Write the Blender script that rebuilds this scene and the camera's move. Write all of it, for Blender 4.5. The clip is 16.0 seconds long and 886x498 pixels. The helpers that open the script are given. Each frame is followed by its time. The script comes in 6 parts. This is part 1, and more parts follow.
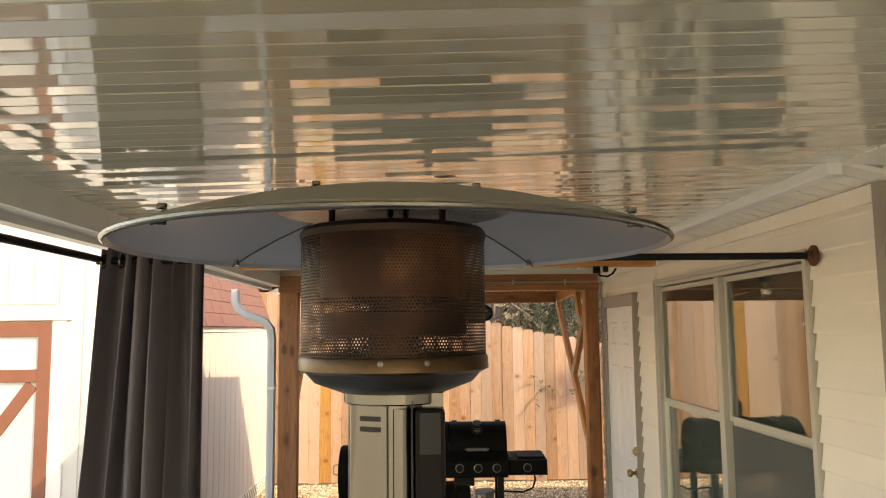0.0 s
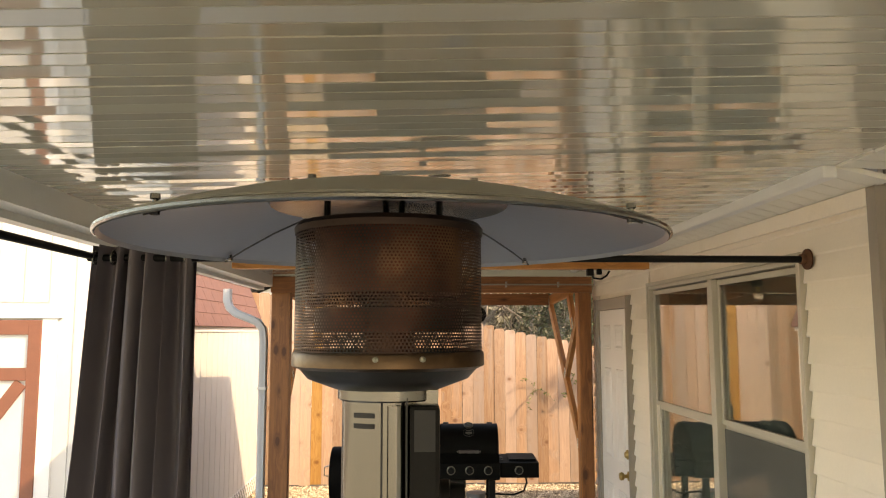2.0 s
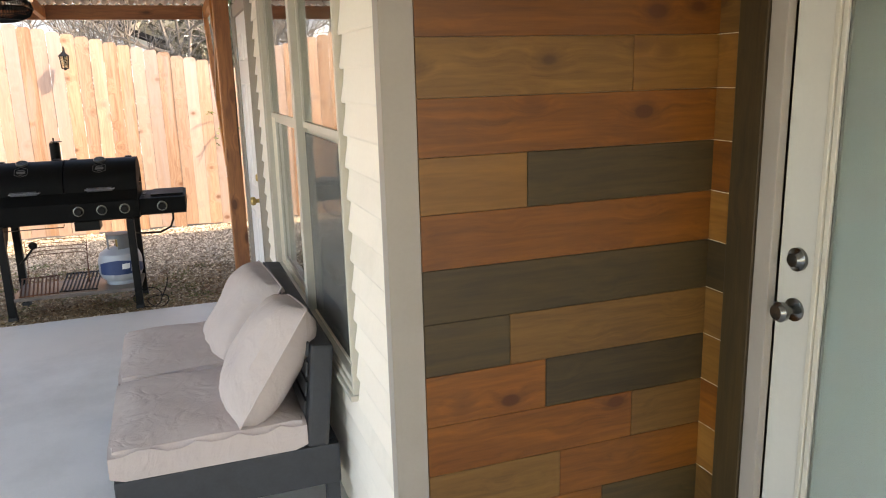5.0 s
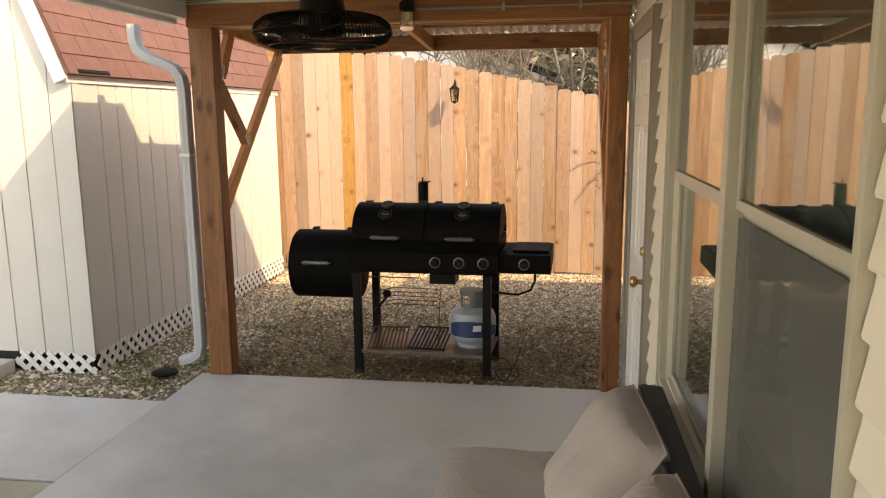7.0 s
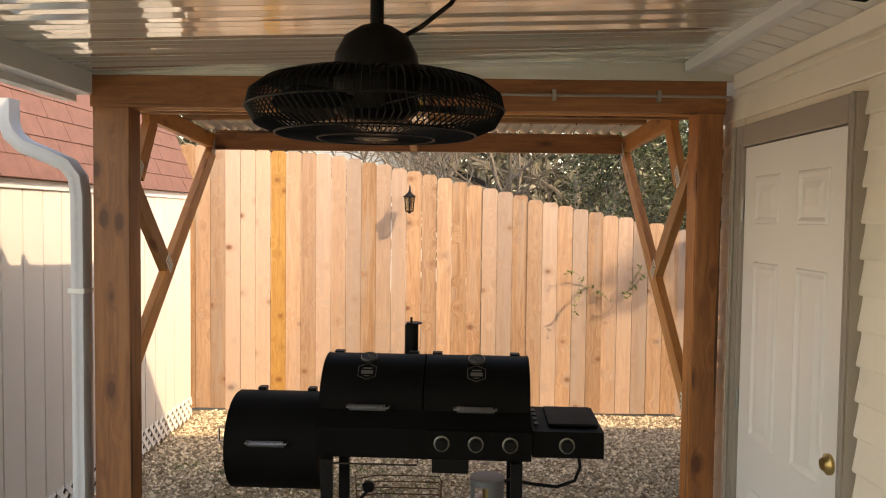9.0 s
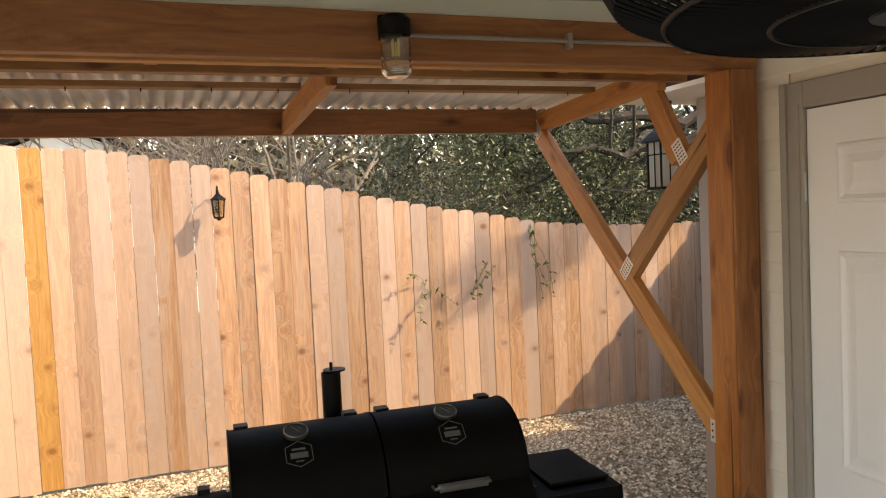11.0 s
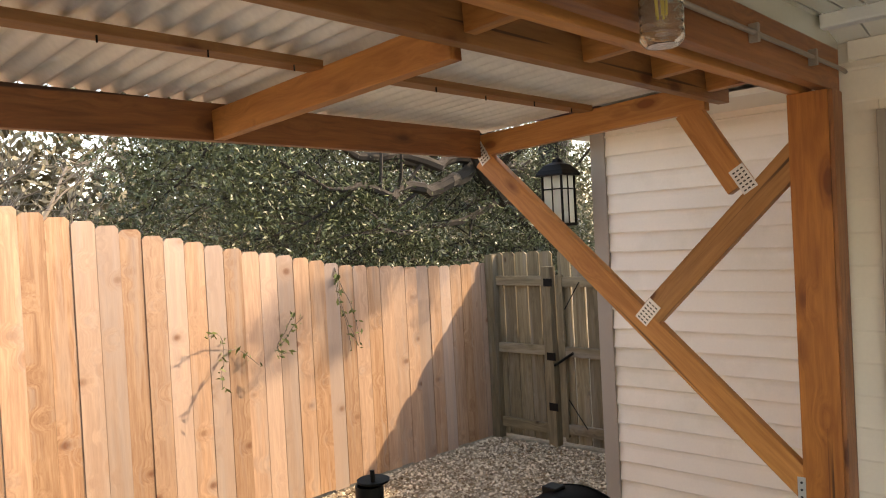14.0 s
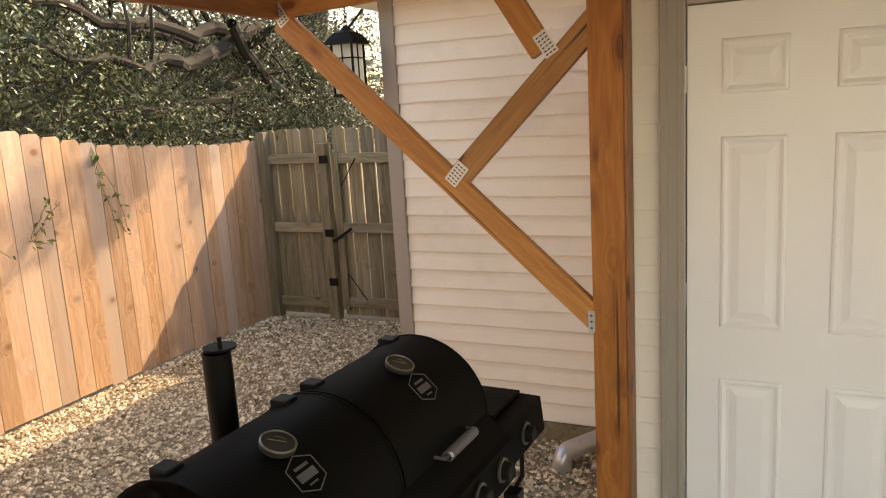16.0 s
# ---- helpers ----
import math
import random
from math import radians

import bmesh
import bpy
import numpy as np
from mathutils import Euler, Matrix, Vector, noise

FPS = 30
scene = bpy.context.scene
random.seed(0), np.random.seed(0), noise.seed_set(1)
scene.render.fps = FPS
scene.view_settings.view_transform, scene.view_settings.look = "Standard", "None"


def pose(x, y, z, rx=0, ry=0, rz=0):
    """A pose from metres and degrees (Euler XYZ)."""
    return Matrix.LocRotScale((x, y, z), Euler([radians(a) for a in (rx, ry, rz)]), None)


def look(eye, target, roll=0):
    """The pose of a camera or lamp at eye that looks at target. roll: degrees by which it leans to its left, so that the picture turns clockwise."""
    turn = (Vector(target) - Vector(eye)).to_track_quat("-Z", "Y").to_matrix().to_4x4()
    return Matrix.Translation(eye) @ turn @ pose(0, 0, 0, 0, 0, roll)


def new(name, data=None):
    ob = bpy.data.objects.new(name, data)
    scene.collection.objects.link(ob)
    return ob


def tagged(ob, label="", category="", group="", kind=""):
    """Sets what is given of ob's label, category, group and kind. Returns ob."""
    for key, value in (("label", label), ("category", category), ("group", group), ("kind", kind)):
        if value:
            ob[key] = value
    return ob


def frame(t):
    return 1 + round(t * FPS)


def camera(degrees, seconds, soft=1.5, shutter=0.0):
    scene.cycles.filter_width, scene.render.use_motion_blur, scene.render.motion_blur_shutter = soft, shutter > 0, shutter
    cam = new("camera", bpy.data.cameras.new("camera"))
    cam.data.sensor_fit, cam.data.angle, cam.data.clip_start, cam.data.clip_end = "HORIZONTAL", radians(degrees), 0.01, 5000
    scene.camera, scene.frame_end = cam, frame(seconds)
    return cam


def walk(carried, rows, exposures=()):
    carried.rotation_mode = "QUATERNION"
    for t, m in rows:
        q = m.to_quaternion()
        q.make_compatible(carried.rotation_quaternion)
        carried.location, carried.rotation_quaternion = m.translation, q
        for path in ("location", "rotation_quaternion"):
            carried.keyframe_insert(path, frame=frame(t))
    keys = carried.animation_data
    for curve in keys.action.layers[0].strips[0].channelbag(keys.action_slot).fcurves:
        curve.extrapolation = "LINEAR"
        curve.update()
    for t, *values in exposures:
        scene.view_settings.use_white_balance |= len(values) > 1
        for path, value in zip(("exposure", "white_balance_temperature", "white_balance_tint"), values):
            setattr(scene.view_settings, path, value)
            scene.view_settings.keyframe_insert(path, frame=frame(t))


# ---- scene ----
cam = camera(60.8, 16.0, soft=1.1)
PATH = [
    (0, (-0.206, -0.118, 1.889), (-0.147, 1.870, 2.099), -0.6),
    (0.5, (-0.211, -0.116, 1.892), (-0.153, 1.870, 2.118), -0.6),
    (1, (-0.216, -0.116, 1.890), (-0.155, 1.869, 2.128), -0.4),
    (1.5, (-0.213, -0.112, 1.892), (-0.146, 1.873, 2.129), -0.3),
    (2, (-0.211, -0.106, 1.880), (-0.133, 1.881, 2.097), -0.1),
    (2.5, (-0.208, -0.106, 1.788), (-0.081, 1.888, 1.881), -0.4),
    (3, (-0.104, -0.102, 1.694), (0.300, 1.856, 1.646), -1.7),
    (3.5, (0.058, -0.051, 1.674), (0.796, 1.801, 1.521), -3.2),
    (3.7, (0.147, -0.038, 1.662), (1.0, 1.76, 1.463), -3.5),
    (5.8, (1.002, 0.814, 1.627), (1.338, 2.718, 1.116), -0.1),
    (6, (1.016, 0.932, 1.626), (1.252, 2.859, 1.146), 0.3),
    (6.5, (0.942, 1.287, 1.66), (0.911, 3.246, 1.26), 0.5),
    (7, (0.851, 1.625, 1.67), (0.562, 3.573, 1.317), -0.5),
    (7.5, (0.7, 1.965, 1.712), (0.353, 3.915, 1.432), -0.6),
    (8, (0.468, 2.287, 1.728), (0.235, 4.262, 1.515), -0.3),
    (8.5, (0.297, 2.606, 1.741), (0.163, 4.595, 1.584), -0.3),
    (9, (0.12, 2.937, 1.763), (0.108, 4.935, 1.674), 0.7),
    (9.5, (-0.109, 3.232, 1.733), (0.12, 5.215, 1.613), 0.3),
    (9.7, (-0.174, 3.349, 1.74), (0.14, 5.319, 1.595), -0.5),
    (11.8, (-0.863, 4.508, 1.795), (-0.04, 6.33, 1.715), -3.7),
    (12, (-0.924, 4.618, 1.799), (-0.066, 6.422, 1.713), -4.1),
    (12.5, (-1.11, 4.856, 1.818), (-0.102, 6.582, 1.739), -3.4),
    (13, (-1.229, 5.042, 1.823), (-0.155, 6.729, 1.789), -3.3),
    (13.5, (-1.254, 5.238, 1.837), (-0.077, 6.855, 1.833), -4.2),
    (14, (-1.302, 5.382, 1.813), (0.153, 6.755, 1.781), -3.0),
    (14.5, (-1.405, 5.494, 1.794), (0.244, 6.616, 1.648), -3.3),
    (15, (-1.447, 5.556, 1.771), (0.265, 6.555, 1.504), -3.8),
    (15.5, (-1.457, 5.573, 1.764), (0.289, 6.489, 1.427), -3.6),
    (16, (-1.45, 5.567, 1.759), (0.331, 6.399, 1.388), -3.4),
]
walk(cam, [(t, look(eye, target, roll)) for t, eye, target, roll in PATH],
     exposures=[(t, e, k, 16) for t, e, k in ((0.0, 1.54, 10200), (2.5, 1.58, 10200), (3.0, 1.74, 9400), (3.5, 1.87, 8500), (5.8, 2.32, 7800), (6.0, 2.32, 7800), (6.5, 2.0, 9000), (7.0, 1.48, 10600), (9.0, 1.45, 10000), (12.0, 1.63, 9000), (13.5, 1.65, 9000), (14.5, 1.80, 9900), (16.0, 1.87, 10400))])

# ---------------------------------------------------------------- light
SUN_TO = Vector((1.0, -0.68, 1.0)).normalized()
world = bpy.data.worlds.new("sky")
scene.world = world
world.use_nodes = True
wn = world.node_tree.nodes
sky = wn.new("ShaderNodeTexSky")
sky.sky_type = "NISHITA"
sky.sun_disc = False
sky.sun_elevation = math.asin(SUN_TO.z)
sky.sun_rotation = math.atan2(SUN_TO.x, SUN_TO.y)
world.node_tree.links.new(sky.outputs[0], wn["Background"].inputs[0])
wn["Background"].inputs[1].default_value = 0.22
sun = new("sun", bpy.data.lights.new("sun", "SUN"))
sun.data.energy, sun.data.angle, sun.data.color = 2.0, radians(0.55), (1.0, 0.91, 0.78)
sun.matrix_world = look(SUN_TO * 30, (0, 0, 0))


# ---------------------------------------------------------------- material helpers
def base_material(name, rough=0.6, metal=0.0):
    m = bpy.data.materials.new(name)
    m.use_nodes = True
    nt = m.node_tree
    p = nt.nodes["Principled BSDF"]
    p.inputs["Roughness"].default_value = rough
    p.inputs["Metallic"].default_value = metal
    return m, nt, p


def node(nt, kind, **values):
    n = nt.nodes.new(kind)
    for k, v in values.items():
        if k in n.inputs:
            n.inputs[k].default_value = v
    return n


def coords(nt, scale=(1, 1, 1), shift=True):
    """Object coordinates, shifted by the object's random number so that alike pieces differ."""
    tc = nt.nodes.new("ShaderNodeTexCoord")
    mp = nt.nodes.new("ShaderNodeMapping")
    mp.inputs["Scale"].default_value = scale
    nt.links.new(tc.outputs["Object"], mp.inputs["Vector"])
    if shift:
        oi = nt.nodes.new("ShaderNodeObjectInfo")
        mul = nt.nodes.new("ShaderNodeMath")
        mul.operation = "MULTIPLY"
        mul.inputs[1].default_value = 37.0
        nt.links.new(oi.outputs["Random"], mul.inputs[0])
        nt.links.new(mul.outputs[0], mp.inputs["Location"])
    return mp.outputs[0]


def ramp(nt, source, stops):
    r = nt.nodes.new("ShaderNodeValToRGB")
    while len(r.color_ramp.elements) < len(stops):
        r.color_ramp.elements.new(0.5)
    for e, (pos, col) in zip(r.color_ramp.elements, stops):
        e.position, e.color = pos, (*col, 1)
    nt.links.new(source, r.inputs[0])
    return r.outputs[0]


def mixed(nt, fac, a, b, blend="MIX"):
    n = nt.nodes.new("ShaderNodeMix")
    n.data_type, n.blend_type = "RGBA", blend
    for i, v in ((0, fac), (6, a), (7, b)):
        if isinstance(v, bpy.types.NodeSocket):
            nt.links.new(v, n.inputs[i])
        else:
            n.inputs[i].default_value = v if i == 0 else (*v, 1)
    return n.outputs[2]


def bump(nt, p, height, strength=0.3, distance=0.003):
    b = nt.nodes.new("ShaderNodeBump")
    b.inputs["Strength"].default_value = strength
    b.inputs["Distance"].default_value = distance
    nt.links.new(height, b.inputs["Height"])
    nt.links.new(b.outputs[0], p.inputs["Normal"])


def paint(name, col, rough=0.5, metal=0.0, vary=0.12, scale=6.0, fine=90.0, relief=0.15, dirt=None):
    """A painted or plain surface with two scales of variation."""
    m, nt, p = base_material(name, rough, metal)
    v = coords(nt)
    n1 = node(nt, "ShaderNodeTexNoise", Scale=scale, Detail=5.0)
    n2 = node(nt, "ShaderNodeTexNoise", Scale=fine, Detail=3.0)
    nt.links.new(v, n1.inputs["Vector"])
    nt.links.new(v, n2.inputs["Vector"])
    lo = tuple(c * (1 - vary) for c in col)
    hi = tuple(min(1, c * (1 + vary * 0.6)) for c in col)
    c = ramp(nt, n1.outputs[0], [(0.3, lo), (0.7, hi)])
    c = mixed(nt, 0.25, c, ramp(nt, n2.outputs[0], [(0.35, lo), (0.65, hi)]))
    if dirt:
        n3 = node(nt, "ShaderNodeTexNoise", Scale=scale * 0.35, Detail=8.0, Roughness=0.7)
        nt.links.new(v, n3.inputs["Vector"])
        f = ramp(nt, n3.outputs[0], [(0.52, (0, 0, 0)), (0.72, (0.6, 0.6, 0.6))])
        c = mixed(nt, f, c, dirt)
    nt.links.new(c, p.inputs["Base Color"])
    rr = nt.nodes.new("ShaderNodeMapRange")
    rr.inputs["To Min"].default_value, rr.inputs["To Max"].default_value = rough * 0.8, min(1, rough * 1.2)
    nt.links.new(n1.outputs[0], rr.inputs[0])
    nt.links.new(rr.outputs[0], p.inputs["Roughness"])
    bump(nt, p, n2.outputs[0], relief, 0.002)
    return m


def wood(name, dark, light, rough=0.65, tint=0.25, knots=True, alt=None, grey=0.0, knot=0.08, checks=False, bowed=False):
    """Sawn timber; the grain runs along the object's own x axis."""
    m, nt, p = base_material(name, rough)
    v = coords(nt, (1.2, 16, 16))
    if knots:
        # the grain bows round the knots
        vk = coords(nt, (5.4, 4.2, 7.5) if bowed else (5.0, 11.0, 11.0) if checks else (4.6, 7.5, 7.5))
        vo = node(nt, "ShaderNodeTexVoronoi", Scale=1.0, Randomness=1.0)
        nt.links.new(vk, vo.inputs["Vector"])
        near = nt.nodes.new("ShaderNodeMapRange")
        near.interpolation_type = "SMOOTHSTEP"
        near.inputs["From Min"].default_value, near.inputs["From Max"].default_value = 0.0, 0.5
        near.inputs["To Min"].default_value, near.inputs["To Max"].default_value = 1.0 if bowed else 0.45 if checks else 0.35, 0.0
        nt.links.new(vo.outputs["Distance"], near.inputs[0])
        xyz = nt.nodes.new("ShaderNodeCombineXYZ")
        nt.links.new(near.outputs[0], xyz.inputs[1])
        nt.links.new(near.outputs[0], xyz.inputs[2])
        push = nt.nodes.new("ShaderNodeVectorMath")
        push.operation = "ADD"
        nt.links.new(v, push.inputs[0])
        nt.links.new(xyz.outputs[0], push.inputs[1])
        v = push.outputs[0]
    warp = node(nt, "ShaderNodeTexNoise", Scale=1.6, Detail=4.0, Distortion=1.2)
    nt.links.new(v, warp.inputs["Vector"])
    fine = node(nt, "ShaderNodeTexNoise", Scale=7.0, Detail=6.0, Roughness=0.65)
    nt.links.new(v, fine.inputs["Vector"])
    c = ramp(nt, warp.outputs[0], [(0.32, dark), (0.5, tuple((a + b) / 2 for a, b in zip(dark, light))), (0.66, light)])
    c = mixed(nt, 0.35, c, ramp(nt, fine.outputs[0], [(0.35, dark), (0.62, light)]))
    oi = nt.nodes.new("ShaderNodeObjectInfo")
    if alt:
        c = mixed(nt, ramp(nt, oi.outputs["Random"], [(0.0, (0, 0, 0)), (1.0, (1, 1, 1))]), c, mixed(nt, 0.75, c, alt))
    hs = nt.nodes.new("ShaderNodeHueSaturation")
    val = nt.nodes.new("ShaderNodeMapRange")
    val.inputs["To Min"].default_value, val.inputs["To Max"].default_value = 1 - tint, 1 + tint
    mul = nt.nodes.new("ShaderNodeMath")
    mul.operation = "MULTIPLY"
    mul.inputs[1].default_value = 7.31
    fr = nt.nodes.new("ShaderNodeMath")
    fr.operation = "FRACT"
    nt.links.new(oi.outputs["Random"], mul.inputs[0])
    nt.links.new(mul.outputs[0], fr.inputs[0])
    nt.links.new(fr.outputs[0], val.inputs[0])
    nt.links.new(val.outputs[0], hs.inputs["Value"])
    nt.links.new(c, hs.inputs["Color"])
    c = hs.outputs[0]
    if knots:
        some = ramp(nt, vo.outputs["Color"], [(0.42, (0, 0, 0)), (0.5, (1, 1, 1))] if bowed else [(0.40, (0, 0, 0)), (0.48, (1, 1, 1))])
        f = ramp(nt, vo.outputs["Distance"], [(knot * 0.45, (0.85, 0.85, 0.85)), (knot * 0.7, (0.55, 0.55, 0.55)), (knot * 1.1, (0.16, 0.16, 0.16)), (knot * 2.2, (0, 0, 0))] if bowed else
                 [(knot, (0.95, 0.95, 0.95)), (knot * 1.35, (0.45, 0.45, 0.45)), (knot * 2.4, (0, 0, 0))])
        f = mixed(nt, 1.0, f, some, "MULTIPLY")
        c = mixed(nt, f, c, tuple(a * k for a, k in zip(dark, (0.55, 0.42, 0.35))))
    if checks:
        vc = coords(nt, (0.55, 34, 34))
        nc = node(nt, "ShaderNodeTexNoise", Scale=1.0, Detail=2.0)
        nt.links.new(vc, nc.inputs["Vector"])
        c = mixed(nt, ramp(nt, nc.outputs[0], [(0.285, (0.9, 0.9, 0.9)), (0.315, (0, 0, 0))]), c, tuple(a * 0.22 for a in dark))
    if grey:
        n3 = node(nt, "ShaderNodeTexNoise", Scale=0.8, Detail=5.0)
        nt.links.new(v, n3.inputs["Vector"])
        c = mixed(nt, ramp(nt, n3.outputs[0], [(0.5, (0, 0, 0)), (0.75, (grey, grey, grey))]), c, (0.33, 0.31, 0.29))
    nt.links.new(c, p.inputs["Base Color"])
    bump(nt, p, fine.outputs[0], 0.35, 0.002)
    return m


# ---------------------------------------------------------------- mesh helpers
PLACE = {}


def thing(name, at, label, category, group="", kind=""):
    """An empty at the thing's base, under which its parts hang."""
    ob = new(name)
    ob.empty_display_size = 0.1
    m = Matrix.Translation(at)
    ob.matrix_basis = m
    PLACE[ob] = m
    return tagged(ob, label, category, group, kind)


def hang(ob, parent):
    if parent is not None:
        ob.parent = parent
        ob.matrix_parent_inverse = PLACE[parent].inverted()


def part(name, bm, material, parent=None, label="", smooth=False, at=None):
    """One mesh object from a bmesh in world coordinates (or in those of the pose at)."""
    me = bpy.data.meshes.new(name)
    bmesh.ops.recalc_face_normals(bm, faces=bm.faces)
    bm.to_mesh(me)
    bm.free()
    me.materials.append(material)
    if smooth:
        me.shade_smooth()
        me.set_sharp_from_angle(angle=radians(35))
    ob = new(name, me)
    m = at if at is not None else Matrix.Identity(4)
    ob.matrix_basis = m
    PLACE[ob] = m
    hang(ob, parent)
    if label:
        ob["label"] = label
    return ob


def structure(name, bm, material, label, category, smooth=False):
    return tagged(part(name, bm, material, smooth=smooth), label, category, kind="structure")


def mesh():
    return bmesh.new()


def box(bm, x0, x1, y0, y1, z0, z1, bevel=0.0):
    r = bmesh.ops.create_cube(bm, size=1.0)
    vs = r["verts"]
    for v in vs:
        v.co = Vector((x0 + (v.co.x + 0.5) * (x1 - x0), y0 + (v.co.y + 0.5) * (y1 - y0), z0 + (v.co.z + 0.5) * (z1 - z0)))
    if bevel:
        es = list({e for v in vs for e in v.link_edges})
        bmesh.ops.bevel(bm, geom=es, offset=bevel, segments=2, affect="EDGES", profile=0.6)
    return bm


def lathe(bm, profile, seg=32, m=None, caps=True):
    """A turned body round the local z axis from (radius, height) pairs."""
    m = m or Matrix.Identity(4)
    rings = []
    for r, z in profile:
        rings.append([bm.verts.new(m @ Vector((r * math.cos(2 * math.pi * i / seg), r * math.sin(2 * math.pi * i / seg), z))) for i in range(seg)])
    for a, b in zip(rings, rings[1:]):
        for i in range(seg):
            bm.faces.new((a[i], a[(i + 1) % seg], b[(i + 1) % seg], b[i]))
    if caps:
        bm.faces.new(rings[0][::-1])
        bm.faces.new(rings[-1])
    return bm


def tube(bm, pts, r, seg=8, close=False):
    """A round tube swept along points."""
    pts = [Vector(p) for p in pts]
    rings = []
    n = len(pts)
    last = Vector((0, 0, 1))
    for i, p in enumerate(pts):
        if close:
            d = pts[(i + 1) % n] - pts[i - 1]
        else:
            d = pts[min(i + 1, n - 1)] - pts[max(i - 1, 0)]
        d.normalize()
        up = last - d * last.dot(d)
        if up.length < 0.05:
            up = Vector((1, 0, 0)) - d * d.x
            if up.length < 0.05:
                up = Vector((0, 1, 0)) - d * d.y
        up.normalize()
        last = up
        side = d.cross(up)
        rings.append([bm.verts.new(p + r * (math.cos(2 * math.pi * k / seg) * up + math.sin(2 * math.pi * k / seg) * side)) for k in range(seg)])
    pairs = list(zip(rings, rings[1:])) + ([(rings[-1], rings[0])] if close else [])
    for a, b in pairs:
        for k in range(seg):
            bm.faces.new((a[k], a[(k + 1) % seg], b[(k + 1) % seg], b[k]))
    if not close:
        bm.faces.new(rings[0][::-1])
        bm.faces.new(rings[-1])
    return bm


def prism(bm, outline, axis, lo, hi):
    """An outline of (u, v) pairs pushed along an axis: 'x' takes (y, z), 'y' takes (x, z), 'z' takes (x, y)."""
    def at(u, v, w):
        return {"x": (w, u, v), "y": (u, w, v), "z": (u, v, w)}[axis]
    a = [bm.verts.new(at(u, v, lo)) for u, v in outline]
    b = [bm.verts.new(at(u, v, hi)) for u, v in outline]
    n = len(a)
    bm.faces.new(a)
    bm.faces.new(b[::-1])
    for i in range(n):
        bm.faces.new((a[i], a[(i + 1) % n], b[(i + 1) % n], b[i]))
    return bm


def set_in(bm, m):
    bm.transform(m)
    return bm


def along(p, q, side=(0, 0, 1)):
    """The pose at p whose x axis runs to q, and whose z axis is as near to side as can be."""
    p, q = Vector(p), Vector(q)
    x = (q - p).normalized()
    z = Vector(side) - x * x.dot(Vector(side))
    z.normalize()
    y = z.cross(x)
    return Matrix(((x.x, y.x, z.x, p.x), (x.y, y.y, z.y, p.y), (x.z, y.z, z.z, p.z), (0, 0, 0, 1))), (q - p).length


def timber(name, p, q, wide, high, material, parent=None, side=(0, 0, 1), bevel=0.003, label=""):
    """A sawn beam from p to q, centred on that line, its grain along it."""
    m, length = along(p, q, side)
    bm = box(mesh(), 0, length, -wide / 2, wide / 2, -high / 2, high / 2, bevel)
    return part(name, bm, material, parent, label, at=m)


# ---------------------------------------------------------------- materials
M_FENCE = wood("fence pine", (0.30, 0.148, 0.072), (0.53, 0.325, 0.188), 0.75, 0.21, alt=(0.50, 0.395, 0.335), grey=0.42, knot=0.162, bowed=True)
M_FENCE_NEW = wood("fresh yellow pine", (0.36, 0.17, 0.045), (0.56, 0.32, 0.10), 0.7, 0.1, knot=0.165, bowed=True)
M_GATE = wood("weathered gate pine", (0.125, 0.096, 0.054), (0.265, 0.21, 0.125), 0.85, 0.24, grey=0.4)
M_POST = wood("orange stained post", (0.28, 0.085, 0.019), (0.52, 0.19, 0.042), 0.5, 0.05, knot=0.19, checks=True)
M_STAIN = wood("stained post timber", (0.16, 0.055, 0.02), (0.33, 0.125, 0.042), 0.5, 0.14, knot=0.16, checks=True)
M_PINE = wood("oiled pine", (0.385, 0.140, 0.037), (0.63, 0.278, 0.084), 0.5, 0.12, knot=0.15, checks=True)
M_BRACE = wood("aged brace pine", (0.24, 0.098, 0.032), (0.42, 0.20, 0.07), 0.55, 0.12, knot=0.15, checks=True)
M_PLANK_A = wood("plank orange", (0.1170, 0.0312, 0.0023), (0.2418, 0.0764, 0.0070), 0.42, 0.22, knot=0.12)
M_PLANK_B = wood("plank honey", (0.1638, 0.0624, 0.0086), (0.2730, 0.1170, 0.0218), 0.42, 0.2, knot=0.12)
M_PLANK_C = wood("plank umber", (0.0328, 0.0179, 0.0047), (0.0741, 0.0429, 0.0109), 0.5, 0.25)
M_PLANK_D = wood("plank tan", (0.1053, 0.0429, 0.0078), (0.1950, 0.0920, 0.0203), 0.45, 0.2, knot=0.12)
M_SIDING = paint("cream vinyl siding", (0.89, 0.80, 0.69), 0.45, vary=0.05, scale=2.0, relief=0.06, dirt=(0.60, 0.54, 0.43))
M_TRIM = paint("taupe trim", (0.335, 0.288, 0.246), 0.5, vary=0.06)
M_WINTRIM = paint("almond window frame", (0.52, 0.475, 0.395), 0.4, vary=0.06)
M_WHITE = paint("white paint", (0.80, 0.80, 0.78), 0.45, vary=0.04, scale=3)
M_DOOR = paint("white door paint", (0.80, 0.775, 0.76), 0.35, vary=0.03, scale=2, relief=0.05)
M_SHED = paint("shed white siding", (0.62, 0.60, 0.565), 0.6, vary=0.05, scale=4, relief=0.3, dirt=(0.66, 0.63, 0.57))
M_BROWN = paint("brown door trim", (0.23, 0.085, 0.05), 0.55, vary=0.12)
M_SHINGLE = paint("red shingle", (0.17, 0.084, 0.071), 0.9, vary=0.25, scale=14, relief=0.8)
M_CEIL = paint("glossy ceiling panel", (0.55, 0.54, 0.46), 0.05, vary=0.03, scale=1.0, fine=30, relief=0.0)
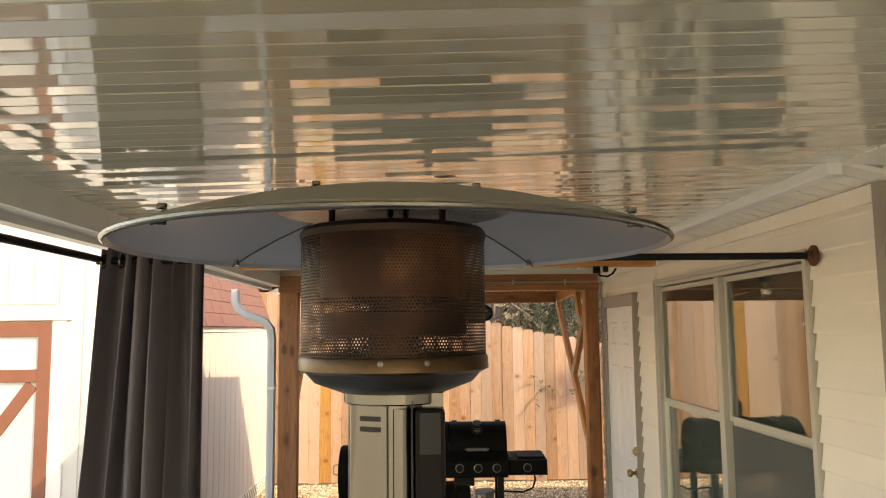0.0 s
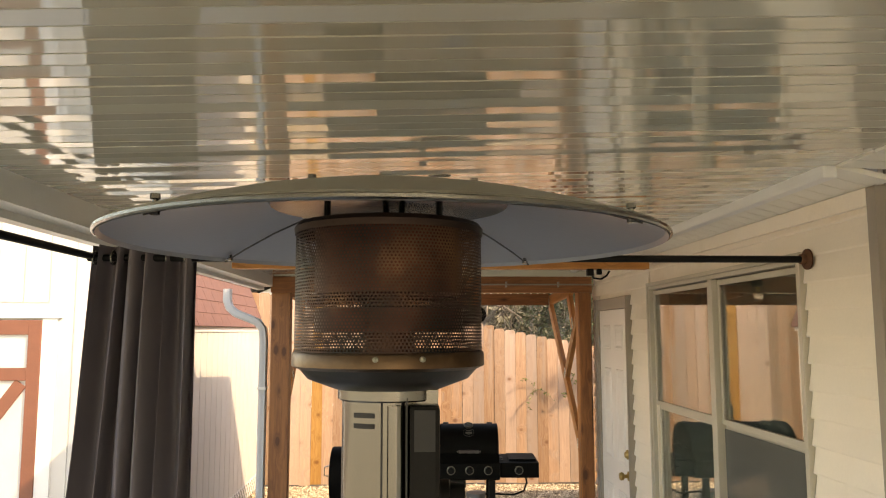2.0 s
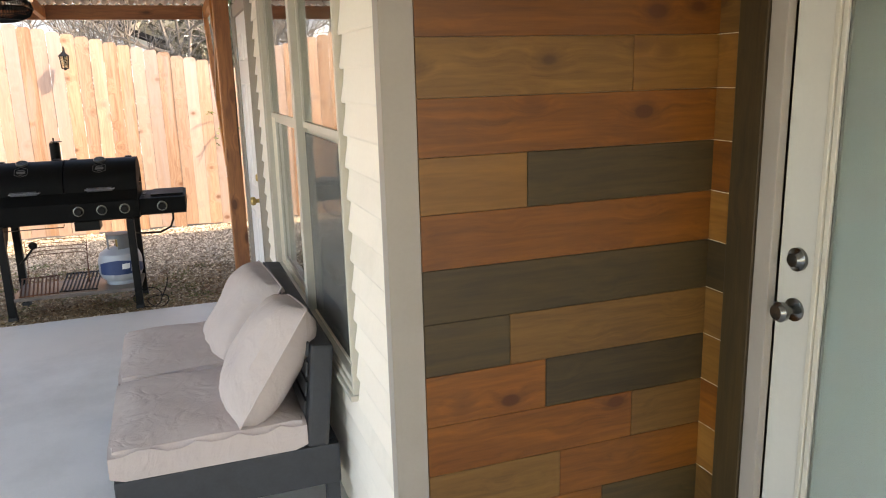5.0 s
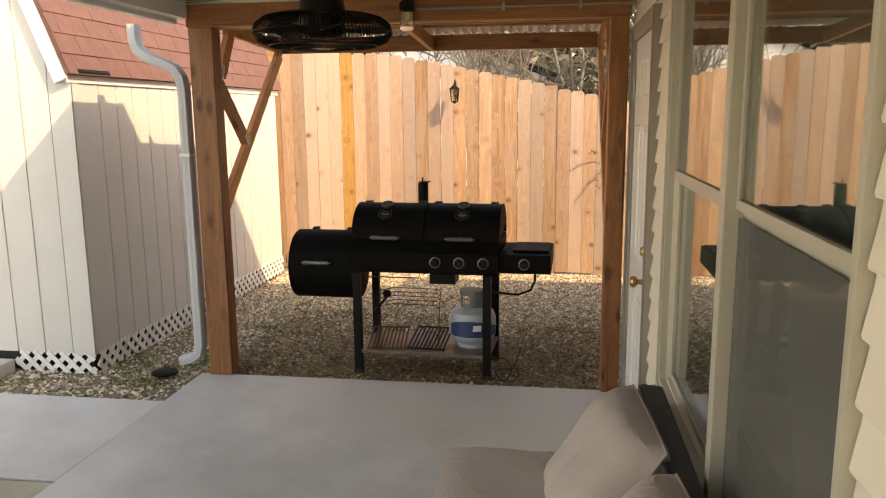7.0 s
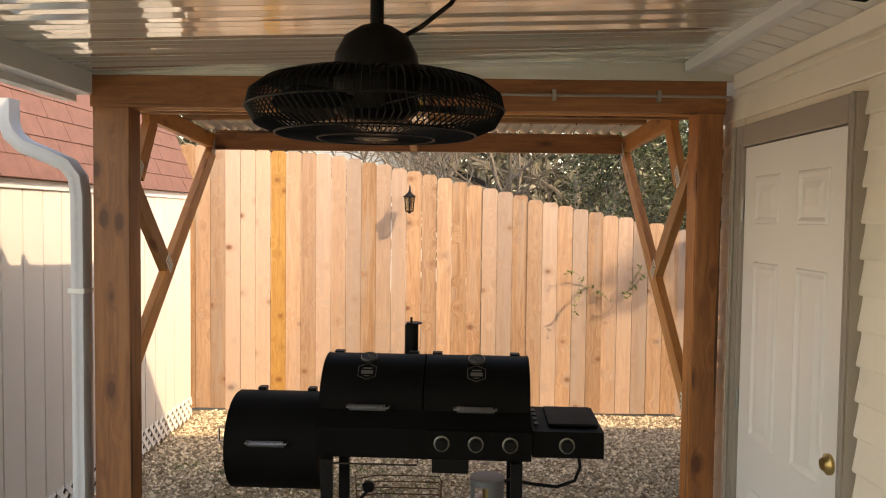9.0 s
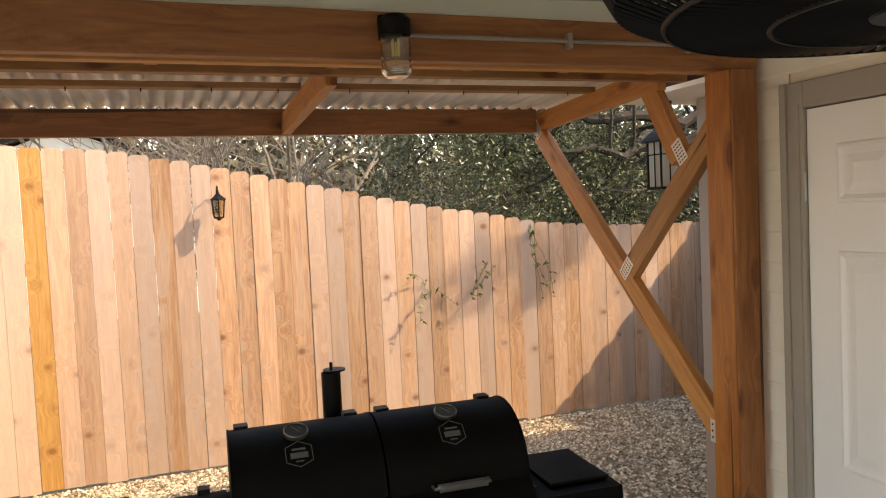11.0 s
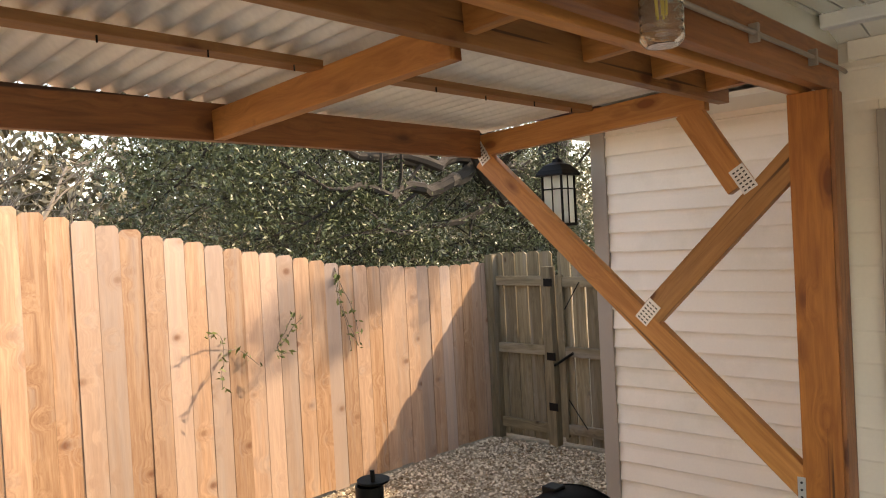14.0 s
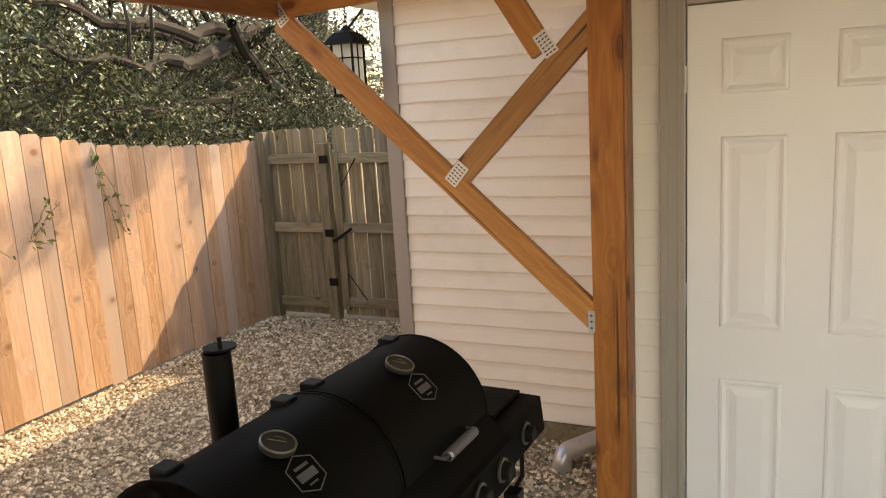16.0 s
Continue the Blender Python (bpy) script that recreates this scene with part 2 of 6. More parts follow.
M_CEIL.node_tree.nodes["Principled BSDF"].inputs["Coat Weight"].default_value = 1.0
M_SOFFIT = paint("soffit vinyl", (0.82, 0.79, 0.71), 0.45, vary=0.04)
M_ALU = paint("white aluminium", (0.72, 0.72, 0.69), 0.35, vary=0.05)
M_SPOUT = paint("grey-white downspout", (0.47, 0.48, 0.50), 0.4, vary=0.08)
M_CONCRETE = paint("concrete slab", (0.63, 0.61, 0.575), 0.6, vary=0.10, scale=1.3, fine=160, relief=0.2, dirt=(0.36, 0.34, 0.32))
M_SOIL = paint("gravel bed", (0.27, 0.21, 0.14), 0.95, vary=0.45, scale=22, fine=120, relief=1.0, dirt=(0.13, 0.15, 0.06))
M_BOUNCE = paint("pale bounce ground", (0.48, 0.43, 0.30), 0.95, vary=0.25, scale=3, relief=0.6)
M_BLACK = paint("black grill enamel", (0.005, 0.0047, 0.0043), 0.60, vary=0.3, scale=8, relief=0.12)
M_BLACKMET = paint("black metal", (0.009, 0.0085, 0.008), 0.45, 0.0, vary=0.2)
for _m, _v in ((M_BLACK, 0.07), (M_BLACKMET, 0.11)):
    _m.node_tree.nodes["Principled BSDF"].inputs["Specular IOR Level"].default_value = _v
M_STEEL = paint("brushed steel", (0.20, 0.196, 0.185), 0.2, 1.0, vary=0.08, scale=3, fine=200, relief=0.05)
M_RING = paint("tarnished ring", (0.20, 0.20, 0.17), 0.35, 0.9)
M_BEZEL = paint("dull bezel", (0.30, 0.30, 0.30), 0.35, 0.9)
M_CHROME = paint("chrome", (0.75, 0.74, 0.72), 0.15, 1.0, vary=0.05)
M_BRASS = paint("brass", (0.46, 0.32, 0.13), 0.32, 1.0, vary=0.1)
M_RUST = paint("rusty iron flange", (0.14, 0.06, 0.03), 0.7, 0.4, vary=0.4, scale=30, relief=0.5)
M_GALV = paint("galvanized sheet", (0.88, 0.86, 0.80), 0.40, 0.1, vary=0.16, scale=5, fine=60, relief=0.1)
M_PLATE = paint("zinc plate", (0.72, 0.72, 0.70), 0.4, 0.6, vary=0.1)
M_HOLE = paint("punched slots", (0.03, 0.03, 0.03), 0.8)
M_CUSHION = paint("taupe cushion fabric", (0.50, 0.415, 0.38), 0.95, vary=0.07, scale=5, fine=500, relief=0.35)
def creases(m, scale, strength):
    """Soft folds pressed into a fabric, under its weave."""
    nt = m.node_tree
    n = node(nt, "ShaderNodeTexNoise", Scale=scale, Detail=3.0, Distortion=1.6)
    nt.links.new(coords(nt, (1, 1, 0.6)), n.inputs["Vector"])
    b = node(nt, "ShaderNodeBump", Strength=strength, Distance=0.02)
    nt.links.new(n.outputs[0], b.inputs["Height"])
    top = [k for k in nt.nodes if k.bl_idname == "ShaderNodeBump" and k != b][0]
    nt.links.new(b.outputs[0], top.inputs["Normal"])


creases(M_CUSHION, 7.0, 0.45)
M_SOFA = paint("charcoal sofa frame", (0.035, 0.036, 0.04), 0.6, vary=0.25, scale=20)
M_CURTAIN = paint("grey-brown curtain", (0.125, 0.108, 0.118), 0.9, vary=0.15, scale=7, fine=400, relief=0.3)
# white door paint dimmed, with the shade of the entry in its colour
M_LEAF2 = paint("shade-dimmed white door paint", (0.56, 0.53, 0.47), 0.4, vary=0.05, scale=2, relief=0.08)
M_BLINDS = paint("blind slats", (0.46, 0.50, 0.46), 0.5, vary=0.03)
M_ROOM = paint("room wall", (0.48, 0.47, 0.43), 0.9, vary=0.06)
M_TANK = paint("pale grey gas cylinder", (0.38, 0.40, 0.43), 0.4, vary=0.08)
M_BLUE = paint("blue label", (0.014, 0.04, 0.125), 0.45, vary=0.1)
M_BARK = paint("bark", (0.034, 0.027, 0.021), 0.95, vary=0.4, scale=9, relief=1.0)
M_CONDUIT = paint("dull conduit", (0.34, 0.29, 0.25), 0.45, 0.4, vary=0.15)
M_DUCT = paint("foil tape duct", (0.55, 0.55, 0.56), 0.35, 0.8, vary=0.2, scale=14, relief=0.5)


def glass(name, col=(0.93, 0.96, 0.95), rough=0.0, ior=1.5):
    m, nt, p = base_material(name, rough)
    p.inputs["Base Color"].default_value = (*col, 1)
    p.inputs["Transmission Weight"].default_value = 1.0
    p.inputs["IOR"].default_value = ior
    return m


M_GLASS = glass("window glass", (0.90, 0.93, 0.91), 0.0, 1.6)
M_CLEAR = glass("clear glass", rough=0.03)


def leafy(name, a, b, gloss=0.65, spec=0.25):
    m, nt, p = base_material(name, gloss)
    g = nt.nodes.new("ShaderNodeNewGeometry")
    nt.links.new(ramp(nt, g.outputs["Random Per Island"], [(0.0, a), (0.6, tuple((x + y) / 2 for x, y in zip(a, b))), (1.0, b)]), p.inputs["Base Color"])
    p.inputs["Specular IOR Level"].default_value = spec
    return m


M_LEAF = leafy("oak leaves", (0.028, 0.040, 0.016), (0.165, 0.185, 0.085), 0.38, 0.5)
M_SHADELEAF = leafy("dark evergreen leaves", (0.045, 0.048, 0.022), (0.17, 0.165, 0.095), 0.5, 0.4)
M_STONE = leafy("pebbles", (0.155, 0.105, 0.060), (0.88, 0.75, 0.55))
M_LITTER = leafy("dry leaves", (0.12, 0.07, 0.033), (0.40, 0.28, 0.155))
M_WEED = leafy("low weeds", (0.06, 0.085, 0.02), (0.19, 0.22, 0.06))

# ---------------------------------------------------------------- ground and slabs
def ground_z(x, y):
    return -0.02 - 0.024 * max(0.0, min(y, 12.0) - 6.1)


bm = mesh()
xs = [-200, -60, -20, -8, -5, -4, -3, -2, -1, 0, 1, 2, 3, 4, 5, 8, 20, 60, 200]
ys = [-200, -60, -20, -8, -4, 0, 3, 4.5, 5.5, 6.1, 6.6, 7.2, 8, 9, 10, 12, 20, 60, 300]
grid = [[bm.verts.new((x, y, ground_z(x, y) - 0.012)) for x in xs] for y in ys]
for j in range(len(ys) - 1):
    for i in range(len(xs) - 1):
        bm.faces.new((grid[j][i], grid[j][i + 1], grid[j + 1][i + 1], grid[j + 1][i]))
structure("ground", bm, M_SOIL, "brown gravelly soil with thin moss and weeds", "ground")
# unseen pale ground, added to reflect sunlight up into the patio
bm = mesh()
box(bm, -60.0, -4.61, -4.02, 5.9, -0.06, -0.012)
box(bm, -4.60, -1.44, -4.02, 4.60, -0.06, -0.012)
box(bm, -60.0, 60.0, -40.0, -4.03, -0.06, -0.012)
structure("lawn", bm, M_BOUNCE, "unseen pale ground added to bounce sunlight into the patio", "lawn")
structure("floor", box(mesh(), -1.43, 1.33, -4.0, 6.11, -0.12, 0.0, 0.008), M_CONCRETE, "smooth grey concrete patio slab", "floor")
structure("pavement", box(mesh(), -4.6, -1.436, 4.62, 5.62, -0.12, -0.006, 0.008), M_CONCRETE, "grey concrete walkway slab toward the shed", "pavement")
structure("floor_entry", box(mesh(), 1.334, 2.40, -4.0, 2.30, -0.12, -0.002), M_CONCRETE, "grey concrete slab at the entry door", "floor")
structure("shed_pad", box(mesh(), -4.4, -2.75, 5.626, 6.06, -0.12, 0.06, 0.01), M_CONCRETE, "grey concrete pad before the shed door", "pavement")

# ---------------------------------------------------------------- house walls
def wall_x(name, x0, x1, y0, y1, z1, holes, material, label):
    """A wall along y with rectangular holes (y0, y1, z0, z1), made of butted blocks."""
    bm = mesh()
    cuts = sorted(holes)
    y = y0
    for a, b, c, d in cuts:
        box(bm, x0, x1, y, a, 0, z1)
        if c > 0.01:
            box(bm, x0, x1, a, b, 0, c)
        box(bm, x0, x1, a, b, d, z1)
        y = b
    box(bm, x0, x1, y, y1, 0, z1)
    return structure(name, bm, material, label, "wall")


WIN = (2.76, 4.62, 0.62, 2.14)
DOOR = (5.120, 5.896, 0.0, 2.042)
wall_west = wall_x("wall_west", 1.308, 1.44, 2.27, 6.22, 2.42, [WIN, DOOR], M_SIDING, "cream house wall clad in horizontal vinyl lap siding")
wall_rear = wall_x("wall_rear", 2.256, 2.37, 6.22, 7.56, 2.40, [], M_SIDING, "cream lap-sided house wall beside the gravel yard")
structure("wall_north", box(mesh(), 2.37, 7.2, 7.45, 7.56, 0, 2.40), M_SIDING, "cream north wall of the house", "wall")
structure("wall_step", box(mesh(), 1.44, 2.256, 6.11, 6.22, 0, 2.42), M_SIDING, "cream return wall of the house", "wall")
wall_plank = structure("wall_plank", box(mesh(), 1.326, 2.33, 2.262, 2.27, 0, 2.42), M_TRIM, "entry wall clad in stained planks of mixed browns", "wall")
EDOOR = (1.04, 1.965, 0.0, 2.08)
wall_entry = wall_x("wall_entry", 2.31, 2.42, -4.0, 2.262, 2.42, [EDOOR], M_SIDING, "entry wall with a glazed door")
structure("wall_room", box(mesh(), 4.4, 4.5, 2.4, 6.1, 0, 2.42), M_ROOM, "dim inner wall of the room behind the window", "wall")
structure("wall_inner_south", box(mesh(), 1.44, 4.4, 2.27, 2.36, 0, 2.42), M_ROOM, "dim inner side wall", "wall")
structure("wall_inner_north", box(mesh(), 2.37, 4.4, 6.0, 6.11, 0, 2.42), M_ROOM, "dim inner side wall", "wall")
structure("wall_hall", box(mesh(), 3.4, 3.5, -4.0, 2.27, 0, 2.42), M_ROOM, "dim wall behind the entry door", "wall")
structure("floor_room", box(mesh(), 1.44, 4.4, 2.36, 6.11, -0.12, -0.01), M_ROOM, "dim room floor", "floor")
# unseen block, added to throw a slanting shadow on the rear fence
structure("wall_wing", box(mesh(), 7.21, 12.0, -4.0, 9.6, 0, 3.78), M_SIDING, "plain unseen block added to cast shade on the fence", "wall")
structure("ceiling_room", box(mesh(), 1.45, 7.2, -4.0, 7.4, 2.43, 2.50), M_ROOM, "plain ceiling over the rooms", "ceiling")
# roof of the house, low hipped, rising to the east and south
bm = mesh()
a = [(1.12, -4.0, 2.52), (1.12, 6.3, 2.52), (1.85, 6.3, 2.52), (1.85, 7.84, 2.42), (7.2, 7.84, 2.42), (7.2, 5.6, 3.1), (4.6, 5.2, 3.2), (4.6, -4.0, 3.4), (7.2, -4.0, 3.4)]
vs = [bm.verts.new(p) for p in a]
for f in ((0, 1, 2, 6, 7), (2, 3, 6), (3, 4, 5, 6), (6, 5, 8, 7)):
    bm.faces.new([vs[i] for i in f])
r = bmesh.ops.extrude_face_region(bm, geom=bm.faces[:])
for v in r["geom"]:
    if isinstance(v, bmesh.types.BMVert):
        v.co.z += 0.05
structure("roof", bm, M_SHINGLE, "low shingled house roof", "roof")

# ---------------------------------------------------------------- patio roof: glossy ribbed ceiling
def ceil_z(x):
    return 2.372 + 0.028 * x


bm = mesh()
rng = random.Random(4)
y, k = -3.0, 0
PITCH = 0.0585
while y < 6.19:
    tilt = (0.0012, -0.0009, 0.0004, -0.0002)[k % 4] + rng.uniform(-0.0005, 0.0005)
    rows = [(y, 0.010), (y + 0.0028, 0.010), (y + 0.0045, tilt), (y + PITCH - 0.002, -tilt), (y + PITCH, 0.010)]
    nx = 14
    prev = None
    for yy, dz in rows:
        line = [bm.verts.new((-1.37 + 2.50 * i / nx, yy, ceil_z(-1.37 + 2.50 * i / nx) + dz + 0.0003 * math.sin(i * 1.7 + k))) for i in range(nx + 1)]
        if prev:
            for i in range(nx):
                bm.faces.new((prev[i], prev[i + 1], line[i + 1], line[i]))
        prev = line
    y += PITCH
    k += 1
structure("ceiling", bm, M_CEIL, "glossy off-white ribbed patio ceiling panels", "ceiling", smooth=True)
structure("ceiling_deck", prism(mesh(), [(-1.50, 2.36), (1.13, 2.43), (1.13, 2.49), (-1.50, 2.42)], "y", -3.0, 6.2), M_ALU, "white aluminium top of the patio roof", "roof")
# soffit beside the wall, and over the entry
bm = mesh()
y = -4.0
while y < 6.2:
    x1 = 1.304 if y > 2.2 else 2.31
    prism(bm, [(1.128, 2.395), (x1, 2.352), (x1, 2.372), (1.128, 2.412)], "y", y, y + 0.094)
    y += 0.1
structure("soffit", bm, M_SOFFIT, "cream vinyl soffit boards under the eave", "soffit")
structure("trim_molding", box(mesh(), 1.085, 1.135, 2.2, 6.08, 2.362, 2.408, 0.008), M_WHITE, "white strip where the patio ceiling meets the eave", "trim")
structure("trim_frieze", box(mesh(), 1.282, 1.306, 2.304, 6.06, 2.29, 2.352, 0.004), M_SIDING, "cream frieze strip at the top of the wall", "trim")
structure("trim_corner", prism(mesh(), [(1.284, 2.252), (1.375, 2.252), (1.375, 2.261), (1.306, 2.261), (1.306, 2.302), (1.284, 2.302)], "z", 0.0, 2.35), M_TRIM, "taupe corner board of the house", "trim")
structure("trim_corner_rear", box(mesh(), 2.226, 2.275, 7.50, 7.585, 0.0, 2.33, 0.003), M_TRIM, "taupe corner board at the rear", "trim")
structure("soffit_rear", box(mesh(), 1.87, 7.2, 6.3, 7.83, 2.335, 2.36), M_SOFFIT, "cream soffit along the rear eave", "soffit")


def siding(parent, x, y0, y1, z0, z1, holes=(), step=0.1016):
    """Lap boards on a wall that faces west, cut round its holes."""
    z = z0
    while z < z1 - 0.02:
        top = min(z + step, z1)
        spans = [(y0, y1)]
        for a, b, c, d in holes:
            if z + 0.02 < d and top - 0.02 > c:
                spans = [s for lo, hi in spans for s in ((lo, min(hi, a)), (max(lo, b), hi)) if s[1] - s[0] > 0.02]
        for lo, hi in spans:
            prism_bm = prism(mesh(), [(x - 0.015, z + 0.004), (x - 0.013, z - 0.003), (x + 0.004, z), (x + 0.004, top), (x - 0.001, top), (x - 0.004, top - 0.03)], "y", lo, hi)
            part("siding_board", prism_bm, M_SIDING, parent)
        z += step


siding(wall_west, 1.302, 2.304, 6.20, 0.03, 2.29, [(2.738, 4.676, 0.55, 2.186), (5.080, 5.984, -1, 2.130)])
siding(wall_rear, 2.250, 6.23, 7.50, 0.06, 2.335)
structure("trim_sill", box(mesh(), 2.235, 2.27, 6.22, 7.5, -0.08, 0.05), M_GATE, "dark sill board under the siding", "trim")

# ---------------------------------------------------------------- stained planks on the entry wall
PL = {"A": M_PLANK_A, "B": M_PLANK_B, "C": M_PLANK_C, "D": M_PLANK_D}
Z0 = 0.043
rows_spec = [
    [(1.377, "A")],
    [(1.377, "A"), (1.95, "C")],
    [(1.377, "D"), (1.80, "A")],
    [(1.377, "A"), (2.05, "D")],
    [(1.377, "A"), (1.75, "C")],
    [(1.377, "C"), (1.635, "D")],
    [(1.377, "C")],
    [(1.377, "A")],
    [(1.377, "B"), (1.690, "C")],
    [(1.377, "A")],
    [(1.377, "D"), (2.02, "B")],
    [(1.377, "A")],
    [(1.377, "C"), (1.675, "D")],
    [(1.377, "A"), (1.78, "D")],
    [(1.377, "A")],
]
for r, spec in enumerate(rows_spec):
    z = Z0 + 0.1527 * r
    ends = [s[0] for s in spec[1:]] + [2.3105]
    for (x, key), e in zip(spec, ends):
        bm = box(mesh(), 0, e - x - 0.0015, -0.012, 0.0, 0, 0.1512, 0.0012)
        part("plank", bm, PL[key], wall_plank, at=Matrix.Translation((x, 2.261, z)))
    # mostly lighter planks, so the corner's warm glow is in their colour
    key = "BDBABDCBAB"[r % 10]
    bm = box(mesh(), 0, 0.110, -0.0, 0.012, 0, 0.1512, 0.0012)
    part("plank", bm, PL[key], wall_entry, at=Matrix.Translation((2.309, 2.259, z)) @ pose(0, 0, 0, 0, 0, -90))

# ---------------------------------------------------------------- window
def window():
    w = tagged(new("window_1"), "almond double window with two single-hung sashes", "window", kind="structure")
    PLACE[w] = Matrix.Identity(4)
    y0, y1, z0, z1 = 2.742, 4.672, 0.57, 2.182
    bm = mesh()
    for k, (f, xo) in enumerate(((0.022, 1.274), (0.040, 1.282))):
        o = 0.022 * k
        f = 0.021
        box(bm, xo, 1.345, y0 + o, y0 + o + f, z0 + o, z1 - o, 0.003)
        box(bm, xo, 1.345, y1 - o - f, y1 - o, z0 + o, z1 - o, 0.003)
        box(bm, xo, 1.345, y0 + o + f, y1 - o - f, z1 - o - f, z1 - o, 0.003)
        box(bm, xo, 1.345, y0 + o + f, y1 - o - f, z0 + o, z0 + o + f, 0.003)
    part("window_frame", bm, M_WINTRIM, w)
    part("mullion", box(mesh(), 1.279, 1.345, 3.618, 3.678, z0 + 0.044, z1 - 0.044, 0.004), M_WINTRIM, w)
    part("window_sill", box(mesh(), 1.264, 1.345, y0 - 0.005, y1 + 0.005, z0 - 0.022, z0 - 0.001, 0.004), M_WINTRIM, w)
    for a, b in ((2.788, 3.616), (3.680, 4.628)):
        for lo, hi, x in ((z0 + 0.05, 1.425, 1.325), (1.425, z1 - 0.05, 1.307)):
            bm = mesh()
            f = 0.026
            box(bm, x, x + 0.02, a, a + f, lo, hi, 0.002)
            box(bm, x, x + 0.02, b - f, b, lo, hi, 0.002)
            box(bm, x, x + 0.02, a + f, b - f, lo, lo + f, 0.002)
            box(bm, x, x + 0.02, a + f, b - f, hi - f, hi, 0.002)
            s = part("sash", bm, M_WINTRIM, w)
            g = part("pane", box(mesh(), x + 0.008, x + 0.012, a + f, b - f, lo + f, hi - f), M_GLASS, s)
            g.visible_shadow = False
            g2 = part("inner_pane", box(mesh(), x + 0.0155, x + 0.0185, a + f, b - f, lo + f, hi - f), M_GLASS, s)
            g2.visible_shadow = False
    # insect screen over the lower sash of one unit
    m, nt, p = base_material("insect screen", 0.8)
    p.inputs["Base Color"].default_value = (0.13, 0.13, 0.12, 1)
    p.inputs["Coat Weight"].default_value = 0.4
    p.inputs["Coat IOR"].default_value = 1.5
    p.inputs["Coat Roughness"].default_value = 0.03
    p.inputs["Alpha"].default_value = 0.72
    part("insect_screen", box(mesh(), 1.3135, 1.3150, 2.795, 3.605, z0 + 0.055, 1.405), m, w, "dark insect screen")


# made-up sheet behind the glass, added so the panes look lighter
structure("roller_shade", box(mesh(), 1.405, 1.408, 2.80, 4.60, 0.63, 2.13), paint("grey-green backing sheet", (0.30, 0.32, 0.285), 0.85, vary=0.06, scale=1.5), "dull grey-green sheet added behind the window panes to lighten them", "shade")
window()

# ---------------------------------------------------------------- doors
def panel_door():
    d = tagged(new("door_1"), "closed white six-panel door in a taupe frame", "door", kind="structure")
    PLACE[d] = Matrix.Identity(4)
    y0, y1, z1 = DOOR[0], DOOR[1], DOOR[3]
    bm = mesh()
    box(bm, 1.262, 1.335, y0 - 0.038, y0, 0, z1 + 0.085, 0.006)
    box(bm, 1.262, 1.335, y1, y1 + 0.085, 0, z1 + 0.085, 0.006)
    box(bm, 1.262, 1.335, y0, y1, z1, z1 + 0.085, 0.006)
    part("door_frame", bm, M_TRIM, d)
    part("casing_edge", box(mesh(), 1.255, 1.2615, y0 - 0.038, y0 - 0.024, 0, z1 + 0.085, 0.002), M_TRIM, d)
    part("casing_edge", box(mesh(), 1.252, 1.2615, y1 + 0.060, y1 + 0.085, 0, z1 + 0.085, 0.003), M_TRIM, d)
    part("casing_bead", box(mesh(), 1.2575, 1.2615, y1 + 0.012, y1 + 0.026, 0, z1 + 0.012, 0.002), M_TRIM, d)
    part("casing_bead", box(mesh(), 1.2575, 1.2615, y0 - 0.017, y0 - 0.008, 0, z1 + 0.012, 0.002), M_TRIM, d)
    part("threshold", box(mesh(), 1.264, 1.36, y0, y1, 0.002, 0.022, 0.004), M_ALU, d)
    bm = box(mesh(), 1.276, 1.316, y0 + 0.004, y1 - 0.004, 0.024, z1 - 0.004)
    leaf = part("door_leaf", bm, M_DOOR, d)
    w = (y1 - y0)
    for cy in (y0 + w * 0.279, y0 + w * 0.721):
        for lo, hi in ((1.745, 1.925), (0.935, 1.605), (0.20, 0.75)):
            hw = w * 0.134
            # a mitred moulding round a raised field
            bm = mesh()
            prev = None
            for o, x in ((0.0, 1.2775), (0.005, 1.2695), (0.013, 1.2680), (0.026, 1.2750), (0.036, 1.2750), (0.062, 1.2690)):
                ring = [bm.verts.new((x, yy, zz)) for yy, zz in ((cy - hw + o, lo + o), (cy + hw - o, lo + o), (cy + hw - o, hi - o), (cy - hw + o, hi - o))]
                if prev:
                    for k in range(4):
                        bm.faces.new((prev[k], prev[(k + 1) % 4], ring[(k + 1) % 4], ring[k]))
                prev = ring
            bm.faces.new(prev)
            part("door_panel", bm, M_DOOR, leaf)
    ax = pose(1.276, y0 + 0.062, 0, 0, -90, 0)
    for z, prof, nm in ((1.03, [(0.032, 0), (0.032, 0.010), (0.022, 0.016), (0.018, 0.024), (0.002, 0.025)], "deadbolt"), (0.885, [(0.032, 0), (0.032, 0.006), (0.013, 0.012), (0.012, 0.03), (0.026, 0.04), (0.028, 0.055), (0.02, 0.066), (0.002, 0.068)], "door_knob"),):
        part(nm, lathe(mesh(), prof, 24, Matrix.Translation((0, 0, z)) @ ax), M_BRASS, leaf, "polished brass", smooth=True)
    for z in (0.28, 1.05, 1.80):
        part("hinge", lathe(mesh(), [(0.007, -0.045), (0.007, 0.045)], 10, pose(1.270, y1 + 0.002, z)), M_BEZEL, d)


